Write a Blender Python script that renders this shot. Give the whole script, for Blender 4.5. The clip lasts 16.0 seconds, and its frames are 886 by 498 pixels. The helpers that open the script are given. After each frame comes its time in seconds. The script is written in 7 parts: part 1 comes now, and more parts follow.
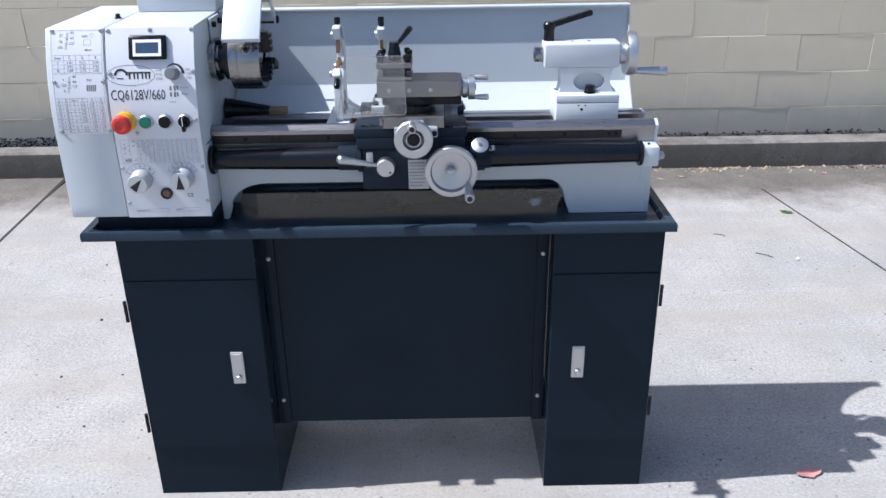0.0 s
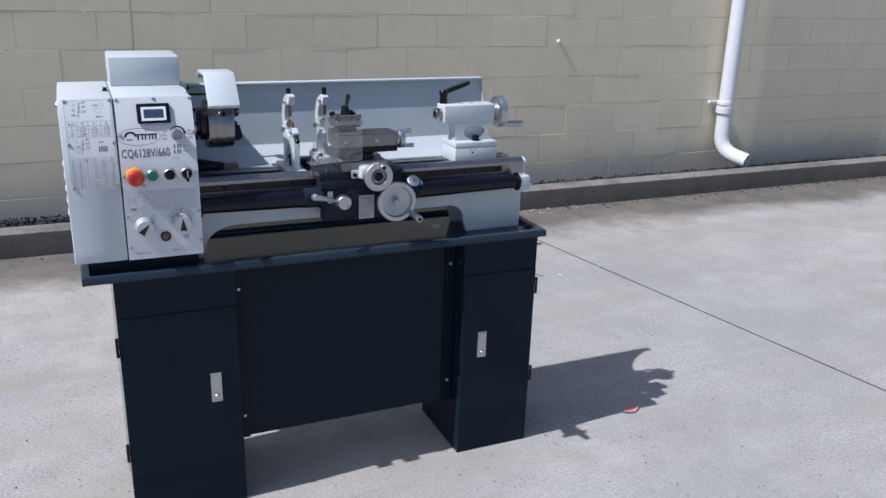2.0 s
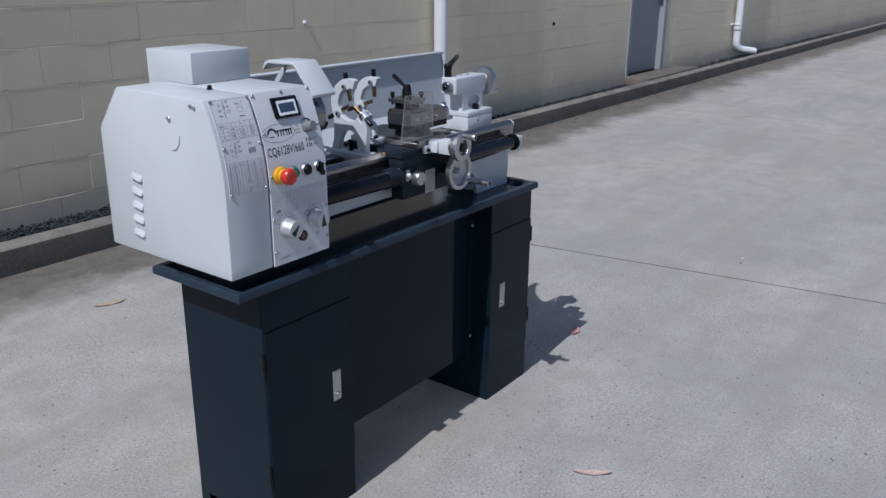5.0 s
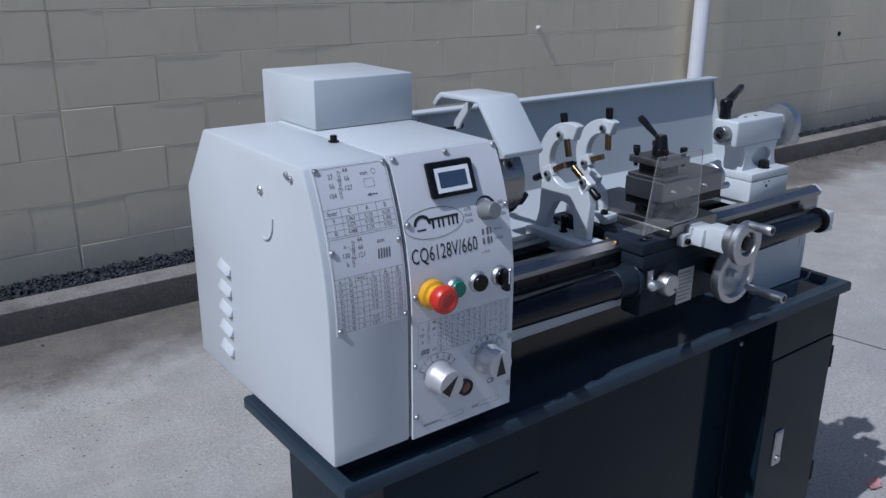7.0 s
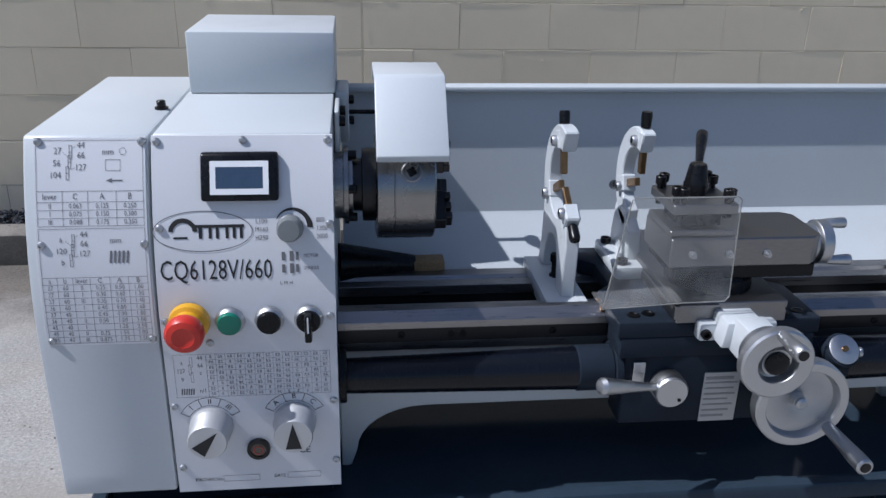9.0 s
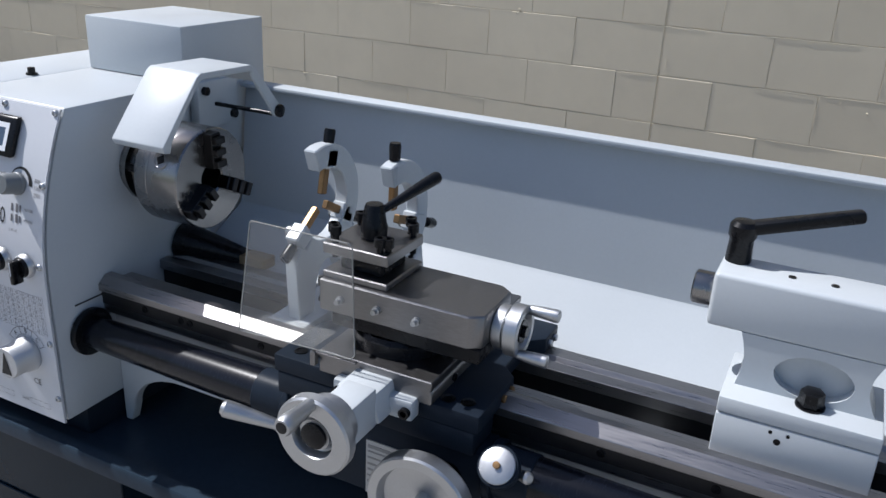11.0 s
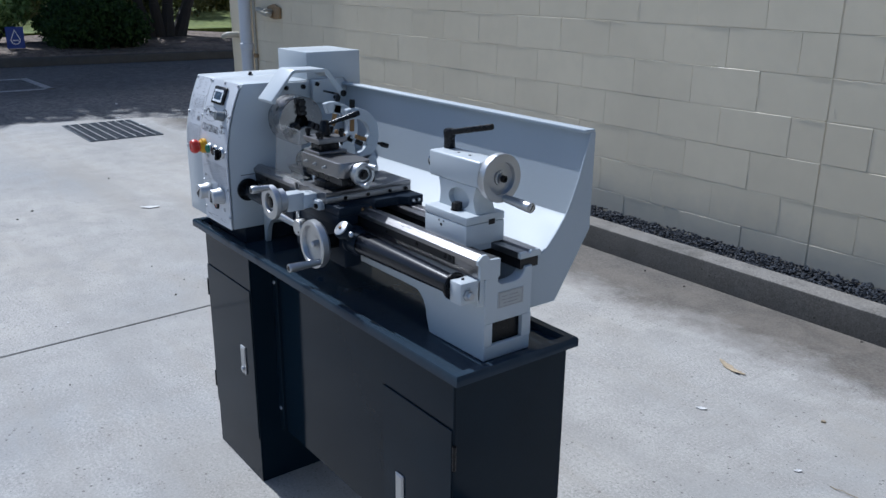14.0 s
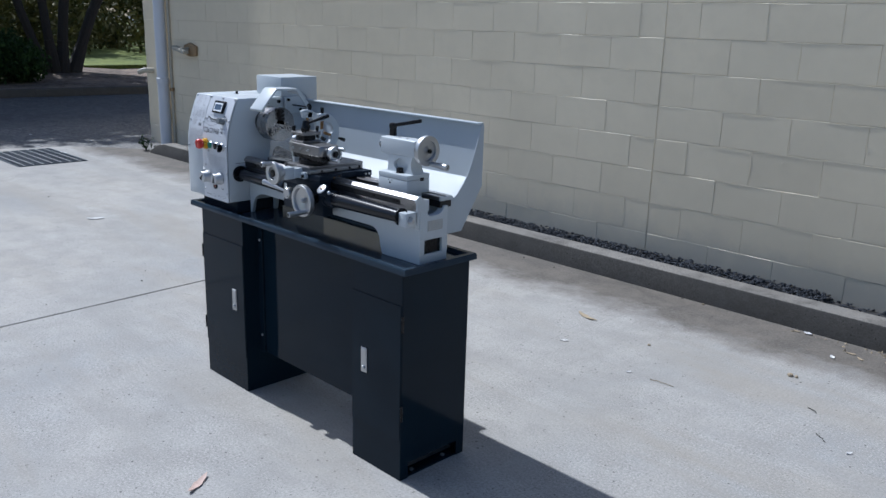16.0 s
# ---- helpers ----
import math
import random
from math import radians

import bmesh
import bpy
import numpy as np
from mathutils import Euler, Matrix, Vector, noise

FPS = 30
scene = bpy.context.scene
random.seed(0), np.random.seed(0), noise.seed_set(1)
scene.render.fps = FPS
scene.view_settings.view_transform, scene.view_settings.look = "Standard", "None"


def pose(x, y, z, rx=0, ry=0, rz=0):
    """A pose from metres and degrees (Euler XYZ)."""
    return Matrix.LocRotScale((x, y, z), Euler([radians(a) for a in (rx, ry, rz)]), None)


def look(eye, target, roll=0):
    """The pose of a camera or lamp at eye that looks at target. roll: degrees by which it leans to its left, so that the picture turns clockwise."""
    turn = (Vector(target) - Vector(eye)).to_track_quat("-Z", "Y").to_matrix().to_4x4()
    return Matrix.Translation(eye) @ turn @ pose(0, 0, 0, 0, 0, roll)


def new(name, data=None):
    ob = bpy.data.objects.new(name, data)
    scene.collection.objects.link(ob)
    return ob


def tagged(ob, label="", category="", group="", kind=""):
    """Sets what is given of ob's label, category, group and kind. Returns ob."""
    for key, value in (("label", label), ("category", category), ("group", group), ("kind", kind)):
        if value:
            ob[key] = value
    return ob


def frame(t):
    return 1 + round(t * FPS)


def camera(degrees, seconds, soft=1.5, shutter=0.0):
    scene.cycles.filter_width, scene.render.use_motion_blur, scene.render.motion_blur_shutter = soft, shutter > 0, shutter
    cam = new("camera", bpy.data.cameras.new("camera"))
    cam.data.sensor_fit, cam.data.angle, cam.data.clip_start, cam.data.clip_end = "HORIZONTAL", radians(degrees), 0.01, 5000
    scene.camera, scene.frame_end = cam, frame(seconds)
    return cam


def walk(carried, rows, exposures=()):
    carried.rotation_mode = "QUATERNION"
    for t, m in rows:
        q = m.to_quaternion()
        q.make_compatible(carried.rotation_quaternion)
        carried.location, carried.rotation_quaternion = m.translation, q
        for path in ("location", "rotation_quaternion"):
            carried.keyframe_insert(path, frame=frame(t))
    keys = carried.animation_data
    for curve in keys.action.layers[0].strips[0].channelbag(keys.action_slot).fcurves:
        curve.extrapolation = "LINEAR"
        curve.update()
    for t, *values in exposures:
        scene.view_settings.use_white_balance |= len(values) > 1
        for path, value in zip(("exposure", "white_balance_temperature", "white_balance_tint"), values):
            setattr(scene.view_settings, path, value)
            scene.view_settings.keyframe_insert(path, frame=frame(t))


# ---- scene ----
cam = camera(56.1, 16.0)
PATH = [
    (0, (0.149, 0.196, 1.425), (0.163, 2.017, 0.6), -0.8),
    (0.5, (0.126, -0.145, 1.43), (0.165, 1.726, 0.723), -0.5),
    (1, (-0.009, -0.305, 1.462), (0.246, 1.574, 0.827), 1.1),
    (1.5, (-0.296, -0.3, 1.469), (0.243, 1.505, 0.798), 0.4),
    (2, (-0.598, -0.212, 1.457), (0.179, 1.518, 0.823), 1.8),
    (2.5, (-0.955, -0.109, 1.479), (0.031, 1.508, 0.836), 2.4),
    (3, (-1.332, -0.032, 1.468), (-0.029, 1.309, 0.757), 2.5),
    (3.2, (-1.441, 0.032, 1.446), (-0.083, 1.339, 0.776), 1.1),
    (5.3, (-1.727, 0.585, 1.417), (-0.203, 1.705, 0.766), 0.7),
    (5.5, (-1.645, 0.663, 1.41), (-0.151, 1.822, 0.759), 0.7),
    (6, (-1.499, 0.87, 1.396), (-0.098, 2.136, 0.736), -0.7),
    (6.5, (-1.368, 1.029, 1.402), (-0.016, 2.346, 0.74), -1.2),
    (7, (-1.089, 1.037, 1.382), (0.056, 2.544, 0.734), 0.4),
    (7.5, (-0.837, 1.063, 1.363), (0.155, 2.649, 0.656), 1.1),
    (8, (-0.657, 1.145, 1.348), (0.11, 2.848, 0.631), 1.3),
    (8.5, (-0.519, 1.155, 1.345), (0.03, 2.919, 0.579), 0.9),
    (9, (-0.313, 1.085, 1.361), (-0.104, 2.926, 0.606), 1.3),
    (9.5, (-0.12, 1.062, 1.366), (-0.224, 2.924, 0.642), -2.2),
    (10, (0.079, 1.144, 1.347), (-0.13, 2.999, 0.631), 1.1),
    (12.3, (0.983, 1.295, 1.42), (-0.484, 2.448, 0.698), -0.1),
    (12.5, (1.072, 1.291, 1.407), (-0.416, 2.423, 0.697), 0.3),
    (13, (1.321, 1.232, 1.419), (-0.222, 2.302, 0.729), -0.7),
    (13.5, (1.524, 1.148, 1.425), (-0.077, 2.171, 0.801), -0.7),
    (14, (1.752, 1.009, 1.42), (0.236, 2.156, 0.8), 0.5),
    (14.5, (2.044, 0.875, 1.431), (0.461, 1.956, 0.86), -0.5),
    (15, (2.229, 0.741, 1.437), (0.683, 1.869, 0.857), 0.3),
    (15.5, (2.359, 0.482, 1.435), (0.911, 1.711, 0.809), 0.1),
    (16, (2.441, 0.248, 1.444), (1.077, 1.614, 0.919), 1.6),
]
EXPOSURES = [
    (0.0, 0.88, 5700, 14), (0.5, 0.72, 5680, 14), (1.0, 0.50, 5660, 14), (1.5, 0.48, 5680, 14), (2.0, 0.36, 5700, 14), (2.5, 0.30, 5720, 14), (3.0, 0.12, 5730, 14),
    (5.5, -0.16, 5570, 14), (6.5, -0.24, 5400, 14), (7.0, -0.26, 5380, 14), (7.5, -0.06, 5450, 14), (8.5, 0.12, 5550, 14), (9.0, 0.16, 5640, 14), (9.5, 0.44, 5860, 14), (10.0, 0.42, 5950, 14), (12.5, 0.28, 5620, 10),
    (14.5, 0.23, 5350, 10), (16.0, 0.24, 5430, 10),
]
walk(cam, [(t, look(eye, target, roll)) for t, eye, target, roll in PATH], EXPOSURES)


# ---- light ----
SUN_WAY = Vector((0.863, 0.066, -1.135))
world = bpy.data.worlds.new("daylight")
scene.world = world
world.use_nodes = True
wn = world.node_tree.nodes
sky = wn.new("ShaderNodeTexSky")
sky.sky_type = "NISHITA"
sky.sun_disc = False
sky.sun_elevation = math.atan2(1.135, math.hypot(0.863, 0.066))
sky.sun_rotation = math.atan2(-0.863, -0.066)
sky.air_density, sky.dust_density, sky.ozone_density = 1.0, 1.7, 1.0
wn["Background"].inputs["Strength"].default_value = 0.088
world.node_tree.links.new(sky.outputs["Color"], wn["Background"].inputs["Color"])
sun = new("sun", bpy.data.lights.new("sun", "SUN"))
sun.data.energy, sun.data.angle, sun.data.color = 4.3, radians(0.55), (1.0, 0.95, 0.87)
sun.matrix_world = look((-20, -2, 26), Vector((-20, -2, 26)) + SUN_WAY)


# ---- mesh helpers ----
def bevelled(bm, verts, amount, segments=2):
    if amount <= 0:
        return
    edges = list({e for v in verts for e in v.link_edges})
    bmesh.ops.bevel(bm, geom=edges, offset=amount, segments=segments, profile=0.5, affect="EDGES", clamp_overlap=True)


def box(bm, x0, x1, y0, y1, z0, z1, bev=0.0, seg=2):
    tmp = bmesh.new()
    bmesh.ops.create_cube(tmp, size=1.0)
    for v in tmp.verts:
        v.co = Vector(((x0 + x1) / 2 + v.co.x * (x1 - x0), (y0 + y1) / 2 + v.co.y * (y1 - y0), (z0 + z1) / 2 + v.co.z * (z1 - z0)))
    bevelled(tmp, tmp.verts, bev, seg)
    return merge(bm, tmp)


def merge(bm, tmp, m=None):
    if m is not None:
        bmesh.ops.transform(tmp, matrix=m, verts=tmp.verts)
    me = bpy.data.meshes.new("tmp")
    tmp.to_mesh(me)
    tmp.free()
    bm.from_mesh(me)
    bpy.data.meshes.remove(me)
    return bm


def prism(bm, pts, axis, lo, hi, bev=0.0, seg=2):
    """A polygon, drawn in the plane across the axis, given thickness along it."""
    tmp = bmesh.new()

    def at(p, d):
        return {"x": (d, p[0], p[1]), "y": (p[0], d, p[1]), "z": (p[0], p[1], d)}[axis]
    a = [tmp.verts.new(at(p, lo)) for p in pts]
    b = [tmp.verts.new(at(p, hi)) for p in pts]
    tmp.faces.new(a)
    tmp.faces.new(b[::-1])
    n = len(pts)
    for i in range(n):
        tmp.faces.new((a[i], b[i], b[(i + 1) % n], a[(i + 1) % n]))
    bmesh.ops.recalc_face_normals(tmp, faces=tmp.faces)
    if bev:
        edges = [e for e in tmp.edges if e.calc_face_angle(0) > 0.5]
        bmesh.ops.bevel(tmp, geom=edges, offset=bev, segments=seg, profile=0.5, affect="EDGES", clamp_overlap=True)
    return merge(bm, tmp)


def turned(bm, profile, origin, way, seg=28):
    """A turned shape: rows of (radius, distance along the axis), closed at both ends."""
    q = Vector(way).normalized().to_track_quat("Z", "Y").to_matrix().to_4x4()
    m = Matrix.Translation(origin) @ q
    rings = []
    for r, h in profile:
        if r < 1e-6:
            rings.append([bm.verts.new(m @ Vector((0, 0, h)))])
        else:
            rings.append([bm.verts.new(m @ Vector((r * math.cos(2 * math.pi * i / seg), r * math.sin(2 * math.pi * i / seg), h))) for i in range(seg)])
    for a, b in zip(rings, rings[1:]):
        for i in range(seg):
            j = (i + 1) % seg
            quad = [a[i % len(a)], a[j % len(a)], b[j % len(b)], b[i % len(b)]]
            face = list(dict.fromkeys(quad))
            if len(face) > 2:
                bm.faces.new(face)
    for ring, flip in ((rings[0], True), (rings[-1], False)):
        if len(ring) > 2:
            bm.faces.new(ring[::-1] if flip else ring)
    return bm


def rod(bm, a, b, r0, r1=None, seg=20, bev=0.0):
    a, b = Vector(a), Vector(b)
    n = (b - a).length
    r1 = r0 if r1 is None else r1
    if bev:
        return turned(bm, [(r0 - bev, 0), (r0, bev), (r1, n - bev), (r1 - bev, n)], a, b - a, seg)
    return turned(bm, [(r0, 0), (r1, n)], a, b - a, seg)


def tube(bm, path, r, seg=16, inner=0.0):
    """A bent pipe of constant radius along a path; inner: its bore, open at the far end."""
    pts = [Vector(p) for p in path]
    rings, bores = [], []
    side = None
    for i, p in enumerate(pts):
        d = (pts[min(i + 1, len(pts) - 1)] - pts[max(i - 1, 0)]).normalized()
        if side is None:
            side = d.orthogonal().normalized()
        side = (side - d * side.dot(d)).normalized()
        up = d.cross(side)
        rings.append([bm.verts.new(p + (side * math.cos(2 * math.pi * k / seg) + up * math.sin(2 * math.pi * k / seg)) * r) for k in range(seg)])
        if inner and i >= len(pts) - 2:
            bores.append([bm.verts.new(p + (side * math.cos(2 * math.pi * k / seg) + up * math.sin(2 * math.pi * k / seg)) * inner) for k in range(seg)])
    for a, b in zip(rings, rings[1:]):
        for k in range(seg):
            bm.faces.new((a[k], a[(k + 1) % seg], b[(k + 1) % seg], b[k]))
    bm.faces.new(rings[0][::-1])
    if inner:
        for k in range(seg):
            j = (k + 1) % seg
            bm.faces.new((rings[-1][k], rings[-1][j], bores[-1][j], bores[-1][k]))
            bm.faces.new((bores[-1][k], bores[-1][j], bores[0][j], bores[0][k]))
        bm.faces.new(bores[0])
    else:
        bm.faces.new(rings[-1])
    return bm


def mesh_from(bm, name, material, smooth=35):
    bmesh.ops.recalc_face_normals(bm, faces=bm.faces)
    me = bpy.data.meshes.new(name)
    bm.to_mesh(me)
    bm.free()
    me.materials.append(material)
    if smooth:
        me.shade_smooth()
        me.set_sharp_from_angle(angle=radians(smooth))
    return me


def thing(name, origin, label, category, group="", kind=""):
    ob = new(name)
    ob.location = origin
    ob.empty_display_size = 0.1
    return tagged(ob, label, category, group, kind)


def root_of(ob):
    while ob.parent:
        ob = ob.parent
    return ob


def part(name, bm, material, parent, label="", smooth=35):
    """Links a bmesh, drawn in the world's metres, as one mesh under a thing or a part."""
    shift = root_of(parent).location
    bmesh.ops.translate(bm, vec=-shift, verts=bm.verts)
    ob = new(name, mesh_from(bm, name, material, smooth))
    ob.parent = parent
    if label:
        tagged(ob, label)
    return ob


def solid(name, bm, material, label, category, group="", kind="", smooth=35):
    """A thing that is one mesh; its origin lies at the middle of its base."""
    lo = Vector([min(v.co[i] for v in bm.verts) for i in range(3)])
    hi = Vector([max(v.co[i] for v in bm.verts) for i in range(3)])
    base = Vector(((lo.x + hi.x) / 2, (lo.y + hi.y) / 2, lo.z))
    bmesh.ops.translate(bm, vec=-base, verts=bm.verts)
    ob = new(name, mesh_from(bm, name, material, smooth))
    ob.location = base
    return tagged(ob, label, category, group, kind)


def N():
    return bmesh.new()


# ---- materials ----
def material(name):
    m = bpy.data.materials.new(name)
    m.use_nodes = True
    nt = m.node_tree
    return m, nt, nt.nodes["Principled BSDF"]


def node(nt, kind, **inputs):
    n = nt.nodes.new(kind)
    for k, v in inputs.items():
        n.inputs[k.replace("_", " ")].default_value = v
    return n


def coords(nt, kind="Object"):
    return nt.nodes.new("ShaderNodeTexCoord").outputs[kind]


def noise_of(nt, co, scale, detail=4.0, rough=0.55, distortion=0.0):
    n = node(nt, "ShaderNodeTexNoise", Scale=scale, Detail=detail, Roughness=rough, Distortion=distortion)
    nt.links.new(co, n.inputs["Vector"])
    return n.outputs["Fac"]


def ramp(nt, fac, lo, hi, a=0.0, b=1.0):
    n = node(nt, "ShaderNodeMapRange", From_Min=lo, From_Max=hi, To_Min=a, To_Max=b)
    nt.links.new(fac, n.inputs["Value"])
    return n.outputs["Result"]


def mix(nt, fac, a, b, blend="MIX"):
    n = nt.nodes.new("ShaderNodeMix")
    n.data_type, n.blend_type = "RGBA", blend
    for sock, v in ((n.inputs[0], fac), (n.inputs[6], a), (n.inputs[7], b)):
        if isinstance(v, (int, float)):
            sock.default_value = v
        elif isinstance(v, tuple):
            sock.default_value = (*v, 1.0) if len(v) == 3 else v
        else:
            nt.links.new(v, sock)
    return n.outputs[2]


def calc(nt, op, a, b=0.0):
    n = nt.nodes.new("ShaderNodeMath")
    n.operation = op
    for sock, v in ((n.inputs[0], a), (n.inputs[1], b)):
        if isinstance(v, (int, float)):
            sock.default_value = v
        else:
            nt.links.new(v, sock)
    return n.outputs[0]


def bump(nt, bsdf, height, strength, distance):
    n = node(nt, "ShaderNodeBump", Strength=strength, Distance=distance)
    nt.links.new(height, n.inputs["Height"])
    nt.links.new(n.outputs["Normal"], bsdf.inputs["Normal"])


def plain(name, colour, rough=0.5, metal=0.0, var=0.08, scale=9.0, grain=0.0, gscale=300.0, coat=0.0, stretch=None, spread=0.0, spec=0.5):
    """Paint, plastic or metal with slow blotches, fine grain and uneven gloss."""
    m, nt, bsdf = material(name)
    co = coords(nt)
    if stretch:
        mp = nt.nodes.new("ShaderNodeMapping")
        mp.inputs["Scale"].default_value = stretch
        nt.links.new(co, mp.inputs["Vector"])
        co = mp.outputs["Vector"]
    big, fine = noise_of(nt, co, scale, 5), noise_of(nt, co, gscale, 2)
    both = calc(nt, "ADD", calc(nt, "MULTIPLY", big, 0.7), calc(nt, "MULTIPLY", fine, 0.3))
    dark, light = tuple(c * (1 - var) for c in colour), tuple(min(1, c * (1 + var)) for c in colour)
    col = mix(nt, ramp(nt, both, 0.3, 0.7), dark, light)
    if spread:
        info = nt.nodes.new("ShaderNodeObjectInfo")
        col = mix(nt, 1.0, col, mix(nt, info.outputs["Random"], (1 - spread,) * 3, (1, 1, 1)), "MULTIPLY")
    nt.links.new(col, bsdf.inputs["Base Color"])
    nt.links.new(ramp(nt, big, 0.3, 0.7, max(0.02, rough * 0.8), min(1.0, rough * 1.2)), bsdf.inputs["Roughness"])
    bsdf.inputs["Metallic"].default_value = metal
    bsdf.inputs["Specular IOR Level"].default_value = spec
    bsdf.inputs["Coat Weight"].default_value = coat
    bsdf.inputs["Coat Roughness"].default_value = 0.12
    if grain:
        bump(nt, bsdf, fine, grain, 0.0006)
    return m


M_WHITE = plain("light_grey_enamel", (0.4914, 0.5226, 0.5382), 0.36, var=0.035, scale=6, grain=0.12, gscale=260)
M_GUARD = plain("pale_grey_sheet_paint", (0.425, 0.458, 0.480), 0.50, var=0.04, scale=5, grain=0.1, gscale=240, spec=0.25)
M_PANEL = plain("brushed_white_aluminium", (0.5928, 0.6045, 0.624), 0.38, var=0.03, scale=8, grain=0.08, gscale=420)
M_NAVY = plain("dark_blue_grey_enamel", (0.0074, 0.0158, 0.0250), 0.09, var=0.14, scale=4, grain=0.03, gscale=140, spec=0.11)
# lighter copy of the stand enamel, with the sky's reflection in its colour
M_TRAY = plain("sky_lightened_tray_enamel", (0.024, 0.0376, 0.0544), 0.10, var=0.15, scale=9, grain=0.05, gscale=120, spec=0.16)
M_APRON = plain("dark_grey_machine_paint", (0.0168, 0.0232, 0.0336), 0.36, var=0.12, scale=14, grain=0.15, gscale=220, spec=0.06)
M_STEEL = plain("ground_steel", (0.235, 0.231, 0.232), 0.36, 1.0, var=0.14, scale=18, grain=0.15, gscale=60, stretch=(6, 60, 60))
M_DSTEEL = plain("oiled_dark_steel", (0.04, 0.04, 0.0416), 0.36, 1.0, var=0.2, scale=24, grain=0.2, gscale=220)
M_WAY = plain("oiled_ground_way", (0.288, 0.28, 0.28), 0.32, 0.95, var=0.09, scale=12, grain=0.1, gscale=80, stretch=(2, 40, 40))
M_SATIN = plain("satin_pale_aluminium", (0.528, 0.536, 0.544), 0.45, 0.55, var=0.05, scale=30, grain=0.1, gscale=500)
M_ALU = plain("turned_aluminium", (0.48, 0.488, 0.496), 0.42, 1.0, var=0.07, scale=30, grain=0.1, gscale=500)
M_CHUCK = plain("polished_chuck_steel", (0.272, 0.268, 0.264), 0.25, 1.0, var=0.1, scale=20, grain=0.06, gscale=200)
M_BLACK = plain("black_oxide", (0.006, 0.0064, 0.0076), 0.27, var=0.2, scale=40, grain=0.1, spec=0.22)
M_RACK = plain("oily_dark_rack_steel", (0.0144, 0.0136, 0.0144), 0.42, 0.2, var=0.3, scale=30, grain=0.1)
M_RUBBER = plain("black_bellows_steel", (0.0035, 0.0045, 0.008), 0.24, 0.0, var=0.2, scale=20, stretch=(60, 4, 4), spec=0.32)
M_BRASS = plain("worn_bronze", (0.24, 0.148, 0.072), 0.42, 1.0, var=0.2, scale=60)
M_INK = plain("black_ink", (0.0096, 0.0096, 0.0104), 0.6, var=0.1, scale=80)
M_FAINT = plain("faint_grey_ink", (0.224, 0.224, 0.224), 0.6, var=0.1, scale=80)
M_BED = plain("dark_soil", (0.024, 0.0232, 0.024), 0.9, var=0.5, scale=40, grain=0.8, gscale=90)
M_GREYINK = plain("grey_ink", (0.128, 0.128, 0.136), 0.6, var=0.1, scale=80)
M_RED = plain("red_plastic", (0.496, 0.028, 0.016), 0.32, var=0.06, scale=30)
M_YELLOW = plain("yellow_plastic", (0.64, 0.336, 0.008), 0.36, var=0.05, scale=30)
M_GREEN = plain("green_plastic", (0.008, 0.16, 0.104), 0.35, var=0.06, scale=30)
M_GREYKNOB = plain("grey_plastic", (0.16, 0.172, 0.176), 0.42, var=0.06, scale=30)
M_LCD = plain("display_glass", (0.036, 0.06, 0.1), 0.12, var=0.1, scale=60, coat=0.6)
M_PVC = plain("white_pipe_plastic", (0.612, 0.6205, 0.646), 0.38, var=0.05, scale=4)
M_DOOR = plain("grey_door_paint", (0.208, 0.224, 0.248), 0.45, var=0.06, scale=3, grain=0.1, gscale=120)
M_GREYPAINT = plain("grey_frame_paint", (0.264, 0.276, 0.296), 0.45, var=0.08, scale=6)
M_LABEL = plain("silver_label", (0.416, 0.416, 0.4), 0.42, var=0.08, scale=40)
M_RUST = plain("rusty_bracket", (0.264, 0.176, 0.088), 0.75, var=0.45, scale=40, grain=0.3)
M_BEIGEPIPE = plain("painted_pipe", (0.4, 0.368, 0.296), 0.55, var=0.08, scale=12)
M_IRON = plain("grate_iron", (0.068, 0.084, 0.104), 0.6, 0.1, var=0.3, scale=25, grain=0.3)
M_SIGHT = plain("amber_oil_glass", (0.088, 0.06, 0.044), 0.15, var=0.3, scale=120, coat=0.4)
M_ACRYLEDGE = plain("bright_acrylic_edge", (0.24, 0.24, 0.225), 0.18, var=0.15, scale=60, coat=0.5)
M_BARK = plain("bark", (0.024, 0.020, 0.017), 0.9, var=0.5, scale=6, grain=0.9, gscale=40, stretch=(1, 1, 0.25))
M_SIGN = plain("blue_sign", (0.0096, 0.04, 0.24), 0.4, var=0.05, scale=20)
M_SIGNWHITE = plain("sign_white", (0.72, 0.74, 0.76), 0.5, var=0.05, scale=20)
M_DRYLEAF = plain("dry_leaf", (0.368, 0.296, 0.2), 0.7, var=0.3, scale=60, spread=0.4)
M_PINKLEAF = plain("pale_pink_leaf", (0.48, 0.352, 0.296), 0.65, var=0.2, scale=70)
M_REDLEAF = plain("red_petal", (0.4, 0.2, 0.188), 0.6, var=0.25, scale=60)
M_PAPER = plain("paper_scrap", (0.56, 0.552, 0.544), 0.7, var=0.15, scale=50)
M_JOINT = plain("joint_dirt", (0.024, 0.0224, 0.0208), 0.9, var=0.4, scale=40)
M_DEBRIS = plain("dark_pebble", (0.08, 0.0704, 0.06), 0.8, var=0.4, scale=90, spread=0.6)


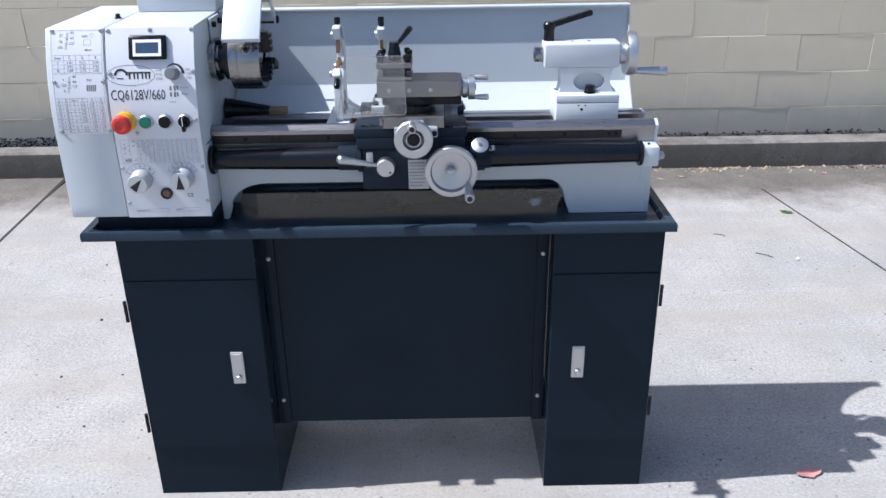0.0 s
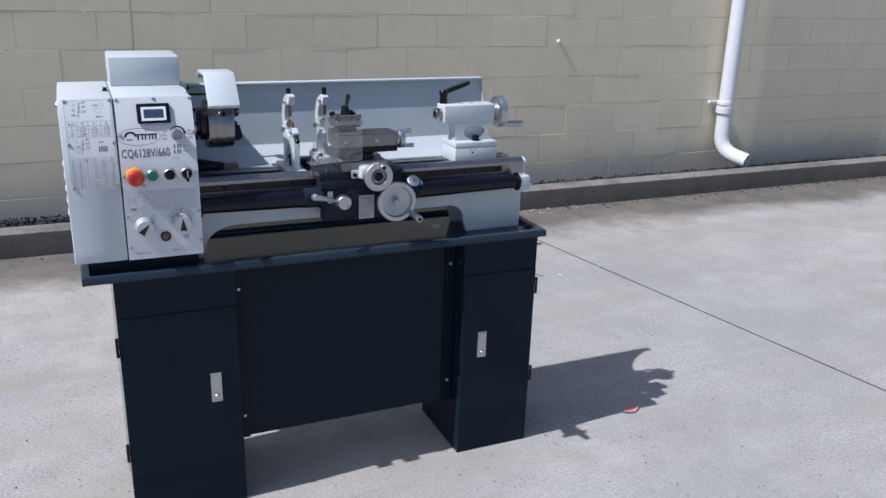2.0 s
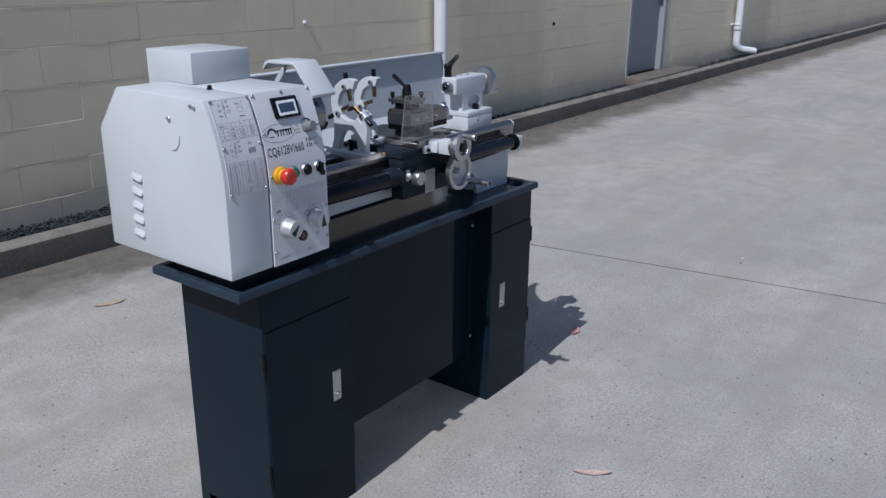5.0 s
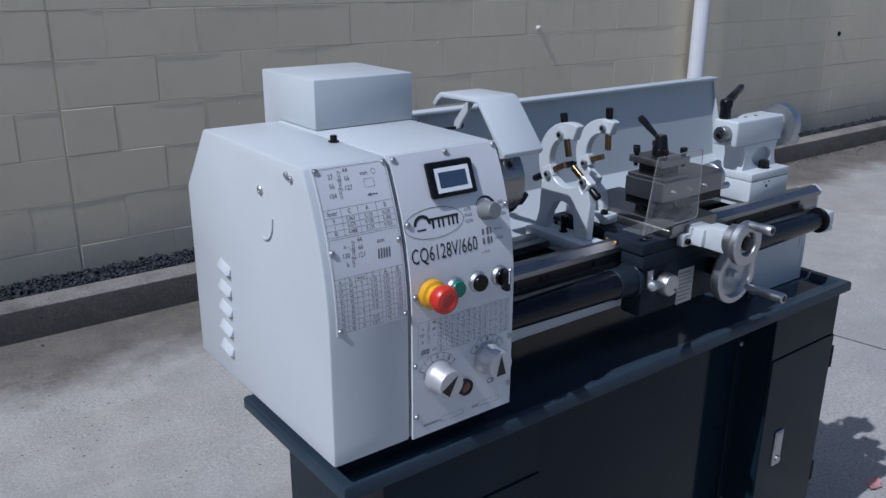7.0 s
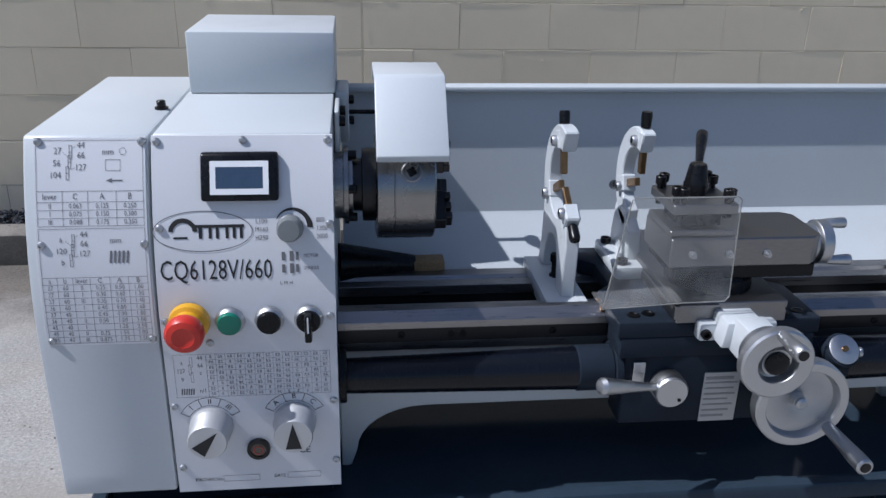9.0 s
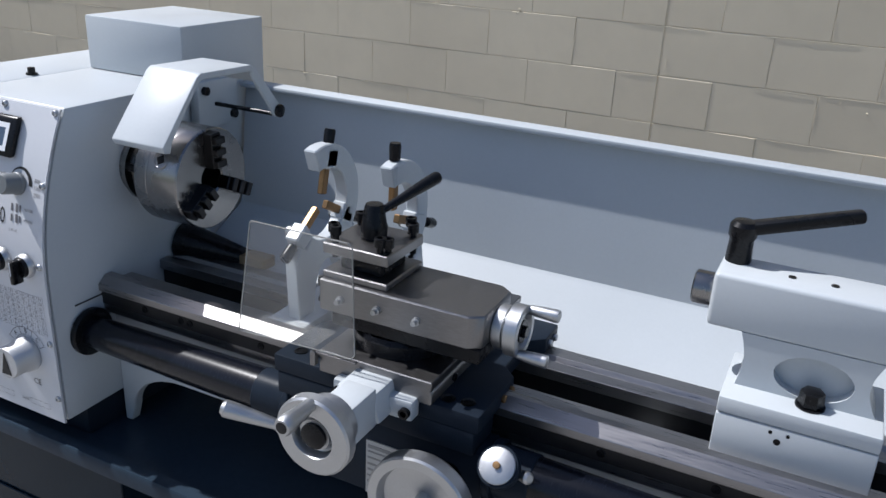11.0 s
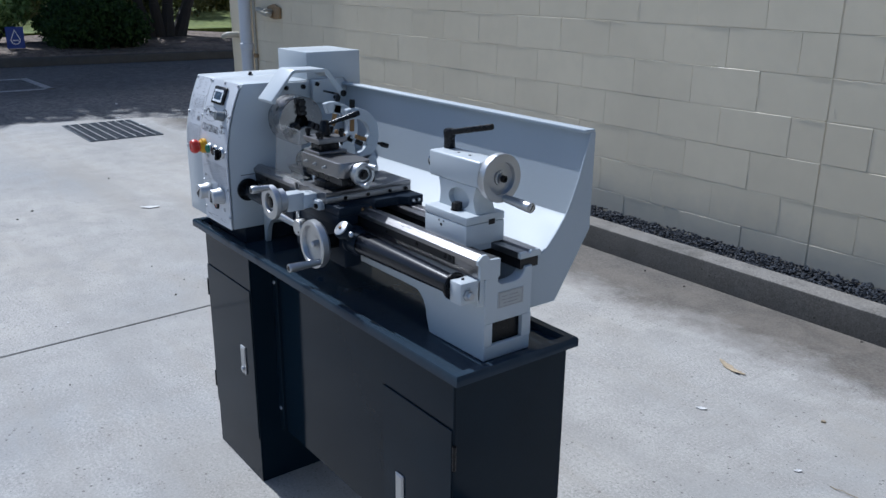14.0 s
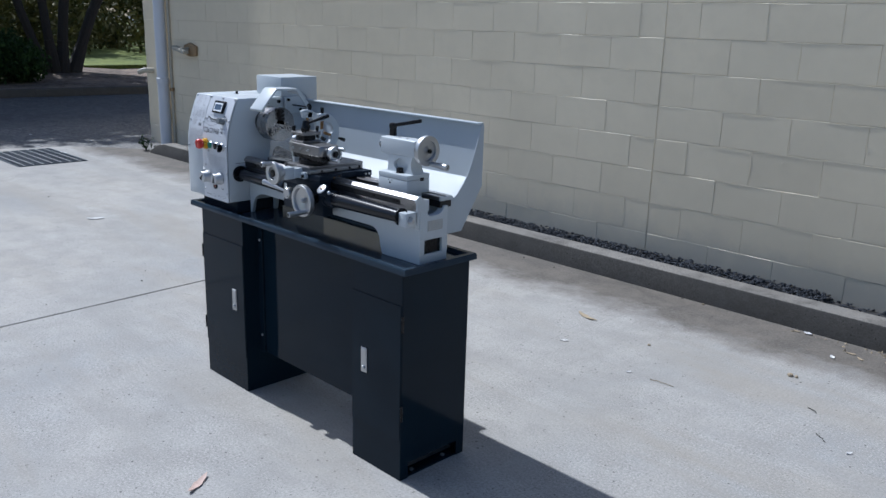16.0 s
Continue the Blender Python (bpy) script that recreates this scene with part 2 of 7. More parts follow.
def concrete(name, colour, kerb=False):
    m, nt, bsdf = material(name)
    geo = nt.nodes.new("ShaderNodeNewGeometry")
    pos = geo.outputs["Position"]
    big = noise_of(nt, pos, 0.55, 6, 0.62, 0.6)
    mid = noise_of(nt, pos, 5.5, 6, 0.65, 0.3)
    fine = noise_of(nt, pos, 70, 4, 0.75)
    speck = node(nt, "ShaderNodeTexVoronoi", Scale=70.0)
    nt.links.new(pos, speck.inputs["Vector"])
    col = mix(nt, ramp(nt, big, 0.36, 0.64), (colour[0] * 0.77, colour[1] * 0.81, colour[2] * 0.86), (colour[0] * 1.08, colour[1] * 1.06, colour[2] * 1.02))
    col = mix(nt, ramp(nt, mid, 0.40, 0.64, 0.0, 0.8), col, tuple(c * 0.75 for c in colour))
    pale = calc(nt, "MULTIPLY", ramp(nt, fine, 0.44, 0.60), ramp(nt, noise_of(nt, pos, 2.1, 6, 0.7), 0.42, 0.62))
    col = mix(nt, calc(nt, "MULTIPLY", pale, 0.42), col, tuple(min(1, c * 1.42) for c in colour))
    grit = calc(nt, "MULTIPLY", ramp(nt, speck.outputs["Distance"], 0.20, 0.12), ramp(nt, noise_of(nt, pos, 13, 4, 0.75), 0.44, 0.56))
    col = mix(nt, calc(nt, "MULTIPLY", grit, 0.9), col, tuple(c * 0.26 for c in colour))
    grain = noise_of(nt, pos, 125, 4, 0.75)
    rough_patch = ramp(nt, noise_of(nt, pos, 1.1, 5, 0.65), 0.38, 0.60, 0.35, 1.0)
    col = mix(nt, calc(nt, "MULTIPLY", ramp(nt, grain, 0.50, 0.64, 0.0, 0.90), rough_patch), col, tuple(min(1, c * 1.30) for c in colour))
    col = mix(nt, calc(nt, "MULTIPLY", ramp(nt, grain, 0.46, 0.32, 0.0, 0.95), rough_patch), col, tuple(c * 0.50 for c in colour))
    pit = node(nt, "ShaderNodeTexVoronoi", Scale=22.0)
    nt.links.new(pos, pit.inputs["Vector"])
    pits = calc(nt, "MULTIPLY", ramp(nt, pit.outputs["Distance"], 0.115, 0.07), ramp(nt, noise_of(nt, pos, 5, 4, 0.7), 0.43, 0.52))
    col = mix(nt, calc(nt, "MULTIPLY", pits, 0.85), col, tuple(c * 0.20 for c in colour))
    pock = node(nt, "ShaderNodeTexVoronoi", Scale=9.0)
    nt.links.new(pos, pock.inputs["Vector"])
    pocks = calc(nt, "MULTIPLY", ramp(nt, calc(nt, "ADD", pock.outputs["Distance"], ramp(nt, fine, 0.3, 0.7, -0.02, 0.02)), 0.055, 0.035), ramp(nt, noise_of(nt, pos, 2.2, 4, 0.7), 0.47, 0.55))
    col = mix(nt, calc(nt, "MULTIPLY", pocks, 0.85), col, tuple(c * 0.22 for c in colour))
    if not kerb:
        sep = nt.nodes.new("ShaderNodeSeparateXYZ")
        nt.links.new(pos, sep.inputs[0])
        # broom lines drawn through the wet surface
        broom = node(nt, "ShaderNodeTexNoise", Scale=1.0, Detail=3.0, Roughness=0.6, Distortion=0.0)
        mb = nt.nodes.new("ShaderNodeMapping")
        mb.inputs["Scale"].default_value = (120.0, 5.0, 1.0)
        nt.links.new(pos, mb.inputs["Vector"])
        nt.links.new(mb.outputs["Vector"], broom.inputs["Vector"])
        lines = calc(nt, "MULTIPLY", ramp(nt, broom.outputs["Fac"], 0.54, 0.66, 0.0, 0.42), ramp(nt, calc(nt, "ADD", noise_of(nt, pos, 0.9, 4, 0.6), ramp(nt, sep.outputs["Y"], 2.6, 3.6, 0.0, 0.14)), 0.50, 0.66))
        col = mix(nt, lines, col, tuple(c * 0.66 for c in colour))
        # washed-down dirt along the gutter, with a ragged inner edge
        edge = calc(nt, "ADD", sep.outputs["Y"], ramp(nt, noise_of(nt, pos, 1.3, 8, 0.74), 0.3, 0.7, -0.20, 0.20))
        dirt = calc(nt, "MULTIPLY", ramp(nt, edge, 3.76, 4.03), ramp(nt, fine, 0.3, 0.7, 0.92, 0.70))
        streak = node(nt, "ShaderNodeTexNoise", Scale=1.0, Detail=6.0, Roughness=0.62, Distortion=0.4)
        mp = nt.nodes.new("ShaderNodeMapping")
        mp.inputs["Scale"].default_value = (0.35, 3.2, 1.0)
        mp.inputs["Rotation"].default_value = (0, 0, radians(-14))
        nt.links.new(pos, mp.inputs["Vector"])
        nt.links.new(mp.outputs["Vector"], streak.inputs["Vector"])
        col = mix(nt, ramp(nt, streak.outputs["Fac"], 0.47, 0.68, 0.0, 0.48), col, tuple(c * 0.72 for c in colour))
        smear = node(nt, "ShaderNodeTexNoise", Scale=1.0, Detail=6.0, Roughness=0.6, Distortion=0.6)
        mq = nt.nodes.new("ShaderNodeMapping")
        mq.inputs["Scale"].default_value = (0.45, 2.6, 1.0)
        mq.inputs["Rotation"].default_value = (0, 0, radians(24))
        mq.inputs["Location"].default_value = (3.0, 7.0, 0.0)
        nt.links.new(pos, mq.inputs["Vector"])
        nt.links.new(mq.outputs["Vector"], smear.inputs["Vector"])
        col = mix(nt, ramp(nt, smear.outputs["Fac"], 0.50, 0.68, 0.0, 0.5), col, (colour[0] * 0.82, colour[1] * 0.77, colour[2] * 0.69))
        col = mix(nt, dirt, col, mix(nt, ramp(nt, mid, 0.4, 0.62), (0.060, 0.050, 0.040), (0.112, 0.095, 0.078)))
    else:
        col = mix(nt, ramp(nt, noise_of(nt, pos, 3.4, 8, 0.78), 0.46, 0.62, 0.0, 0.70), col, (0.060, 0.055, 0.048))
    nt.links.new(col, bsdf.inputs["Base Color"])
    bsdf.inputs["Roughness"].default_value = 0.82
    bsdf.inputs["Specular IOR Level"].default_value = 0.3
    bump(nt, bsdf, calc(nt, "ADD", calc(nt, "MULTIPLY", mid, 0.6), calc(nt, "MULTIPLY", fine, 0.8)), 0.5, 0.004)
    return m


M_CONCRETE = concrete("broomed_concrete", (0.338, 0.326, 0.307))
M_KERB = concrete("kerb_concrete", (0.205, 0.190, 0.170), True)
M_KERBFACE = concrete("shaded_stained_kerb_concrete", (0.096, 0.089, 0.079), True)
M_KERBFAR = concrete("far_kerb_concrete", (0.085, 0.078, 0.068), True)


def wall_paint(name, colour):
    m, nt, bsdf = material(name)
    geo = nt.nodes.new("ShaderNodeNewGeometry")
    pos = geo.outputs["Position"]
    big, mid, fine = noise_of(nt, pos, 0.8, 6, 0.6), noise_of(nt, pos, 9, 6, 0.6, 0.4), noise_of(nt, pos, 130, 3, 0.6)
    info = nt.nodes.new("ShaderNodeObjectInfo")
    col = mix(nt, ramp(nt, big, 0.3, 0.7), tuple(c * 0.90 for c in colour), tuple(c * 1.06 for c in colour))
    col = mix(nt, ramp(nt, mid, 0.45, 0.75, 0.0, 0.3), col, tuple(c * 0.86 for c in colour))
    col = mix(nt, 1.0, col, mix(nt, info.outputs["Random"], (0.95, 0.945, 0.94), (1.0, 1.0, 1.0)), "MULTIPLY")
    sep = nt.nodes.new("ShaderNodeSeparateXYZ")
    nt.links.new(pos, sep.inputs[0])
    # greyer lowest course, fading upward along a noisy edge
    low = calc(nt, "ADD", sep.outputs["Z"], ramp(nt, noise_of(nt, pos, 4, 5, 0.65), 0.25, 0.75, -0.10, 0.10))
    col = mix(nt, ramp(nt, low, 0.30, 0.13, 0.0, 0.35), col, (0.36, 0.35, 0.33))
    nt.links.new(col, bsdf.inputs["Base Color"])
    bsdf.inputs["Roughness"].default_value = 0.46
    bsdf.inputs["Specular IOR Level"].default_value = 0.7
    bump(nt, bsdf, calc(nt, "ADD", calc(nt, "MULTIPLY", mid, 1.5), calc(nt, "MULTIPLY", fine, 0.30)), 0.26, 0.0035)
    return m


M_WALL = wall_paint("cream_masonry_paint", (0.735, 0.642, 0.468))


def asphalt():
    m, nt, bsdf = material("worn_asphalt")
    pos = nt.nodes.new("ShaderNodeNewGeometry").outputs["Position"]
    big, mid = noise_of(nt, pos, 0.4, 5, 0.6), noise_of(nt, pos, 8, 5, 0.7)
    stone = node(nt, "ShaderNodeTexVoronoi", Scale=60.0)
    nt.links.new(pos, stone.inputs["Vector"])
    col = mix(nt, ramp(nt, big, 0.35, 0.7), (0.034, 0.035, 0.040), (0.078, 0.080, 0.086))
    col = mix(nt, ramp(nt, stone.outputs["Distance"], 0.1, 0.6, 0.0, 0.4), col, (0.14, 0.14, 0.14))
    col = mix(nt, ramp(nt, mid, 0.48, 0.66, 0.0, 0.8), col, (0.15, 0.15, 0.152))
    col = mix(nt, ramp(nt, noise_of(nt, pos, 30, 3, 0.7), 0.52, 0.64, 0.0, 0.7), col, (0.017, 0.017, 0.019))
    sep = nt.nodes.new("ShaderNodeSeparateXYZ")
    nt.links.new(pos, sep.inputs[0])
    # loose pale chips swept against the concrete edge
    chips = calc(nt, "ADD", sep.outputs["X"], ramp(nt, noise_of(nt, pos, 1.2, 5, 0.7), 0.2, 0.8, -0.5, 0.5))
    col = mix(nt, calc(nt, "MULTIPLY", ramp(nt, chips, -10.2, -8.9, 0.0, 1.0), ramp(nt, noise_of(nt, pos, 26, 5, 0.8), 0.46, 0.58)), col, (0.25, 0.235, 0.215))
    nt.links.new(col, bsdf.inputs["Base Color"])
    bsdf.inputs["Roughness"].default_value = 0.85
    bump(nt, bsdf, stone.outputs["Distance"], 0.7, 0.006)
    return m


M_ASPHALT = asphalt()


def speckled(name, a, b, scale, rough=0.9, bstr=0.8, bdist=0.03):
    m, nt, bsdf = material(name)
    pos = nt.nodes.new("ShaderNodeNewGeometry").outputs["Position"]
    n1, n2 = noise_of(nt, pos, scale, 6, 0.7), noise_of(nt, pos, scale * 0.12, 4, 0.6)
    col = mix(nt, ramp(nt, calc(nt, "ADD", calc(nt, "MULTIPLY", n1, 0.6), calc(nt, "MULTIPLY", n2, 0.4)), 0.38, 0.62), a, b)
    nt.links.new(col, bsdf.inputs["Base Color"])
    bsdf.inputs["Roughness"].default_value = rough
    bump(nt, bsdf, n1, bstr, bdist)
    return m


M_MULCH = speckled("bark_mulch", (0.018, 0.012, 0.009), (0.25, 0.19, 0.145), 11)
M_GRASS = speckled("dry_lawn", (0.055, 0.085, 0.012), (0.17, 0.20, 0.032), 14)


def gravel_mat():
    m, nt, bsdf = material("blue_black_gravel")
    geo = nt.nodes.new("ShaderNodeNewGeometry")
    n = noise_of(nt, geo.outputs["Position"], 90, 3)
    col = mix(nt, geo.outputs["Random Per Island"], (0.008, 0.010, 0.014), (0.034, 0.040, 0.052))
    col = mix(nt, ramp(nt, n, 0.5, 0.75, 0, 0.3), col, (0.10, 0.10, 0.108))
    nt.links.new(col, bsdf.inputs["Base Color"])
    bsdf.inputs["Roughness"].default_value = 0.75
    bsdf.inputs["Specular IOR Level"].default_value = 0.25
    return m


M_GRAVEL = gravel_mat()


def leaf_mat(name, a, b):
    m, nt, bsdf = material(name)
    geo = nt.nodes.new("ShaderNodeNewGeometry")
    col = mix(nt, geo.outputs["Random Per Island"], a, b)
    nt.links.new(col, bsdf.inputs["Base Color"])
    bsdf.inputs["Roughness"].default_value = 0.62
    bsdf.inputs["Specular IOR Level"].default_value = 0.18
    return m


M_LEAF = leaf_mat("green_leaves", (0.030, 0.064, 0.012), (0.12, 0.18, 0.034))
M_LEAFDARK = leaf_mat("dark_shrub_leaves", (0.009, 0.026, 0.007), (0.036, 0.070, 0.015))
# pale-tipped bush: its sun dapples are put into the leaf colour
M_LEAFPALE = leaf_mat("sun_dappled_pale_leaves", (0.055, 0.105, 0.022), (0.27, 0.36, 0.12))
M_LEAFDRY = leaf_mat("olive_undergrowth", (0.050, 0.062, 0.018), (0.20, 0.175, 0.066))


def acrylic():
    m, nt, bsdf = material("scuffed_clear_acrylic")
    co = coords(nt)
    n = noise_of(nt, co, 30, 5, 0.7, 0.4)
    nt.nodes.remove(bsdf)
    veil = nt.nodes.new("ShaderNodeBsdfDiffuse")
    veil.inputs["Color"].default_value = (0.72, 0.72, 0.71, 1)
    clear = nt.nodes.new("ShaderNodeBsdfTransparent")
    clear.inputs["Color"].default_value = (0.97, 0.97, 0.96, 1)
    gloss = node(nt, "ShaderNodeBsdfGlossy", Roughness=0.06)
    s1, s2 = nt.nodes.new("ShaderNodeMixShader"), nt.nodes.new("ShaderNodeMixShader")
    nt.links.new(ramp(nt, n, 0.35, 0.70, 0.035, 0.095), s1.inputs[0])
    nt.links.new(clear.outputs[0], s1.inputs[1])
    nt.links.new(veil.outputs[0], s1.inputs[2])
    s2.inputs[0].default_value = 0.045
    nt.links.new(s1.outputs[0], s2.inputs[1])
    nt.links.new(gloss.outputs[0], s2.inputs[2])
    nt.links.new(s2.outputs[0], nt.nodes["Material Output"].inputs["Surface"])
    return m


M_CLEAR = acrylic()


# ---- ground, road, kerbs, building ----
WALL_Y, KERB_Y, KERB_TOP = 4.780, 4.318, 0.130
CORNER_X, EDGE_X, FAR_KERB_X = -7.07, -7.45, -13.75
COURSE, BLOCK = 0.200, 0.400

bm = N()
bmesh.ops.create_grid(bm, x_segments=2, y_segments=2, size=600)
bmesh.ops.translate(bm, vec=(0, 0, -0.02), verts=bm.verts)
tagged(new("ground", mesh_from(bm, "ground", M_ASPHALT, 0)), "dark worn asphalt ground running out to the horizon", "ground", kind="structure")

# concrete apron: slabs with tooled joints between them
pavement = thing("pavement", (0, 0, 0), "pale grey broomed concrete apron cast in large slabs", "pavement", kind="structure")
GUTTER_Y = 3.985
# each joint crosses the apron as a line: x = a + b * y
JOINTS = ((-1.56, -0.05), (2.375, -0.160), (7.10, -0.12), (11.8, -0.12), (16.4, -0.10))
HALF = 0.0065


def on_joint(k, y, side):
    a, b = JOINTS[k]
    return (a + b * y + side * HALF, y)


for k in range(len(JOINTS)):
    bm = N()
    left = [on_joint(k, y, 1) for y in (-16.0, GUTTER_Y)]
    right = [on_joint(k + 1, y, -1) for y in (GUTTER_Y, -16.0)] if k + 1 < len(JOINTS) else [(40.0, GUTTER_Y), (40.0, -16.0)]
    prism(bm, left + right, "z", -0.018, 0.0)
    part("slab", bm, M_CONCRETE, pavement)
for k in range(len(JOINTS)):
    bm = N()
    ends = [on_joint(k, -16.0, 0.96), on_joint(k, KERB_Y if k == 0 else GUTTER_Y, 0.96)]
    prism(bm, ends + [(x - 1.92 * HALF, y) for x, y in ends[::-1]], "z", -0.017, -0.0022)
    part("joint_filler", bm, M_JOINT, pavement, "dark dirt-filled joint")
bm = N()
box(bm, on_joint(0, GUTTER_Y, 1)[0], 40.0, GUTTER_Y, KERB_Y + 0.05, -0.018, 0.0)
part("gutter_strip", bm, M_CONCRETE, pavement)
bm = N()
prism(bm, [on_joint(0, -16, -1), on_joint(0, KERB_Y + 0.05, -1), (-6.05, KERB_Y + 0.05), (-6.35, 4.42), (-6.72, 4.18), (-7.08, 3.80), (-7.24, 3.30), (-7.36, 2.6), (EDGE_X - 0.05, 1.8), (EDGE_X - 0.15, -16)], "z", -0.018, 0.0, 0.004, 1)
part("slab", bm, M_CONCRETE, pavement)

# drain grate let into the slab's corner
grate = thing("drain_grate", (-6.50, 3.25, 0.0), "dark iron drain grate with long pale-edged bars set in concrete", "drain grate")
bm = N()
for a in ((-7.00, -6.00, 2.920, 2.93), (-7.00, -6.00, 3.57, 3.580), (-7.00, -6.99, 2.93, 3.57), (-6.01, -6.00, 2.93, 3.57)):
    box(bm, a[0], a[1], a[2], a[3], 0.001, 0.010, 0.002, 1)
part("frame", bm, M_IRON, grate)
bm = N()
box(bm, -6.99, -6.01, 2.93, 3.57, 0.001, 0.003)
part("backing", bm, M_IRON, grate)
for i in range(7):
    y = 2.985 + i * 0.088
    bm = N()
    box(bm, -6.99, -6.01, y - 0.0035, y + 0.0035, 0.003, 0.010, 0.001, 1)
    part("bar", bm, M_LABEL, grate, "worn bright steel bar")
for i in range(34):
    x = -6.975 + i * 0.0288
    bm = N()
    box(bm, x, x + 0.007, 2.93, 3.57, 0.003, 0.007)
    part("crossbar", bm, M_IRON, grate)

# kerb along the building, with a rounded lip and a ramped end
kerb = thing("kerb", (0, KERB_Y, 0), "weathered dark-stained concrete kerb along the block wall", "kerb", kind="structure")
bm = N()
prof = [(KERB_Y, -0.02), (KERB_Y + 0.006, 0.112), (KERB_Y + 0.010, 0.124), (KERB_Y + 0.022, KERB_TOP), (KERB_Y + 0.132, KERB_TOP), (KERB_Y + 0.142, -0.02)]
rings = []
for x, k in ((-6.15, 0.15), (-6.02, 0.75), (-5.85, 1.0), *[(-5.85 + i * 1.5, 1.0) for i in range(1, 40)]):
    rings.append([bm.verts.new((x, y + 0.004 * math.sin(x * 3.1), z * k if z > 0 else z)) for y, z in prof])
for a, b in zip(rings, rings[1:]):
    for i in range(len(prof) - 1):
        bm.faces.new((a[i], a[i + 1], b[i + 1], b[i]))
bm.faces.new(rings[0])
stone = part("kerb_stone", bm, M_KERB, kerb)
# road side: darker copy of the kerb, stains and shade both in its colour
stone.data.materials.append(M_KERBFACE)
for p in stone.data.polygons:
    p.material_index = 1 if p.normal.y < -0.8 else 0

# strip of dark gravel between the kerb and the wall
rng = np.random.default_rng(5)
verts, faces = [], []


def pebble(cx, cy, cz, r):
    n = len(verts)
    a = rng.uniform(-0.55, 0.55, 3)
    a[2] = rng.uniform(0, 6.28)
    m = Euler(a).to_matrix()
    s = Vector((r * rng.uniform(0.7, 1.4), r * rng.uniform(0.6, 1.0), r * rng.uniform(0.4, 0.75)))
    for p in ((1, 0, 0), (-1, 0, 0), (0, 1, 0), (0, -1, 0), (0, 0, 1), (0, 0, -1)):
        q = m @ Vector((p[0] * s.x, p[1] * s.y, p[2] * s.z))
        verts.append((cx + q.x, cy + q.y, cz + q.z))
    for f in ((0, 2, 4), (2, 1, 4), (1, 3, 4), (3, 0, 4), (2, 0, 5), (1, 2, 5), (3, 1, 5), (0, 3, 5)):
        faces.append(tuple(n + i for i in f))


for i in range(19000):
    x = rng.uniform(-3.0, 7.7) if i < 17000 else rng.uniform(9.6, 18)
    thin = 1.0 if x < 0.9 or x > 9 else (0.30 if x < 5.6 else 0.6)
    if rng.random() > thin:
        continue
    pebble(x, rng.uniform(KERB_Y + 0.146, WALL_Y - 0.012), 0.070 + 0.020 * rng.random() + (0.0 if thin == 1.0 else -0.026), rng.uniform(0.007, 0.014))
me = bpy.data.meshes.new("gravel")
me.from_pydata(verts, [], faces)
me.materials.append(M_GRAVEL)
tagged(new("gravel", me), "blue-black crushed gravel filling the strip beside the wall", "gravel", kind="stuff")
bm = N()
box(bm, -6.0, 0.9, KERB_Y + 0.139, WALL_Y + 0.02, -0.018, 0.068)
box(bm, 0.9, 40, KERB_Y + 0.139, WALL_Y + 0.02, -0.018, 0.046)
tagged(new("gravel_bed", mesh_from(bm, "gravel_bed", M_BED, 0)), "dark soil under the gravel strip by the wall", "soil", kind="structure")

# building: block wall with an opening for the door, end wall, roof
DOOR_X0, DOOR_X1, DOOR_TOP = 7.80, 8.80, 2.17
WALL_TOP, WALL_END = 4.2, 40.0
wall = thing("wall_north", (0, WALL_Y, 0), "cream-painted concrete block wall with thin uneven mortar joints", "wall", kind="structure")
bm = N()
box(bm, CORNER_X, DOOR_X0 - 0.06, WALL_Y + 0.0035, WALL_Y + 0.19, -0.018, WALL_TOP)
box(bm, DOOR_X1 + 0.06, WALL_END, WALL_Y + 0.0035, WALL_Y + 0.19, -0.018, WALL_TOP)
box(bm, DOOR_X0 - 0.06, DOOR_X1 + 0.06, WALL_Y + 0.0035, WALL_Y + 0.19, DOOR_TOP + 0.06, WALL_TOP)
part("mortar", bm, M_WALL, wall, "painted-over mortar joints", 0)
end_wall = thing("wall_west", (CORNER_X, 9, 0), "cream-painted block end wall of the building", "wall", kind="structure")
bm = N()
box(bm, CORNER_X + 0.004, CORNER_X + 0.19, WALL_Y + 0.19, 16, -0.018, WALL_TOP)
part("mortar", bm, M_WALL, end_wall, "", 0)
bm = N()
box(bm, CORNER_X - 0.1, WALL_END, WALL_Y - 0.05, 16.1, WALL_TOP, WALL_TOP + 0.12)
tagged(new("roof", mesh_from(bm, "roof", M_DOOR, 0)), "flat grey metal roof of the building", "roof", kind="structure")

door = thing("door_1", (8.3, WALL_Y, 0.13), "plain grey-painted steel door shut in a metal frame", "door", kind="structure")
bm = N()
box(bm, DOOR_X0 + 0.01, DOOR_X1 - 0.05, WALL_Y + 0.06, WALL_Y + 0.10, 0.150, DOOR_TOP - 0.01, 0.003, 1)
part("door_leaf", bm, M_DOOR, door)
bm = N()
box(bm, DOOR_X0 - 0.06, DOOR_X0, WALL_Y - 0.012, WALL_Y + 0.12, 0.135, DOOR_TOP + 0.05, 0.004, 1)
box(bm, DOOR_X1 - 0.04, DOOR_X1 + 0.06, WALL_Y - 0.012, WALL_Y + 0.12, 0.135, DOOR_TOP + 0.05, 0.004, 1)
box(bm, DOOR_X0, DOOR_X1 - 0.04, WALL_Y - 0.012, WALL_Y + 0.12, DOOR_TOP, DOOR_TOP + 0.05, 0.004, 1)
part("door_frame", bm, M_GREYPAINT, door, "mid grey steel door frame")
bm = N()
box(bm, DOOR_X1 - 0.14, DOOR_X1 - 0.10, WALL_Y + 0.01, WALL_Y + 0.06, 1.05, 1.20, 0.006)
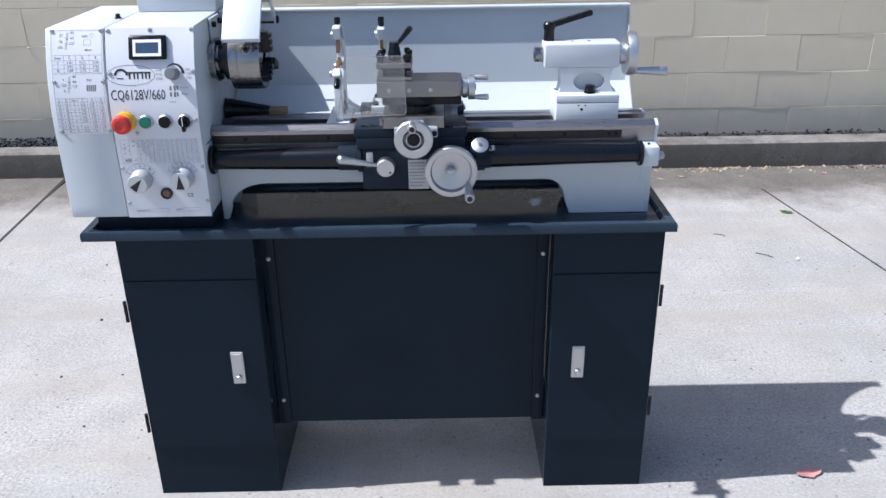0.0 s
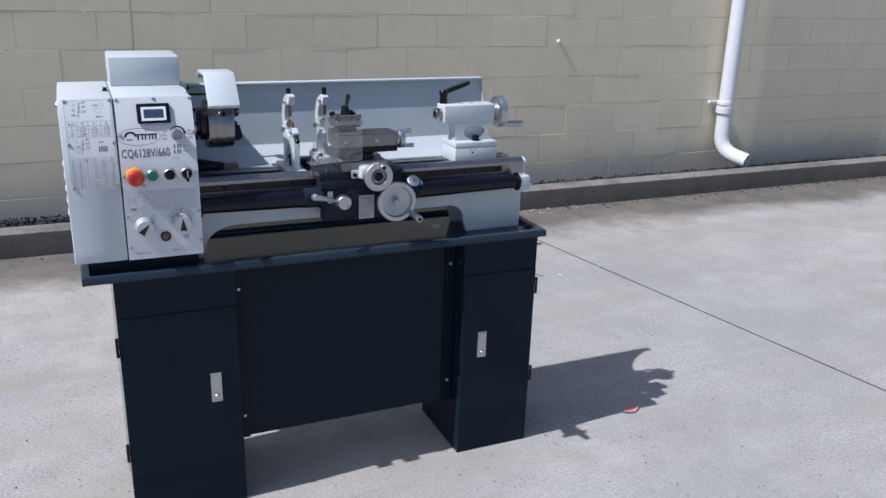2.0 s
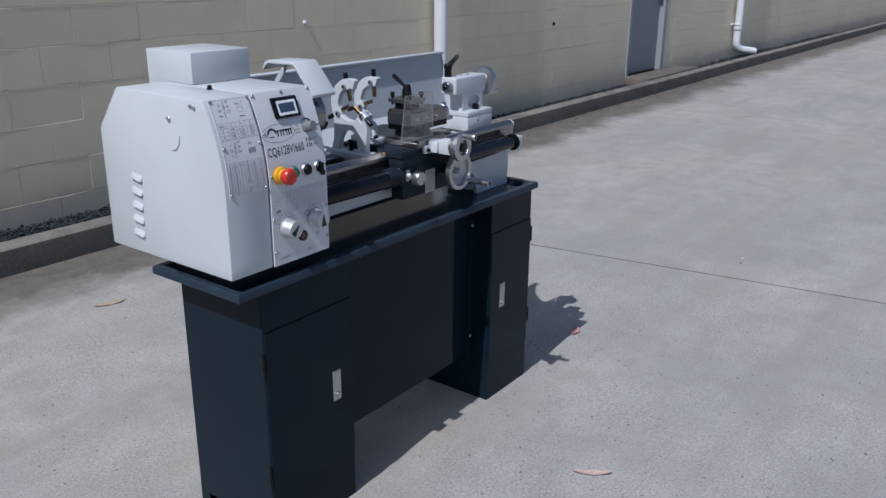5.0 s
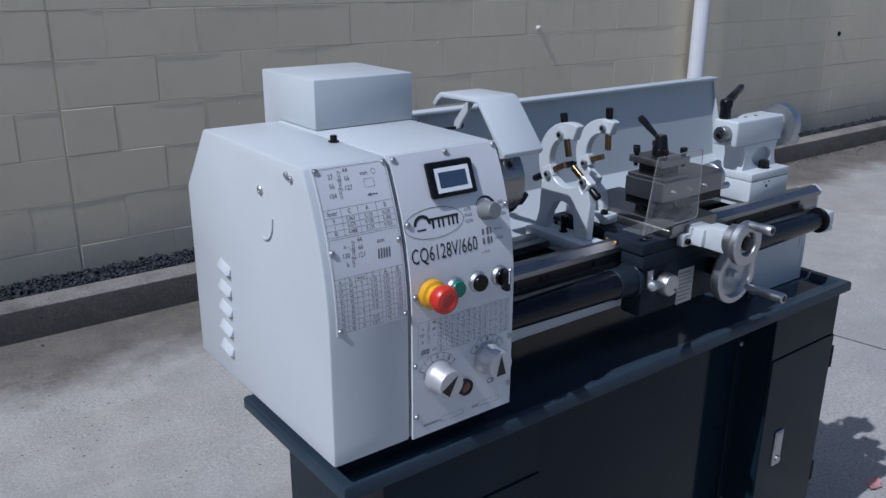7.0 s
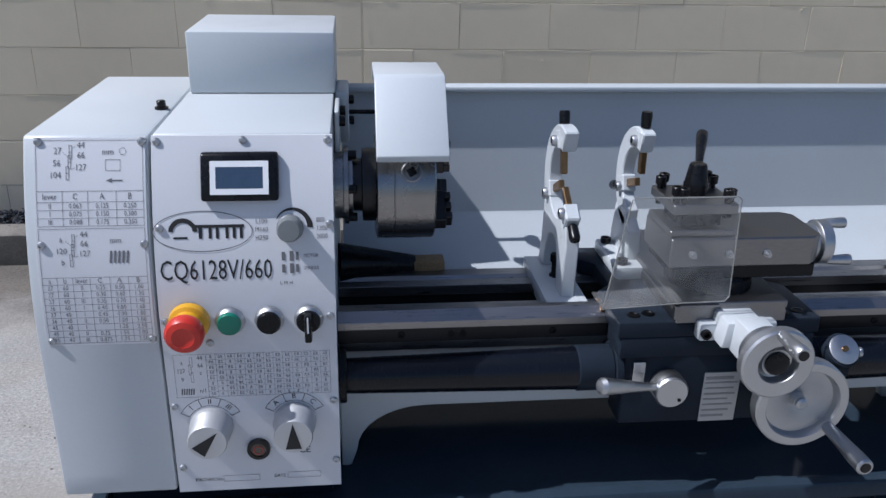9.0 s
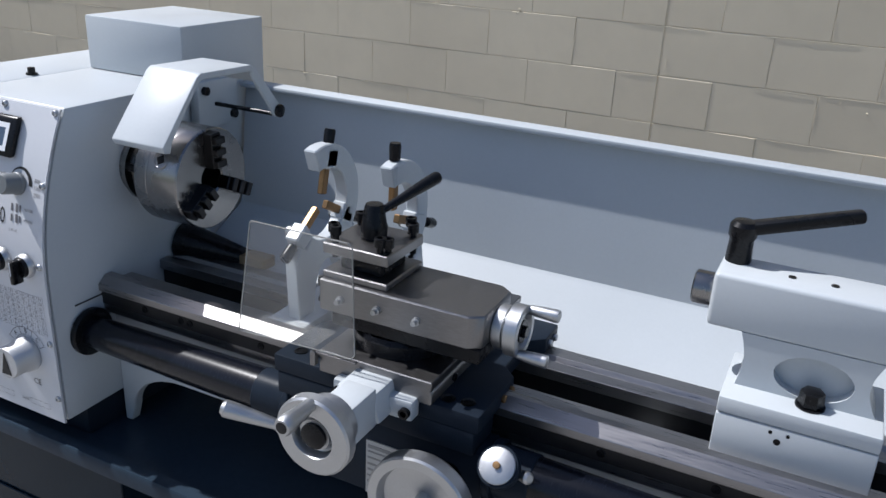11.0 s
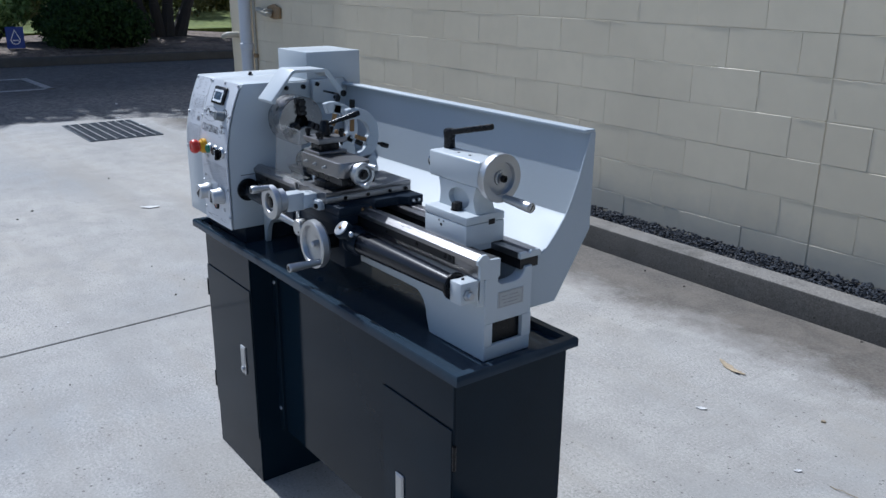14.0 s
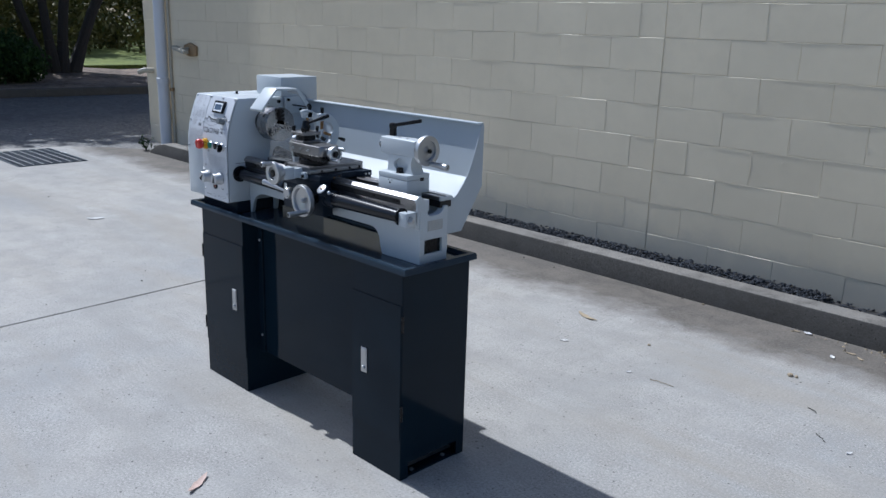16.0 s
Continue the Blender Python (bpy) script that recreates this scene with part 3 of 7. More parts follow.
part("handle", bm, M_ALU, door)
bm = N()
box(bm, 7.72, 9.35, KERB_Y + 0.146, WALL_Y - 0.004, 0.05, 0.145, 0.008)
tagged(new("doorstep", mesh_from(bm, "doorstep", M_CONCRETE)), "pale concrete doorstep level with the kerb", "step", kind="structure")


def arc_path(a, corner, b, r, n=8):
    """Two straight runs joined by a rounded bend at the corner."""
    a, c, b = Vector(a), Vector(corner), Vector(b)
    u, v = (a - c).normalized(), (b - c).normalized()
    out = [a]
    for i in range(n + 1):
        t = i / n
        p = c + u * r * (1 - t) ** 2 + v * r * t ** 2
        out.append(p)
    return out + [b]


def downpipe(x, outlet, group):
    p = thing("downpipe", (x, WALL_Y - 0.09, 0.13), "white plastic downpipe with an elbow spilling over the kerb", "downpipe", group)
    bm = N()
    tube(bm, arc_path((x, WALL_Y - 0.085, 4.1), (x + 0.01, WALL_Y - 0.085, 0.215), outlet, 0.13), 0.055, 20, 0.047)
    part("pipe", bm, M_PVC, p)
    bm = N()
    turned(bm, [(0.056, 0), (0.062, 0.003), (0.062, 0.05), (0.056, 0.053)], (x, WALL_Y - 0.085, 0.50), (0, 0, 1), 24)
    part("collar", bm, M_PVC, p)
    for z in (0.565, 2.2):
        bm = N()
        turned(bm, [(0.057, 0), (0.060, 0.001), (0.060, 0.024), (0.057, 0.025)], (x, WALL_Y - 0.085, z), (0, 0, 1), 24)
        box(bm, x - 0.10, x + 0.03, WALL_Y - 0.035, WALL_Y - 0.003, z + 0.002, z + 0.023, 0.002, 1)
        part("clip", bm, M_PVC, p)
    return p


downpipe(3.90, (3.995, 4.485, 0.168), "downpipes on the block wall")
downpipe(11.50, (11.79, 4.49, 0.168), "downpipes on the block wall")
corner_pipe = thing("downpipe", (-6.53, WALL_Y - 0.075, -0.02), "white plastic downpipe standing at the building corner", "downpipe", "downpipes on the block wall")
bm = N()
rod(bm, (-6.53, WALL_Y - 0.075, -0.02), (-6.53, WALL_Y - 0.075, 4.1), 0.062, seg=24)
part("pipe", bm, M_PVC, corner_pipe)
bm = N()
turned(bm, [(0.063, 0), (0.070, 0.004), (0.070, 0.06), (0.063, 0.064)], (-6.53, WALL_Y - 0.075, 0.70), (0, 0, 1), 24)
part("collar", bm, M_PVC, corner_pipe)
conduit = thing("conduit", (-6.435, WALL_Y - 0.02, 0), "thin cream-painted conduit up the wall corner", "conduit")
bm = N()
rod(bm, (-6.435, WALL_Y - 0.018, -0.02), (-6.435, WALL_Y - 0.018, 4.1), 0.016, seg=12)
part("pipe", bm, M_BEIGEPIPE, conduit)
bm = N()
box(bm, -6.465, -6.405, WALL_Y - 0.036, WALL_Y - 0.003, 0.62, 0.66, 0.004)
part("clip", bm, M_RUST, conduit)
fitting = thing("wall_bracket", (-6.0, WALL_Y, 1.06), "rusty wall bracket with a flaking cream-painted arm", "bracket")
bm = N()
prism(bm, [(-6.13, 1.05), (-5.98, 1.02), (-5.85, 1.03), (-5.84, 1.13), (-5.97, 1.165), (-6.10, 1.14)], "y", WALL_Y - 0.028, WALL_Y - 0.002, 0.004)
part("plate", bm, M_RUST, fitting, "rust-stained mounting plate")
bm, b = N(), N()
box(b, -0.17, 0.17, -0.035, 0.035, -0.022, 0.022, 0.012)
merge(bm, b, Matrix.Translation((-6.12, WALL_Y - 0.065, 1.088)) @ Matrix.Rotation(radians(7), 4, "Y") @ Matrix.Rotation(radians(-7), 4, "Z"))
part("arm", bm, M_BEIGEPIPE, fitting, "flaking cream-painted arm")
bm = N()
rod(bm, (-6.00, WALL_Y - 0.03, 1.10), (-6.00, WALL_Y - 0.115, 1.10), 0.018, seg=14, bev=0.003)
part("pivot", bm, M_BEIGEPIPE, fitting)
spout = thing("overflow_spout", (-6.92, WALL_Y - 0.06, 0.8), "white overflow spout bent sideways by the building corner", "pipe")
bm = N()
tube(bm, arc_path((-6.90, WALL_Y + 0.002, 0.825), (-6.93, WALL_Y - 0.11, 0.825), (-7.00, WALL_Y - 0.125, 0.800), 0.04), 0.030, 14, 0.024)
part("pipe", bm, M_BEIGEPIPE, spout)

# fixings left in the wall
for x, z, r, mat_, lab in ((2.456, 1.026, 0.016, M_PVC, "white plastic plug stuck in the painted wall"), (5.928, 0.851, 0.020, M_BLACK, "dark rusty bolt stub in the painted wall")):
    bm = N()
    turned(bm, [(r * 0.6, 0), (r, 0.002), (r, 0.012), (r * 0.5, 0.020), (0, 0.021)], (x, WALL_Y + 0.004, z), (0, -1, 0), 14)
    solid("wall_plug", bm, mat_, lab, "wall plug")

# far side of the road: kerb, mulch bed, lawn
bm = N()
prism(bm, [(0.0, -0.02), (-0.01, 0.105), (-0.03, 0.122), (-0.16, 0.122), (-0.16, -0.02)], "y", -12, 30, 0.004, 1)
for v in bm.verts:
    v.co.x += FAR_KERB_X + 0.095 * v.co.y
me = mesh_from(bm, "kerb_far", M_KERBFAR)
tagged(new("kerb_far", me), "dark weathered concrete kerb across the road", "kerb", kind="structure")
bm = N()
for x0, x1, n in ((FAR_KERB_X - 0.16, -17.6, 14),):
    gx = [x0 + (x1 - x0) * i / n for i in range(n + 1)]
    gy = [-12 + i * 0.6 for i in range(71)]
    grid = [[bm.verts.new((x + 0.095 * y * (1 - i / n), y, 0.11 + 0.13 * noise.noise((x * 0.5, y * 0.5, 0)) * min(1, (x0 - x) * 0.8) + 0.035 * (x0 - x))) for y in gy] for i, x in enumerate(gx)]
    for i in range(n):
        for j in range(70):
            bm.faces.new((grid[i][j], grid[i + 1][j], grid[i + 1][j + 1], grid[i][j + 1]))
tagged(new("garden_bed", mesh_from(bm, "garden_bed", M_MULCH)), "brown bark mulch garden bed behind the far kerb", "garden bed", kind="structure")
bm = N()
prism(bm, [(-17.5, 0.26), (-24, 0.42), (-60, 1.0), (-60, -0.02), (-17.5, -0.02)], "y", -60, 70)
tagged(new("lawn", mesh_from(bm, "lawn", M_GRASS, 0)), "dry yellow-green lawn beyond the garden bed", "lawn", kind="structure")

# worn white bay marking on the road
bay = thing("road_marking", (-10.9, 3.0, -0.02), "worn white painted bay outline on the asphalt", "road marking", kind="structure")
for x0, y0, x1, y1 in ((-10.25, 1.2, -10.25, 3.55), (-10.25, 3.55, -11.6, 3.50), (-11.6, 3.50, -11.6, 2.3), (-10.3, 2.45, -11.6, 2.43)):
    bm = N()
    d = Vector((x1 - x0, y1 - y0, 0)).normalized() * 0.05
    s = Vector((-d.y, d.x, 0))
    c = [Vector((x0, y0, 0)) - d + s, Vector((x0, y0, 0)) - d - s, Vector((x1, y1, 0)) + d - s, Vector((x1, y1, 0)) + d + s]
    prism(bm, [(p.x, p.y) for p in c], "z", -0.019, -0.014)
    part("stripe", bm, plain("road_paint", (0.30, 0.30, 0.30), 0.8, var=0.6, scale=12) if x0 == x1 == -10.25 else bpy.data.materials["road_paint"], bay)


# ---- plants ----
def leaves(name, centres, radii, count, size, mat_, parent, seed, flat=0.0):
    """Many small folded leaves scattered through a set of clumps."""
    g = np.random.default_rng(seed)
    centres, radii = np.array(centres), np.array(radii)
    k = g.integers(0, len(centres), count)
    d = g.normal(size=(count, 3))
    d /= np.linalg.norm(d, axis=1)[:, None]
    p = centres[k] + d * (radii[k] * (g.random((count, 1)) ** 0.45))
    a = g.normal(size=(count, 3))
    a[:, 2] -= 0.5
    a /= np.linalg.norm(a, axis=1)[:, None]
    b = np.cross(a, g.normal(size=(count, 3)))
    b /= np.linalg.norm(b, axis=1)[:, None]
    c = np.cross(a, b)
    s = size * g.uniform(0.6, 1.4, (count, 1))
    v = np.stack([p - a * s, p + b * s * 0.42 + c * s * 0.12, p + a * s, p - b * s * 0.42 + c * s * 0.12], 1).reshape(-1, 3)
    me = bpy.data.meshes.new(name)
    me.from_pydata((v - np.array(root_of(parent).location)).tolist(), [], [(4 * i, 4 * i + 1, 4 * i + 2, 4 * i + 3) for i in range(count)])
    me.materials.append(mat_)
    ob = new(name, me)
    ob.parent = parent
    return ob


def tree(x, y, trunks, crown, seed, label):
    g = np.random.default_rng(seed)
    t = thing("tree", (x, y, 0.18), label, "tree", "trees across the road")
    tips = []
    bm = N()
    for dx, dy, r, h in trunks:
        h *= 1.06
        p, d = Vector((x + dx * 0.10, y + dy * 0.10, 0.10)), Vector((dx, dy, h)).normalized()
        n = 9
        path = [p + d * (h * i / n) + Vector((math.sin(i * 0.9 + seed), math.cos(i * 0.7 + seed), 0)) * 0.035 * i for i in range(n + 1)]
        for i in range(n):
            rod(bm, path[i], path[i + 1], r * (1 - 0.075 * i) * (1.35 if i == 0 else 1.0), r * (1 - 0.075 * (i + 1)), 10)
        for k in range(5):
            q = path[5 + k % 5]
            e = q + Vector((g.uniform(-1, 1), g.uniform(-1, 1), g.uniform(0.4, 1.0))) * 1.9
            rod(bm, q, e, r * 0.35, r * 0.12, 7)
            tips.append(e)
        tips.append(path[-1])
    part("trunk", bm, M_BARK, t)
    cs = [tuple(v + Vector((g.uniform(-0.7, 0.7), g.uniform(-0.7, 0.7), g.uniform(-0.3, 0.8)))) for v in tips for _ in range(3)]
    leaves("crown", cs, g.uniform(0.7, 1.5, (len(cs), 1)), crown * 12 // 10, 0.17, M_LEAF, t, seed)
    return t


tree(-16.3, 7.20, [(-0.3, -1.9, 0.10, 6.2), (0.2, -0.6, 0.105, 6.6), (0.1, 0.8, 0.12, 6.4), (-0.2, 2.9, 0.13, 6.2)], 9000, 3, "dark tree with four splayed stems in mulch")
tree(-17.6, 6.3, [(0.3, -1.7, 0.09, 6.4), (-0.2, -0.3, 0.08, 6.8)], 7000, 8, "slim dark-barked tree behind a shrub")
tree(-16.3, 3.22, [(0.2, 3.0, 0.13, 6.2), (-0.3, -0.5, 0.12, 6.4)], 9000, 12, "leaning dark-barked tree in the mulch bed")
tree(-18.2, 0.8, [(0.9, 0.5, 0.15, 7.0), (0.4, -1.0, 0.11, 6.6)], 9000, 15, "dark-barked tree at the road side")
tree(-16.0, 11.0, [(0.6, 0.5, 0.15, 7.0), (0.4, -1.0, 0.11, 6.6)], 9000, 21, "dark-barked tree beyond the building corner")

shrub = thing("shrub", (-15.2, 5.3, 0.18), "dense dark green shrub with a ragged rounded outline", "shrub", "shrubs across the road")
g = np.random.default_rng(4)
cs = []
for _ in range(110):
    u, w = g.uniform(-1, 1, 2)
    cs.append((-15.3 + 0.75 * w, 5.50 + 0.86 * u, 0.24 + g.random() * (0.78 - 0.42 * u * u - 0.15 * w * w)))
leaves("foliage", cs, g.uniform(0.15, 0.30, (110, 1)), 24000, 0.046, M_LEAFDARK, shrub, 31)
bm = N()
for i in range(9):
    a = i * 0.7
    rod(bm, (-15.2, 5.3, 0.12), (-15.2 + 0.5 * math.cos(a), 5.4 + 0.7 * math.sin(a), 0.8), 0.03, 0.012, 7)
part("stem", bm, M_BARK, shrub)
bush = thing("shrub", (-16.4, 4.0, 0.18), "bright green shrub with pale tips beside the sign", "shrub", "shrubs across the road")
cs = []
for _ in range(55):
    y = g.uniform(3.95, 5.35)
    cs.append((-16.5 + g.uniform(-0.6, 0.6), y, (0.50 if y < 4.5 else 0.95) + 1.5 * g.random()))
leaves("foliage", cs, g.uniform(0.16, 0.36, (55, 1)), 8500, 0.065, M_LEAFPALE, bush, 33)
bm = N()
for i in range(7):
    a = i * 0.9
    rod(bm, (-16.4, 4.0, 0.12), (-16.4 + 0.5 * math.cos(a), 4.1 + 0.7 * math.sin(a), 1.3), 0.025, 0.010, 7)
part("stem", bm, M_BARK, bush)

weed = thing("weed", (-6.33, 4.36, 0.0), "small dark weed growing at the end of the kerb", "weed")
cs = [(-6.33 + g.uniform(-0.06, 0.06), 4.36 + g.uniform(-0.05, 0.05), 0.03 + 0.10 * g.random()) for _ in range(14)]
leaves("foliage", cs, g.uniform(0.03, 0.06, (14, 1)), 110, 0.017, M_LEAFDARK, weed, 51)
bm = N()
for i in range(5):
    rod(bm, (-6.33, 4.36, -0.004), (-6.33 + 0.05 * math.cos(i * 1.3), 4.36 + 0.05 * math.sin(i * 1.3), 0.12), 0.004, 0.002, 6)
part("stem", bm, M_BARK, weed)

# woods far behind, one mass
woods = thing("far_woods", (-32, 8, 0.4), "dark green and olive woods closing the view", "woods", kind="stuff")
cs = [(-27 - 9 * g.random(), -22 + 70 * g.random(), 0.5 + 6.5 * g.random() ** 1.4) for _ in range(420)]
leaves("foliage", cs, g.uniform(0.7, 1.6, (420, 1)), 42000, 0.17, M_LEAFDRY, woods, 41)
cs = [(-31 - 9 * g.random(), -22 + 70 * g.random(), 1.0 + 8 * g.random()) for _ in range(420)]
leaves("foliage", cs, g.uniform(0.9, 1.9, (420, 1)), 36000, 0.24, M_LEAFDARK, woods, 42)
cs = [(-20.9 - 4 * g.random(), -14 + 40 * g.random(), 0.55 + 2.6 * g.random() ** 1.3) for _ in range(330)]
leaves("undergrowth", cs, g.uniform(0.4, 0.95, (330, 1)), 76000, 0.10, M_LEAFDRY, woods, 43)

sign = thing("garden_sign", (-14.75, 4.05, 0.17), "small blue board sign with a white drop outline in mulch", "sign")
bm = N()
box(bm, -14.76, -14.745, 3.90, 4.19, 0.175, 0.545, 0.003, 1)
part("board", bm, M_SIGN, sign)
bm = N()
for y in (3.93, 4.16):
    box(bm, -14.775, -14.761, y - 0.012, y + 0.012, 0.08, 0.50, 0.002, 1)
part("stake", bm, M_BARK, sign)
bm = N()
drop = [(4.045 + 0.095 * math.sin(a), 0.385 - 0.095 * math.cos(a)) for a in [i * math.pi / 10 for i in range(-7, 8)]] + [(4.045, 0.61)]
drop = [(4.045 + (y - 4.045) * 0.85, 0.185 + (z - 0.22) * 0.82) for y, z in drop]
inner = [(4.045 + (y - 4.045) * 0.80, 0.328 + (z - 0.328) * 0.82) for y, z in drop]
for i in range(len(drop)):
    j = (i + 1) % len(drop)
    bm.faces.new([bm.verts.new((-14.7405, *p)) for p in (drop[i], drop[j], inner[j], inner[i])])
box(bm, -14.7445, -14.7405, 3.995, 4.095, 0.305, 0.322)
part("drop_mark", bm, M_SIGNWHITE, sign, "white drop outline", 0)


# ---- stand ----
stand = thing("machine_stand", (0.03, 2.01, 0.0), "dark blue-grey sheet steel lathe stand with two door cabinets", "machine stand")
TRAY_TOP, TRAY_FLOOR = 0.724, 0.711
bm = N()
TX0, TX1, TY0, TY1 = -0.625, 0.674, 1.859, 2.175
box(bm, TX0 + 0.02, TX1 - 0.02, TY0 + 0.02, TY1 - 0.02, TRAY_FLOOR - 0.004, TRAY_FLOOR)
rim = [(0.0, 0.703), (0.0, 0.719), (0.003, 0.7235), (0.010, TRAY_TOP), (0.020, TRAY_TOP - 0.001), (0.026, TRAY_FLOOR), (0.026, 0.703)]
loop = []
for d, z in rim:
    loop.append([bm.verts.new(p) for p in ((TX0 + d, TY0 + d, z), (TX1 - d, TY0 + d, z), (TX1 - d, TY1 - d, z), (TX0 + d, TY1 - d, z))])
for a, b in zip(loop, loop[1:] + loop[:1]):
    for i in range(4):
        j = (i + 1) % 4
        bm.faces.new((a[i], a[j], b[j], b[i]))
part("chip_tray", bm, M_TRAY, stand, "glossy dark blue-grey chip tray with a raised rim")

CY0, CY1 = 1.870, 2.165


def cabinet(x0, x1, outer, lock_x, hinge_z):
    """One cabinet: outer is the side (-1 or 1) that carries the hinges and the floor notch."""
    t = 0.004
    bm = N()
    box(bm, x0, x1, CY0, CY0 + t, 0.0, 0.703, 0.0012, 1)
    cab = part("cabinet", bm, M_NAVY, stand, "dark blue-grey steel cabinet")
    side = [(CY0 + t, 0.0), (CY0 + 0.035, 0.0), (CY0 + 0.035, 0.055), (CY1 - 0.035, 0.055), (CY1 - 0.035, 0.0), (CY1 - t, 0.0), (CY1 - t, 0.700), (CY0 + t, 0.700)]
    full = [(CY0 + t, 0.0), (CY1 - t, 0.0), (CY1 - t, 0.700), (CY0 + t, 0.700)]
    for name, make in (("rear_plate", lambda m: box(m, x0, x1, CY1 - t, CY1, 0.0, 0.703, 0.0012, 1)),
                       ("top_plate", lambda m: box(m, x0 + t, x1 - t, CY0 + t, CY1 - t, 0.697, 0.7025)),
                       ("bottom_plate", lambda m: box(m, x0 + t, x1 - t, CY0 + t, CY1 - t, 0.085, 0.089)),
                       ("side_plate", lambda m: prism(m, side if outer < 0 else full, "x", x0 + 0.0002, x0 + t)),
                       ("side_plate", lambda m: prism(m, side if outer > 0 else full, "x", x1 - t, x1 - 0.0002))):
        bm = N()
        make(bm)
        part(name, bm, M_NAVY, cab)
    xa, xb = (x0 + t, x0 + 0.048) if outer < 0 else (x1 - 0.048, x1 - t)
    bm = N()
    box(bm, xa, xb, CY0 + t, CY1 - t, 0.0, 0.004)
    part("foot_flange", bm, M_NAVY, cab)
    for y in (CY0 + 0.075, CY1 - 0.075):
        bm = N()
        turned(bm, [(0.008, 0), (0.008, 0.004), (0.006, 0.0055), (0, 0.0055)], ((xa + xb) / 2, y, 0.004), (0, 0, 1), 6)
        part("floor_bolt", bm, M_ALU, cab)
    bm = N()
    box(bm, x0 + 0.0015, x1 - 0.0015, CY0 - 0.0035, CY0 - 0.0005, 0.143, 0.600, 0.001, 1)
    part("door", bm, M_NAVY, cab)
    bm = N()
    box(bm, lock_x - 0.0145, lock_x + 0.0145, CY0 - 0.0075, CY0 - 0.0030, 0.329, 0.415, 0.0012, 1)
    box(bm, lock_x - 0.0115, lock_x + 0.0115, CY0 - 0.0090, CY0 - 0.0070, 0.362, 0.411, 0.0008, 1)
    turned(bm, [(0.0075, 0), (0.0075, 0.004), (0.006, 0.006), (0, 0.006)], (lock_x, CY0 - 0.0074, 0.346), (0, -1, 0), 16)
    part("latch", bm, M_ALU, cab, "bright chrome push latch")
    xs = x0 if outer < 0 else x1
    for z in hinge_z:
        bm = N()
        rod(bm, (xs + outer * 0.0045, CY0 - 0.001, z - 0.026), (xs + outer * 0.0045, CY0 - 0.001, z + 0.026), 0.0042, seg=10)
        part("hinge", bm, M_BLACK, cab)
    return cab


cabinet(-0.556, -0.256, -1, -0.3225, (0.524, 0.217))
cabinet(0.408, 0.652, 1, 0.4755, (0.542, 0.241))
bm = N()
box(bm, -0.2555, 0.4075, 1.943, 1.947, 0.160, 0.703, 0.001, 1)
box(bm, -0.2550, 0.4070, 1.945, 1.975, 0.1595, 0.1630)
back_panel = part("back_panel", bm, M_NAVY, stand)
for x0, x1 in ((-0.2550, -0.226), (0.380, 0.4070)):
    bm = N()
    box(bm, x0, x1, 1.934, 1.9435, 0.160, 0.702, 0.001, 1)
    part("panel_flange", bm, M_NAVY, back_panel)
for x, z in ((-0.240, 0.620), (0.393, 0.622), (-0.240, 0.232), (0.393, 0.232)):
    bm = N()
    turned(bm, [(0.0055, 0), (0.0055, 0.0015), (0.004, 0.0035), (0, 0.004)], (x, 1.9342, z), (0, -1, 0), 12)
    part("screw", bm, M_ALU, back_panel)

# ---- lathe ----
lathe = thing("metal_lathe", (0.0, 2.03, TRAY_FLOOR), "light grey bench metal lathe with dark carriage on a stand", "lathe")
AX_Y, AX_Z = 2.030, 1.058


def yf(z):
    """The bowed front of the headstock."""
    return 1.865 + 1.18 * max(0.0, z - 0.94) ** 2


def wrap(bm, off=0.0):
    """Bends what is drawn flat on y = 0 onto the headstock's bowed front."""
    for v in bm.verts:
        v.co.y += yf(v.co.z) - off
    return bm


H0, H1, HT = 0.757, 1.149, 1.149


def head_profile(y_off):
    n = 14
    front = [(yf(H0 + (H1 - H0) * i / n) + y_off, H0 + (H1 - H0) * i / n) for i in range(n + 1)]
    return front + [(2.226, HT), (2.310, 1.047), (2.312, H0)]


bm = N()
prism(bm, head_profile(0.0045), "x", -0.5125, -0.336, 0.0025)
head = part("headstock", bm, M_WHITE, lathe)
bm = N()
prism(bm, head_profile(0.0), "x", -0.635, -0.5150, 0.004)
cover = part("gear_cover", bm, M_WHITE, lathe, "light grey end cover with pressed louvres")
bm = N()
box(bm, -0.60, -0.345, 1.905, 2.115, TRAY_FLOOR, H0, 0.004)
part("headstock_foot", bm, M_APRON, lathe, "dark cast foot under the headstock")
bm = N()
prism(bm, [(2.112, HT + 0.0005), (2.112, 1.223), (2.282, 1.223), (2.282, 1.0810), (2.2265, HT + 0.0005)], "x", -0.508, -0.334, 0.0025)
part("motor_cover", bm, M_WHITE, lathe)
bm = N()
rod(bm, (-0.3355, 2.092, 0.930), (-0.236, 2.104, 0.922), 0.028, 0.013, 20)
part("drain_spout", bm, M_BLACK, lathe)
bm = N()
box(bm, -0.2365, -0.196, 2.090, 2.118, 0.9145, 0.9305, 0.002)
part("spout_nozzle", bm, M_RUST, lathe, "dull bronze block on the end of the spout")

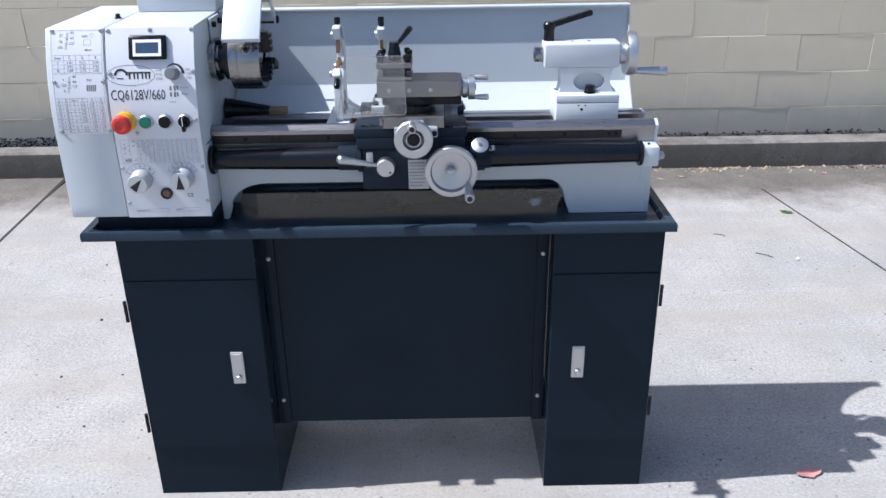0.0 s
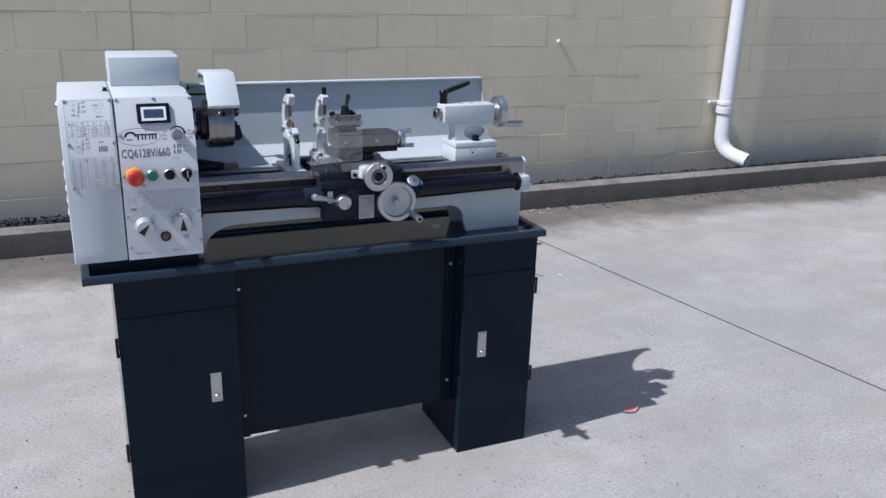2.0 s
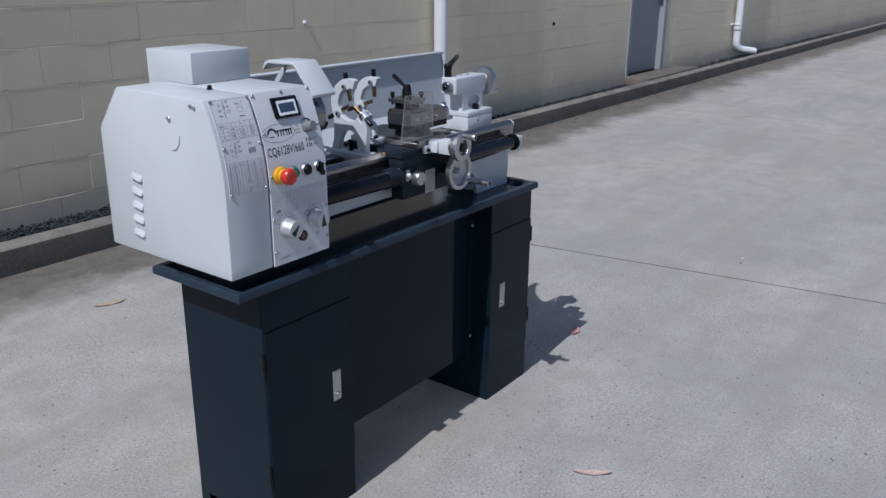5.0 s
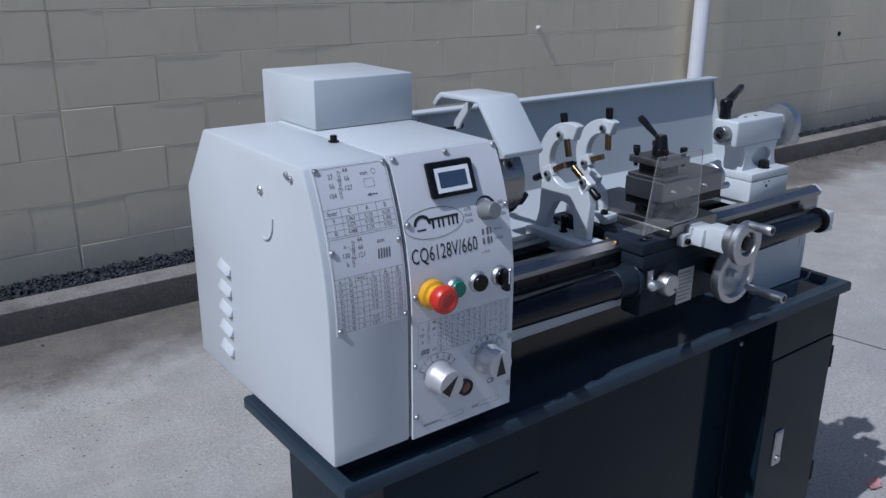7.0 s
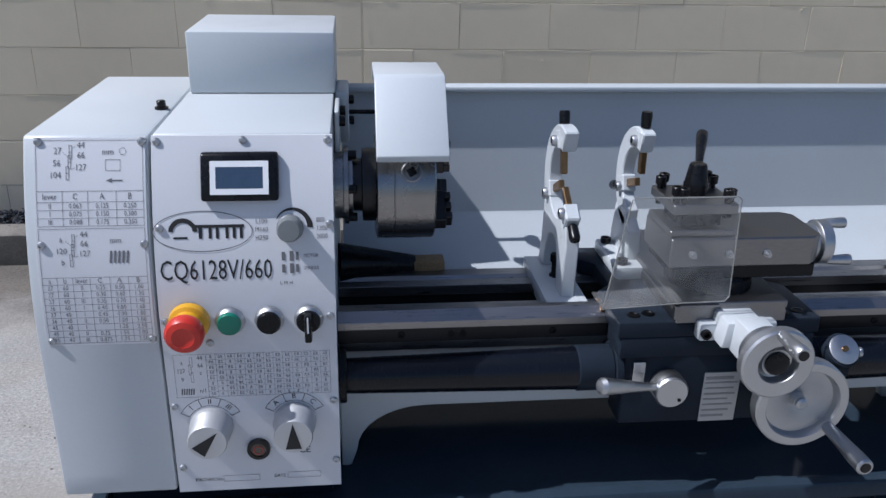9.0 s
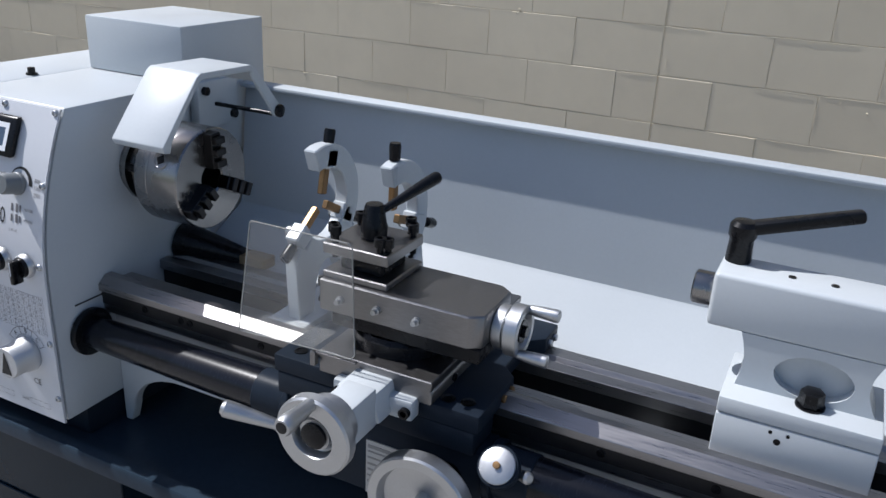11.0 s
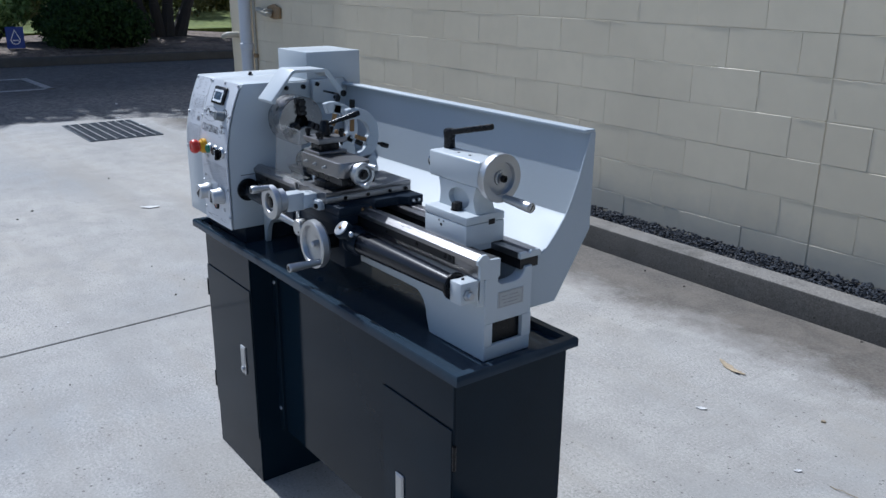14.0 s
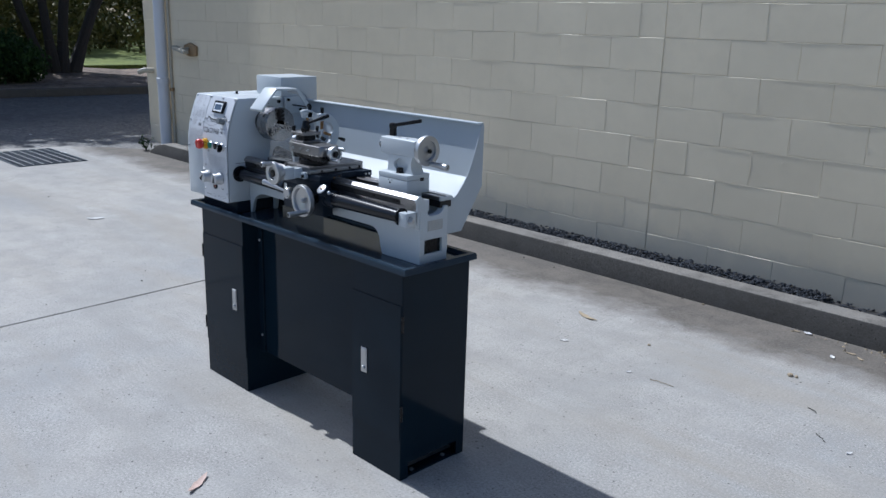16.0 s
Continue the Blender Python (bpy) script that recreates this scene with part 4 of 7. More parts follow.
# louvres, embossed round cover and screws on the end
for i in range(5):
    z = 0.945 - i * 0.0345
    bm = N()
    yc, lean = 2.180 + i * 0.003, math.tan(radians(9))
    low = [(-0.6348, -0.0085), (-0.6425, -0.0060), (-0.6430, -0.0035), (-0.6348, 0.0085)]
    rows = [[bm.verts.new((x if -1 < e < 1 else max(x, -0.6385), yc + e * 0.0195, z + dz * (1 if -1 < e < 1 else 0.8) + e * 0.0195 * lean)) for x, dz in low] for e in (-1, -0.82, 0.82, 1)]
    for ra, rb in zip(rows, rows[1:]):
        for k in range(4):
            bm.faces.new((ra[k], ra[(k + 1) % 4], rb[(k + 1) % 4], rb[k]))
    bm.faces.new(rows[0])
    bm.faces.new(rows[-1])
    part("louvre", bm, M_WHITE, cover)
bm = N()
for a0 in range(-14, -1):
    a, b = radians(a0 * 8 + 8), radians(a0 * 8 + 16)
    pts = [(2.030 + r * -math.cos(t) * 0.78, 1.064 + r * math.sin(t)) for r, t in ((0.0325, a), (0.0348, a), (0.0348, b), (0.0325, b))]
    prism(bm, pts, "x", -0.6372, -0.6345)
part("pressed_ring", bm, M_WHITE, cover)


def screw(parent, p, way, r=0.0042, mat_=None):
    bm = N()
    turned(bm, [(r, -0.001), (r, 0.0012), (r * 0.8, 0.0028), (r * 0.45, 0.0034), (r * 0.4, 0.0022), (0, 0.0022)], p, way, 12)
    return part("screw", bm, mat_ or M_ALU, parent)


screw(cover, (-0.6355, 2.036, 1.097), (-1, 0, 0), 0.0065)
screw(cover, (-0.6355, 1.945, 1.130), (-1, 0, 0), 0.0045)
screw(cover, (-0.6355, 1.957, 1.133), (-1, 0, 0), 0.0045)
bm = N()
turned(bm, [(0.0075, 0), (0.0075, 0.002), (0.005, 0.0025), (0.005, 0.0085), (0.004, 0.0095), (0, 0.0095)], (-0.525, 2.030, HT + 0.0004), (0, 0, 1), 16)
part("filler_plug", bm, M_BLACK, lathe)
bm = N()
box(bm, -0.3358, -0.3346, 1.90, 1.985, 0.9055, 0.9070)
part("seam", bm, M_INK, head)

# front plates
def plate(x0, x1, z0, z1, thick, bev=0.0):
    bm = N()
    n = 16
    ring = [(x0, z0), (x1, z0), (x1, z1), (x0, z1)]
    rows = []
    for i in range(n + 1):
        z = z0 + (z1 - z0) * i / n
        rows.append([bm.verts.new((x, y, z)) for x, y in ((x0, 0.0), (x1, 0.0), (x1, -thick), (x0, -thick))])
    for a, b in zip(rows, rows[1:]):
        for k in range(4):
            bm.faces.new((a[k], a[(k + 1) % 4], b[(k + 1) % 4], b[k]))
    bm.faces.new(rows[0][::-1])
    bm.faces.new(rows[-1])
    return wrap(bm)


panel = part("control_panel", plate(-0.5120, -0.3345, 0.7575, 1.1485, 0.0030), M_PANEL, lathe, "white control panel with black lettering, knobs and buttons")
chart = part("gear_chart", plate(-0.6240, -0.5180, 0.9440, 1.1470, 0.0012), M_PANEL, lathe, "white gear change chart plate with tables")
PF, CF = 0.0034, 0.0016


def glyphs(text, size, x, z, align="CENTER", squeeze=1.0):
    """Lettering as a flat mesh, drawn on y = 0 and standing up."""
    cu = bpy.data.curves.new("lettering", "FONT")
    cu.body, cu.size, cu.align_x, cu.align_y, cu.resolution_u = text, size, align, "CENTER", 2
    ob = bpy.data.objects.new("lettering", cu)
    me = bpy.data.meshes.new_from_object(ob)
    bm = N()
    bm.from_mesh(me)
    for v in bm.verts:
        v.co = Vector((x + v.co.x * squeeze, 0.0, z + v.co.y))
    bpy.data.objects.remove(ob)
    bpy.data.curves.remove(cu)
    bpy.data.meshes.remove(me)
    return bm


def flat(bm, x0, x1, z0, z1, cuts=1):
    """A printed rectangle."""
    for i in range(cuts):
        a, b = z0 + (z1 - z0) * i / cuts, z0 + (z1 - z0) * (i + 1) / cuts
        bm.faces.new([bm.verts.new(p) for p in ((x0, 0, a), (x1, 0, a), (x1, 0, b), (x0, 0, b))])
    return bm


def ring(bm, cx, cz, rx, rz, w, a0=0.0, a1=360.0, n=48):
    for i in range(n):
        s, t = radians(a0 + (a1 - a0) * i / n), radians(a0 + (a1 - a0) * (i + 1) / n)
        bm.faces.new([bm.verts.new((cx + (rx + d) * math.cos(u), 0, cz + (rz + d) * math.sin(u))) for d, u in ((0, s), (w, s), (w, t), (0, t))])
    return bm


def grid_lines(bm, x0, x1, z0, z1, cols, rows, w=0.0004):
    for c in cols:
        flat(bm, c - w / 2, c + w / 2, z0, z1, 4)
    for r in rows:
        flat(bm, x0, x1, r - w / 2, r + w / 2)
    return bm


def printed(name, bms, parent, off, mat_=M_INK, label=""):
    bm = N()
    for b in bms:
        merge(bm, b)
    return part(name, wrap(bm, off), mat_, parent, label, 0)


# panel lettering
printed("model_lettering", [glyphs("CQ6128V/660", 0.0285, -0.4525, 1.0205, squeeze=0.66)], panel, PF, label="bold black model lettering")
oval = ring(N(), -0.464, 1.0595, 0.0480, 0.0190, 0.0009)
printed("badge_oval", [oval], panel, PF, M_GREYINK)
badge = N()
ring(badge, -0.4835, 1.0595, 0.0095, 0.0085, 0.0045, 0, 180, 18)
flat(badge, -0.4745, -0.4235, 1.0630, 1.0660)
for x, w in ((-0.4665, 0.0035), (-0.4570, 0.003), (-0.4500, 0.003), (-0.4405, 0.003), (-0.4335, 0.003), (-0.4265, 0.003)):
    flat(badge, x - w / 2, x + w / 2, 1.0525, 1.0630)
flat(badge, -0.493, -0.479, 1.0525, 1.0545)
printed("badge_mark", [badge], panel, PF)
for t, x, z in (("L100", -0.4065, 1.0685), ("M160", -0.4065, 1.0605), ("H250", -0.4065, 1.0525), ("800", -0.3480, 1.0690), ("1300", -0.3465, 1.0610), ("2000", -0.3465, 1.0530)):
    printed("speed_figure", [glyphs(t, 0.0068, x, z, squeeze=0.85)], panel, PF, M_GREYINK)
swoosh = N()
for i in range(20):
    s, t = radians(150 - i * 7.6), radians(150 - (i + 1) * 7.6)
    w0, w1 = 0.0008 + 0.0050 * i / 20, 0.0008 + 0.0050 * (i + 1) / 20
    swoosh.faces.new([swoosh.verts.new((-0.377 + r * math.cos(u), 0, 1.0625 + r * math.sin(u))) for r, u in ((0.0160, s), (0.0160 + w0, s), (0.0160 + w1, t), (0.0160, t))])
printed("speed_arc", [swoosh], panel, PF, label="black swelling arc round the speed knob")
legend = [glyphs("MOTOR", 0.0048, -0.3655, 1.0340, "LEFT", 0.85), glyphs("SPINDLE", 0.0048, -0.3655, 1.0215, "LEFT", 0.85), glyphs("L M H", 0.0052, -0.3835, 1.0065)]
for z in (1.034, 1.0215):
    b = N()
    flat(b, -0.3875, -0.3840, z - 0.0042, z + 0.0042)
    flat(b, -0.3795, -0.3755, z - 0.0050, z + 0.0050)
    flat(b, -0.3735, -0.3705, z - 0.0040, z + 0.0040)
    legend.append(b)
for b in legend:
    printed("legend", [b], panel, PF, M_GREYINK)
for cx, cz, names in ((-0.4705, 0.8430, ("I", "II", "III")), (-0.3820, 0.8460, ("A", "B", "C"))):
    arcs = N()
    ring(arcs, cx, cz, 0.0245, 0.0245, 0.0005, 28, 152, 24)
    ring(arcs, cx, cz, 0.0345, 0.0345, 0.0005, 28, 152, 24)
    for a in (28, 70, 110, 152):
        u = radians(a)
        arcs.faces.new([arcs.verts.new((cx + r * math.cos(u) + d * math.sin(u), 0, cz + r * math.sin(u) - d * math.cos(u))) for r, d in ((0.0245, -0.0003), (0.035, -0.0003), (0.035, 0.0003), (0.0245, 0.0003))])
    for a, t in zip((131, 90, 49), names):
        u = radians(a)
        b = glyphs(t, 0.0085, 0, 0)
        merge(arcs, b, Matrix.Translation((cx + 0.0297 * math.cos(u), 0, cz + 0.0297 * math.sin(u))) @ Matrix.Rotation(radians(90 - a), 4, "Y"))
    printed("selector_arc", [arcs], panel, PF, M_INK)
for b in (glyphs("MACHINE No.", 0.0062, -0.4935, 0.7725, "LEFT", 0.78), glyphs("DATE:", 0.0062, -0.4080, 0.7735, "LEFT", 0.78), glyphs("CE", 0.0115, -0.3735, 0.8065)):
    printed("lettering", [b], panel, PF)
for x0, x1, z in ((-0.4630, -0.4240, 0.7730), (-0.3930, -0.3570, 0.7740)):
    frames = N()
    grid_lines(frames, x0, x1, z - 0.0038, z + 0.0038, (x0, x1), (z - 0.0038, z + 0.0038))
    printed("entry_box", [frames], panel, PF, M_GREYINK)

# thread table on the panel: its figures are too fine to read, rows of small bars
tab = N()
X0, X1, Z0, Z1 = -0.5030, -0.3425, 0.8790, 0.9300
cols = [X0, -0.4700] + [-0.4700 + (X1 + 0.4700) * i / 13 for i in range(1, 14)]
rows = [Z0 + (Z1 - Z0) * i / 8 for i in range(9)]
grid_lines(tab, X0, X1, Z0, Z1, (X0, -0.4700, X1), (Z0, Z1), 0.0003)
grid_lines(tab, -0.4700, X1, Z0, Z1, cols[2:-1], rows[1:-1], 0.00022)
g = random.Random(3)
for c0, c1 in zip(cols[1:], cols[2:]):
    for r0, r1 in zip(rows, rows[1:]):
        m, n = (c0 + c1) / 2, g.choice((1, 2, 2, 2))
        for k in range(n):
            x = m + (k - (n - 1) / 2) * 0.0027
            flat(tab, x - 0.0008, x - 0.0003, r0 + 0.0016, r1 - 0.0014)
            flat(tab, x + 0.0003, x + 0.0008, r0 + 0.0016, r0 + g.uniform(0.0028, 0.0048))
            flat(tab, x - 0.0008, x + 0.0008, r1 - 0.0019, r1 - 0.0014)
for t, x, z in (("44", -0.4765, 0.9258), ("66", -0.4765, 0.9168), ("c", -0.4765, 0.9080), ("a", -0.4950, 0.9205), ("127", -0.4965, 0.9105), ("b", -0.4955, 0.9010), ("n/1", -0.4755, 0.8865)):
    merge(tab, glyphs(t, 0.0072, x, z, squeeze=0.8))
for x, z in ((-0.4855, 0.921), (-0.4870, 0.912), (-0.4855, 0.903)):
    grid_lines(tab, x - 0.0012, x + 0.0012, z - 0.006, z + 0.006, (x - 0.0012, x + 0.0012), (z - 0.006, z + 0.006), 0.0003)
for i in range(6):
    x = -0.4985 + i * 0.0024
    tab.faces.new([tab.verts.new(p) for p in ((x, 0, 0.8820), (x + 0.0014, 0, 0.8820), (x + 0.0024, 0, 0.8895), (x + 0.0010, 0, 0.8895))])
printed("thread_table", [tab], panel, PF, M_GREYINK, "fine grey thread table")

# gear chart plate
gc, gl = N(), []
cx0, cx1 = -0.6215, -0.5205
grid_lines(gc, cx0, cx1, 1.066, 1.1445, (cx0, cx1), (1.066, 1.1445))
grid_lines(gc, cx0, cx1, 0.9465, 1.0635, (cx0, cx1), (0.9465, 1.0635))
cA = [cx0, -0.5975, -0.5735, -0.5465, cx1]
rA = [1.0660, 1.0735, 1.0810, 1.0885, 1.0985]
grid_lines(gc, cx0, cx1, 1.066, 1.0985, cA[1:-1], rA[1:])
for r, row in enumerate((("III", "0.088", "0.175", "0.350"), ("I", "0.075", "0.150", "0.300"), ("II", "0.063", "0.125", "0.250"), ("lever", "C", "A", "B"))):
    for c, t in enumerate(row):
        gl.append(glyphs(t, 0.0082 if r == 3 else 0.0066, (cA[c] + cA[c + 1]) / 2, (rA[r] + rA[r + 1]) / 2, squeeze=0.85))
cB = [cx0, -0.6075, -0.5925, -0.5760, -0.5570, -0.5390, cx1]
rows2 = ("27 60 II 0.25 0.50 1.00", "27 60 I 0.30 0.60 1.20", "27 60 III 0.35 0.70 1.40", "36 60 I 0.40 0.80 1.60", "27 40 I 0.45 0.90 1.80", "36 40 II 0.50 1.00 2.00", "45 40 I - 1.25 2.50", "45 40 II 0.75 1.50 3.00", "45 40 III 0.875 1.75 3.50")
zt, zb = 1.0160, 0.9465
rB = [zt - (zt - zb) * i / 10 for i in range(11)]
grid_lines(gc, cx0, cx1, zb, zt, cB[1:-1], rB)
for c, t in enumerate(("a", "b", "lever", "C", "A", "B")):
    gl.append(glyphs(t, 0.0075, (cB[c] + cB[c + 1]) / 2, (rB[0] + rB[1]) / 2, squeeze=0.75 if c == 2 else 0.95))
for r, row in enumerate(rows2):
    for c, t in enumerate(row.split()):
        if t != "-":
            gl.append(glyphs(t, 0.0062, (cB[c] + cB[c + 1]) / 2, (rB[r + 1] + rB[r + 2]) / 2, squeeze=0.9))
for t, x, z in (("44", -0.5790, 1.1400), ("66", -0.5790, 1.1310), ("127", -0.5795, 1.1200), ("27", -0.6010, 1.1350), ("56", -0.6020, 1.1240), ("104", -0.6035, 1.1130), ("mm", -0.5535, 1.1340),
                ("44", -0.5790, 1.0580), ("66", -0.5790, 1.0490), ("127", -0.5790, 1.0395), ("a", -0.6010, 1.0535), ("120", -0.6010, 1.0420), ("b", -0.6000, 1.0310), ("mm", -0.5490, 1.0520)):
    gl.append(glyphs(t, 0.0082, x, z, squeeze=0.9))
for dz in (0.0, -0.082):
    for x, z in ((-0.5890, 1.1340), (-0.5900, 1.1250), (-0.5920, 1.1150)):
        grid_lines(gc, x - 0.0013, x + 0.0013, z + dz - 0.006, z + dz + 0.006, (x - 0.0013, x + 0.0013), (z + dz - 0.006, z + dz, z + dz + 0.006), 0.0005)
    for x0, z0, x1, z1 in ((-0.5875, 1.137, -0.5840, 1.1395), (-0.5965, 1.134, -0.5912, 1.1290), (-0.5880, 1.1180, -0.5850, 1.1195)):
        gc.faces.new([gc.verts.new(p) for p in ((x0, 0, z0 + dz), (x1, 0, z1 + dz), (x1, 0, z1 + dz + 0.0004), (x0, 0, z0 + dz + 0.0004))])
ring(gc, -0.5395, 1.1345, 0.0030, 0.0030, 0.0004, n=20)
grid_lines(gc, -0.5560, -0.5420, 1.1170, 1.1270, (-0.5560, -0.5420), (1.1170, 1.1270))
flat(gc, -0.5500, -0.5400, 1.1075, 1.1087)
gc.faces.new([gc.verts.new(p) for p in ((-0.5560, 0, 1.1081), (-0.5500, 0, 1.1060), (-0.5500, 0, 1.1102))])
for i in range(5):
    x = -0.5560 + i * 0.0040
    gc.faces.new([gc.verts.new(p) for p in ((x, 0, 1.0300), (x + 0.0022, 0, 1.0300), (x + 0.0035, 0, 1.0420), (x + 0.0013, 0, 1.0420))])
printed("table_ruling", [gc], chart, CF, M_GREYINK)
printed("chart_lettering", gl, chart, CF, M_GREYINK, "small grey table figures")

for x, z in ((-0.5070, 1.1430), (-0.4230, 1.1440), (-0.3395, 1.1440), (-0.5060, 1.0630), (-0.3385, 1.0650), (-0.5065, 0.9680), (-0.3405, 0.9700), (-0.5070, 0.8680), (-0.3400, 0.8690), (-0.5055, 0.7900), (-0.3390, 0.7920), (-0.4640, 0.9430)):
    screw(panel, (x, yf(z) - PF + 0.0006, z), (0, -1, 0.1))
for x, z in ((-0.6195, 1.1430), (-0.5215, 1.1430), (-0.6195, 1.0480), (-0.5215, 1.0480), (-0.6195, 0.9490), (-0.5215, 0.9490)):
    screw(chart, (x, yf(z) - CF + 0.0006, z), (0, -1, 0.1))

# display
bm = N()
prism(bm, [(-0.464, 1.0895), (-0.388, 1.0895), (-0.388, 1.1345), (-0.464, 1.1345)], "y", -0.008, 0.0, 0.003)
part("display_bezel", wrap(bm, PF), M_BLACK, panel, "black bezel of the speed display")
bm = N()
for a in ((-0.4545, -0.3975, 1.0965, 1.1020), (-0.4545, -0.3975, 1.1220, 1.1275), (-0.4545, -0.4490, 1.1020, 1.1220), (-0.4030, -0.3975, 1.1020, 1.1220)):
    flat(bm, *a)
for v in bm.verts:
    v.co.y -= 0.0085
printed("display_surround", [bm], panel, PF, M_SIGNWHITE, "white display surround")
bm = N()
flat(bm, -0.4490, -0.4030, 1.1020, 1.1220, 4)
for v in bm.verts:
    v.co.y -= 0.0083
printed("display_glass", [bm], panel, PF, M_LCD, "dark unlit display glass")

# buttons and knobs
def front(x, z, d=0.0):
    return (x, yf(z) - PF - d, z)


bm = N()
turned(bm, [(0.0200, 0), (0.0208, 0.002), (0.0200, 0.010), (0.016, 0.012), (0.0155, 0.018)], front(-0.4820, 0.9690), (0, -1, 0), 30)
part("stop_collar", bm, M_YELLOW, panel, "yellow collar of the stop button")
bm = N()
turned(bm, [(0.0145, 0.014), (0.0145, 0.022), (0.0180, 0.024), (0.0194, 0.028), (0.0192, 0.035), (0.0165, 0.0390), (0.011, 0.0405), (0.0098, 0.0397), (0, 0.0397)], front(-0.4820, 0.9700), (0, -1, 0), 32)
part("stop_button", bm, M_RED, panel, "red mushroom emergency stop button")
for x, mat_, nm in ((-0.4420, M_GREEN, "start_button"), (-0.4025, M_BLACK, "black_button")):
    bm = N()
    turned(bm, [(0.0150, 0), (0.0150, 0.003), (0.0135, 0.006), (0.0125, 0.007)], front(x, 0.968), (0, -1, 0), 26)
    part("button_bezel", bm, M_ALU, panel)
    bm = N()
    turned(bm, [(0.0122, 0.0), (0.0122, 0.010), (0.0112, 0.0118), (0, 0.0125)], front(x, 0.968), (0, -1, 0), 26)
    part(nm, bm, mat_, panel)
bm = N()
turned(bm, [(0.0150, 0), (0.0150, 0.003), (0.0135, 0.006), (0.0125, 0.007)], front(-0.3625, 0.968), (0, -1, 0), 26)
part("button_bezel", bm, M_ALU, panel)
bm = N()
turned(bm, [(0.0125, 0.0), (0.0125, 0.009), (0.0115, 0.011), (0, 0.011)], front(-0.3625, 0.968), (0, -1, 0), 26)
b = N()
box(b, -0.3662, -0.3588, yf(0.968) - PF - 0.022, yf(0.968) - PF - 0.008, 0.9500, 0.9795, 0.002)
merge(bm, b)
part("selector_switch", bm, M_BLACK, panel, "black rotary selector switch")
bm = N()
box(bm, -0.3632, -0.3618, yf(0.968) - PF - 0.0226, yf(0.968) - PF - 0.0216, 0.962, 0.979)
part("pointer", bm, M_SIGNWHITE, panel)
bm = N()
turned(bm, [(0.0135, 0), (0.0135, 0.004), (0.0125, 0.005), (0.0120, 0.021), (0.0105, 0.0235), (0, 0.024)], front(-0.3780, 1.0620), (0, -0.97, 0.22), 26)
part("speed_knob", bm, M_GREYKNOB, panel, "plain grey speed knob")
for x, z, turn in ((-0.4705, 0.8430, 42), (-0.3820, 0.8460, 0)):
    bm = N()
    turned(bm, [(0.0225, 0), (0.0230, 0.002), (0.0225, 0.010), (0.0205, 0.013), (0.0205, 0.031), (0.0195, 0.0325), (0, 0.0325)], front(x, z), (0, -1, 0), 34)
    knob = part("gear_knob", bm, M_SATIN, panel, "turned aluminium gear selector knob")
    bm = N()
    c, s = math.cos(radians(-turn)), math.sin(radians(-turn))
    tri = [(0, 0.0165), (0.0085, -0.0150), (-0.0085, -0.0150)]
    y = yf(z) - PF - 0.0329
    bm.faces.new([bm.verts.new((x + c * p - s * q, y, z + s * p + c * q)) for p, q in tri])
    part("pointer", bm, M_INK, panel, "black pointer triangle", 0)
bm = N()
turned(bm, [(0.0125, 0), (0.0125, 0.005), (0.0085, 0.006), (0.0085, 0.002), (0, 0.002)], front(-0.4225, 0.8120), (0, -1, 0), 24)
part("sight_glass", bm, M_DSTEEL, panel, "round oil sight glass")
bm = N()
turned(bm, [(0.0083, 0.0022), (0.0083, 0.0045), (0, 0.0050)], front(-0.4225, 0.8120), (0, -1, 0), 20)
part("glass", bm, M_SIGHT, panel)
bm = N()
ring(bm, -0.4225, 0.8120, 0.0045, 0.0045, 0.0008, n=20)
for v in bm.verts:
    v.co.y -= 0.0054
printed("level_ring", [bm], panel, PF, M_RED)

# ---- bed ----
bm = N()
BX0, BX1 = -0.3355, 0.632


def web(y0, y1):
    arch = [(BX0, TRAY_FLOOR), (BX0 + 0.012, TRAY_FLOOR), (BX0 + 0.020, 0.735)]
    arch += [(BX0 + 0.020 + 0.085 * (1 - math.cos(a)), 0.735 + 0.060 * math.sin(a)) for a in [i * math.pi / 16 for i in range(1, 9)]]
    arch += [(0.395 + 0.045 * math.sin(a), 0.795 - 0.050 * (1 - math.cos(a))) for a in [i * math.pi / 16 for i in range(0, 9)]]
    arch += [(0.452, TRAY_FLOOR), (BX1 - 0.002, TRAY_FLOOR), (BX1 - 0.002, 0.885), (BX0, 0.885)]
    prism(bm, arch, "y", y0, y1, 0.0015, 1)


web(1.958, 1.972)
web(2.062, 2.076)
E1 = BX1
prism(bm, [(1.957, TRAY_FLOOR), (2.077, TRAY_FLOOR), (2.077, 0.742), (1.957, 0.742)], "x", 0.622, E1, 0.002, 1)
prism(bm, [(1.957, 0.742), (1.977, 0.742), (1.977, 0.788), (1.957, 0.788)], "x", 0.622, E1)
prism(bm, [(2.054, 0.742), (2.077, 0.742), (2.077, 0.788), (2.054, 0.788)], "x", 0.622, E1)
notch = [(2.058 - 0.030 * (1 - math.cos(a)), 0.900 - 0.024 * math.sin(a) - 0.012) for a in [i * math.pi / 12 for i in range(1, 7)]]
prism(bm, [(1.957, 0.788), (2.077, 0.788), (2.077, 0.888), (2.058, 0.888)] + notch + [(1.998, 0.864), (1.990, 0.871), (1.990, 0.888), (1.957, 0.888)], "x", 0.606, E1, 0.0015, 1)
box(bm, -0.15, -0.12, 1.969, 2.065, 0.80, 0.865)
box(bm, 0.10, 0.13, 1.969, 2.065, 0.80, 0.865)
box(bm, 0.33, 0.36, 1.969, 2.065, 0.80, 0.865)
bed = part("bed", bm, M_WHITE, lathe, "light grey cast iron bed with arched underside")
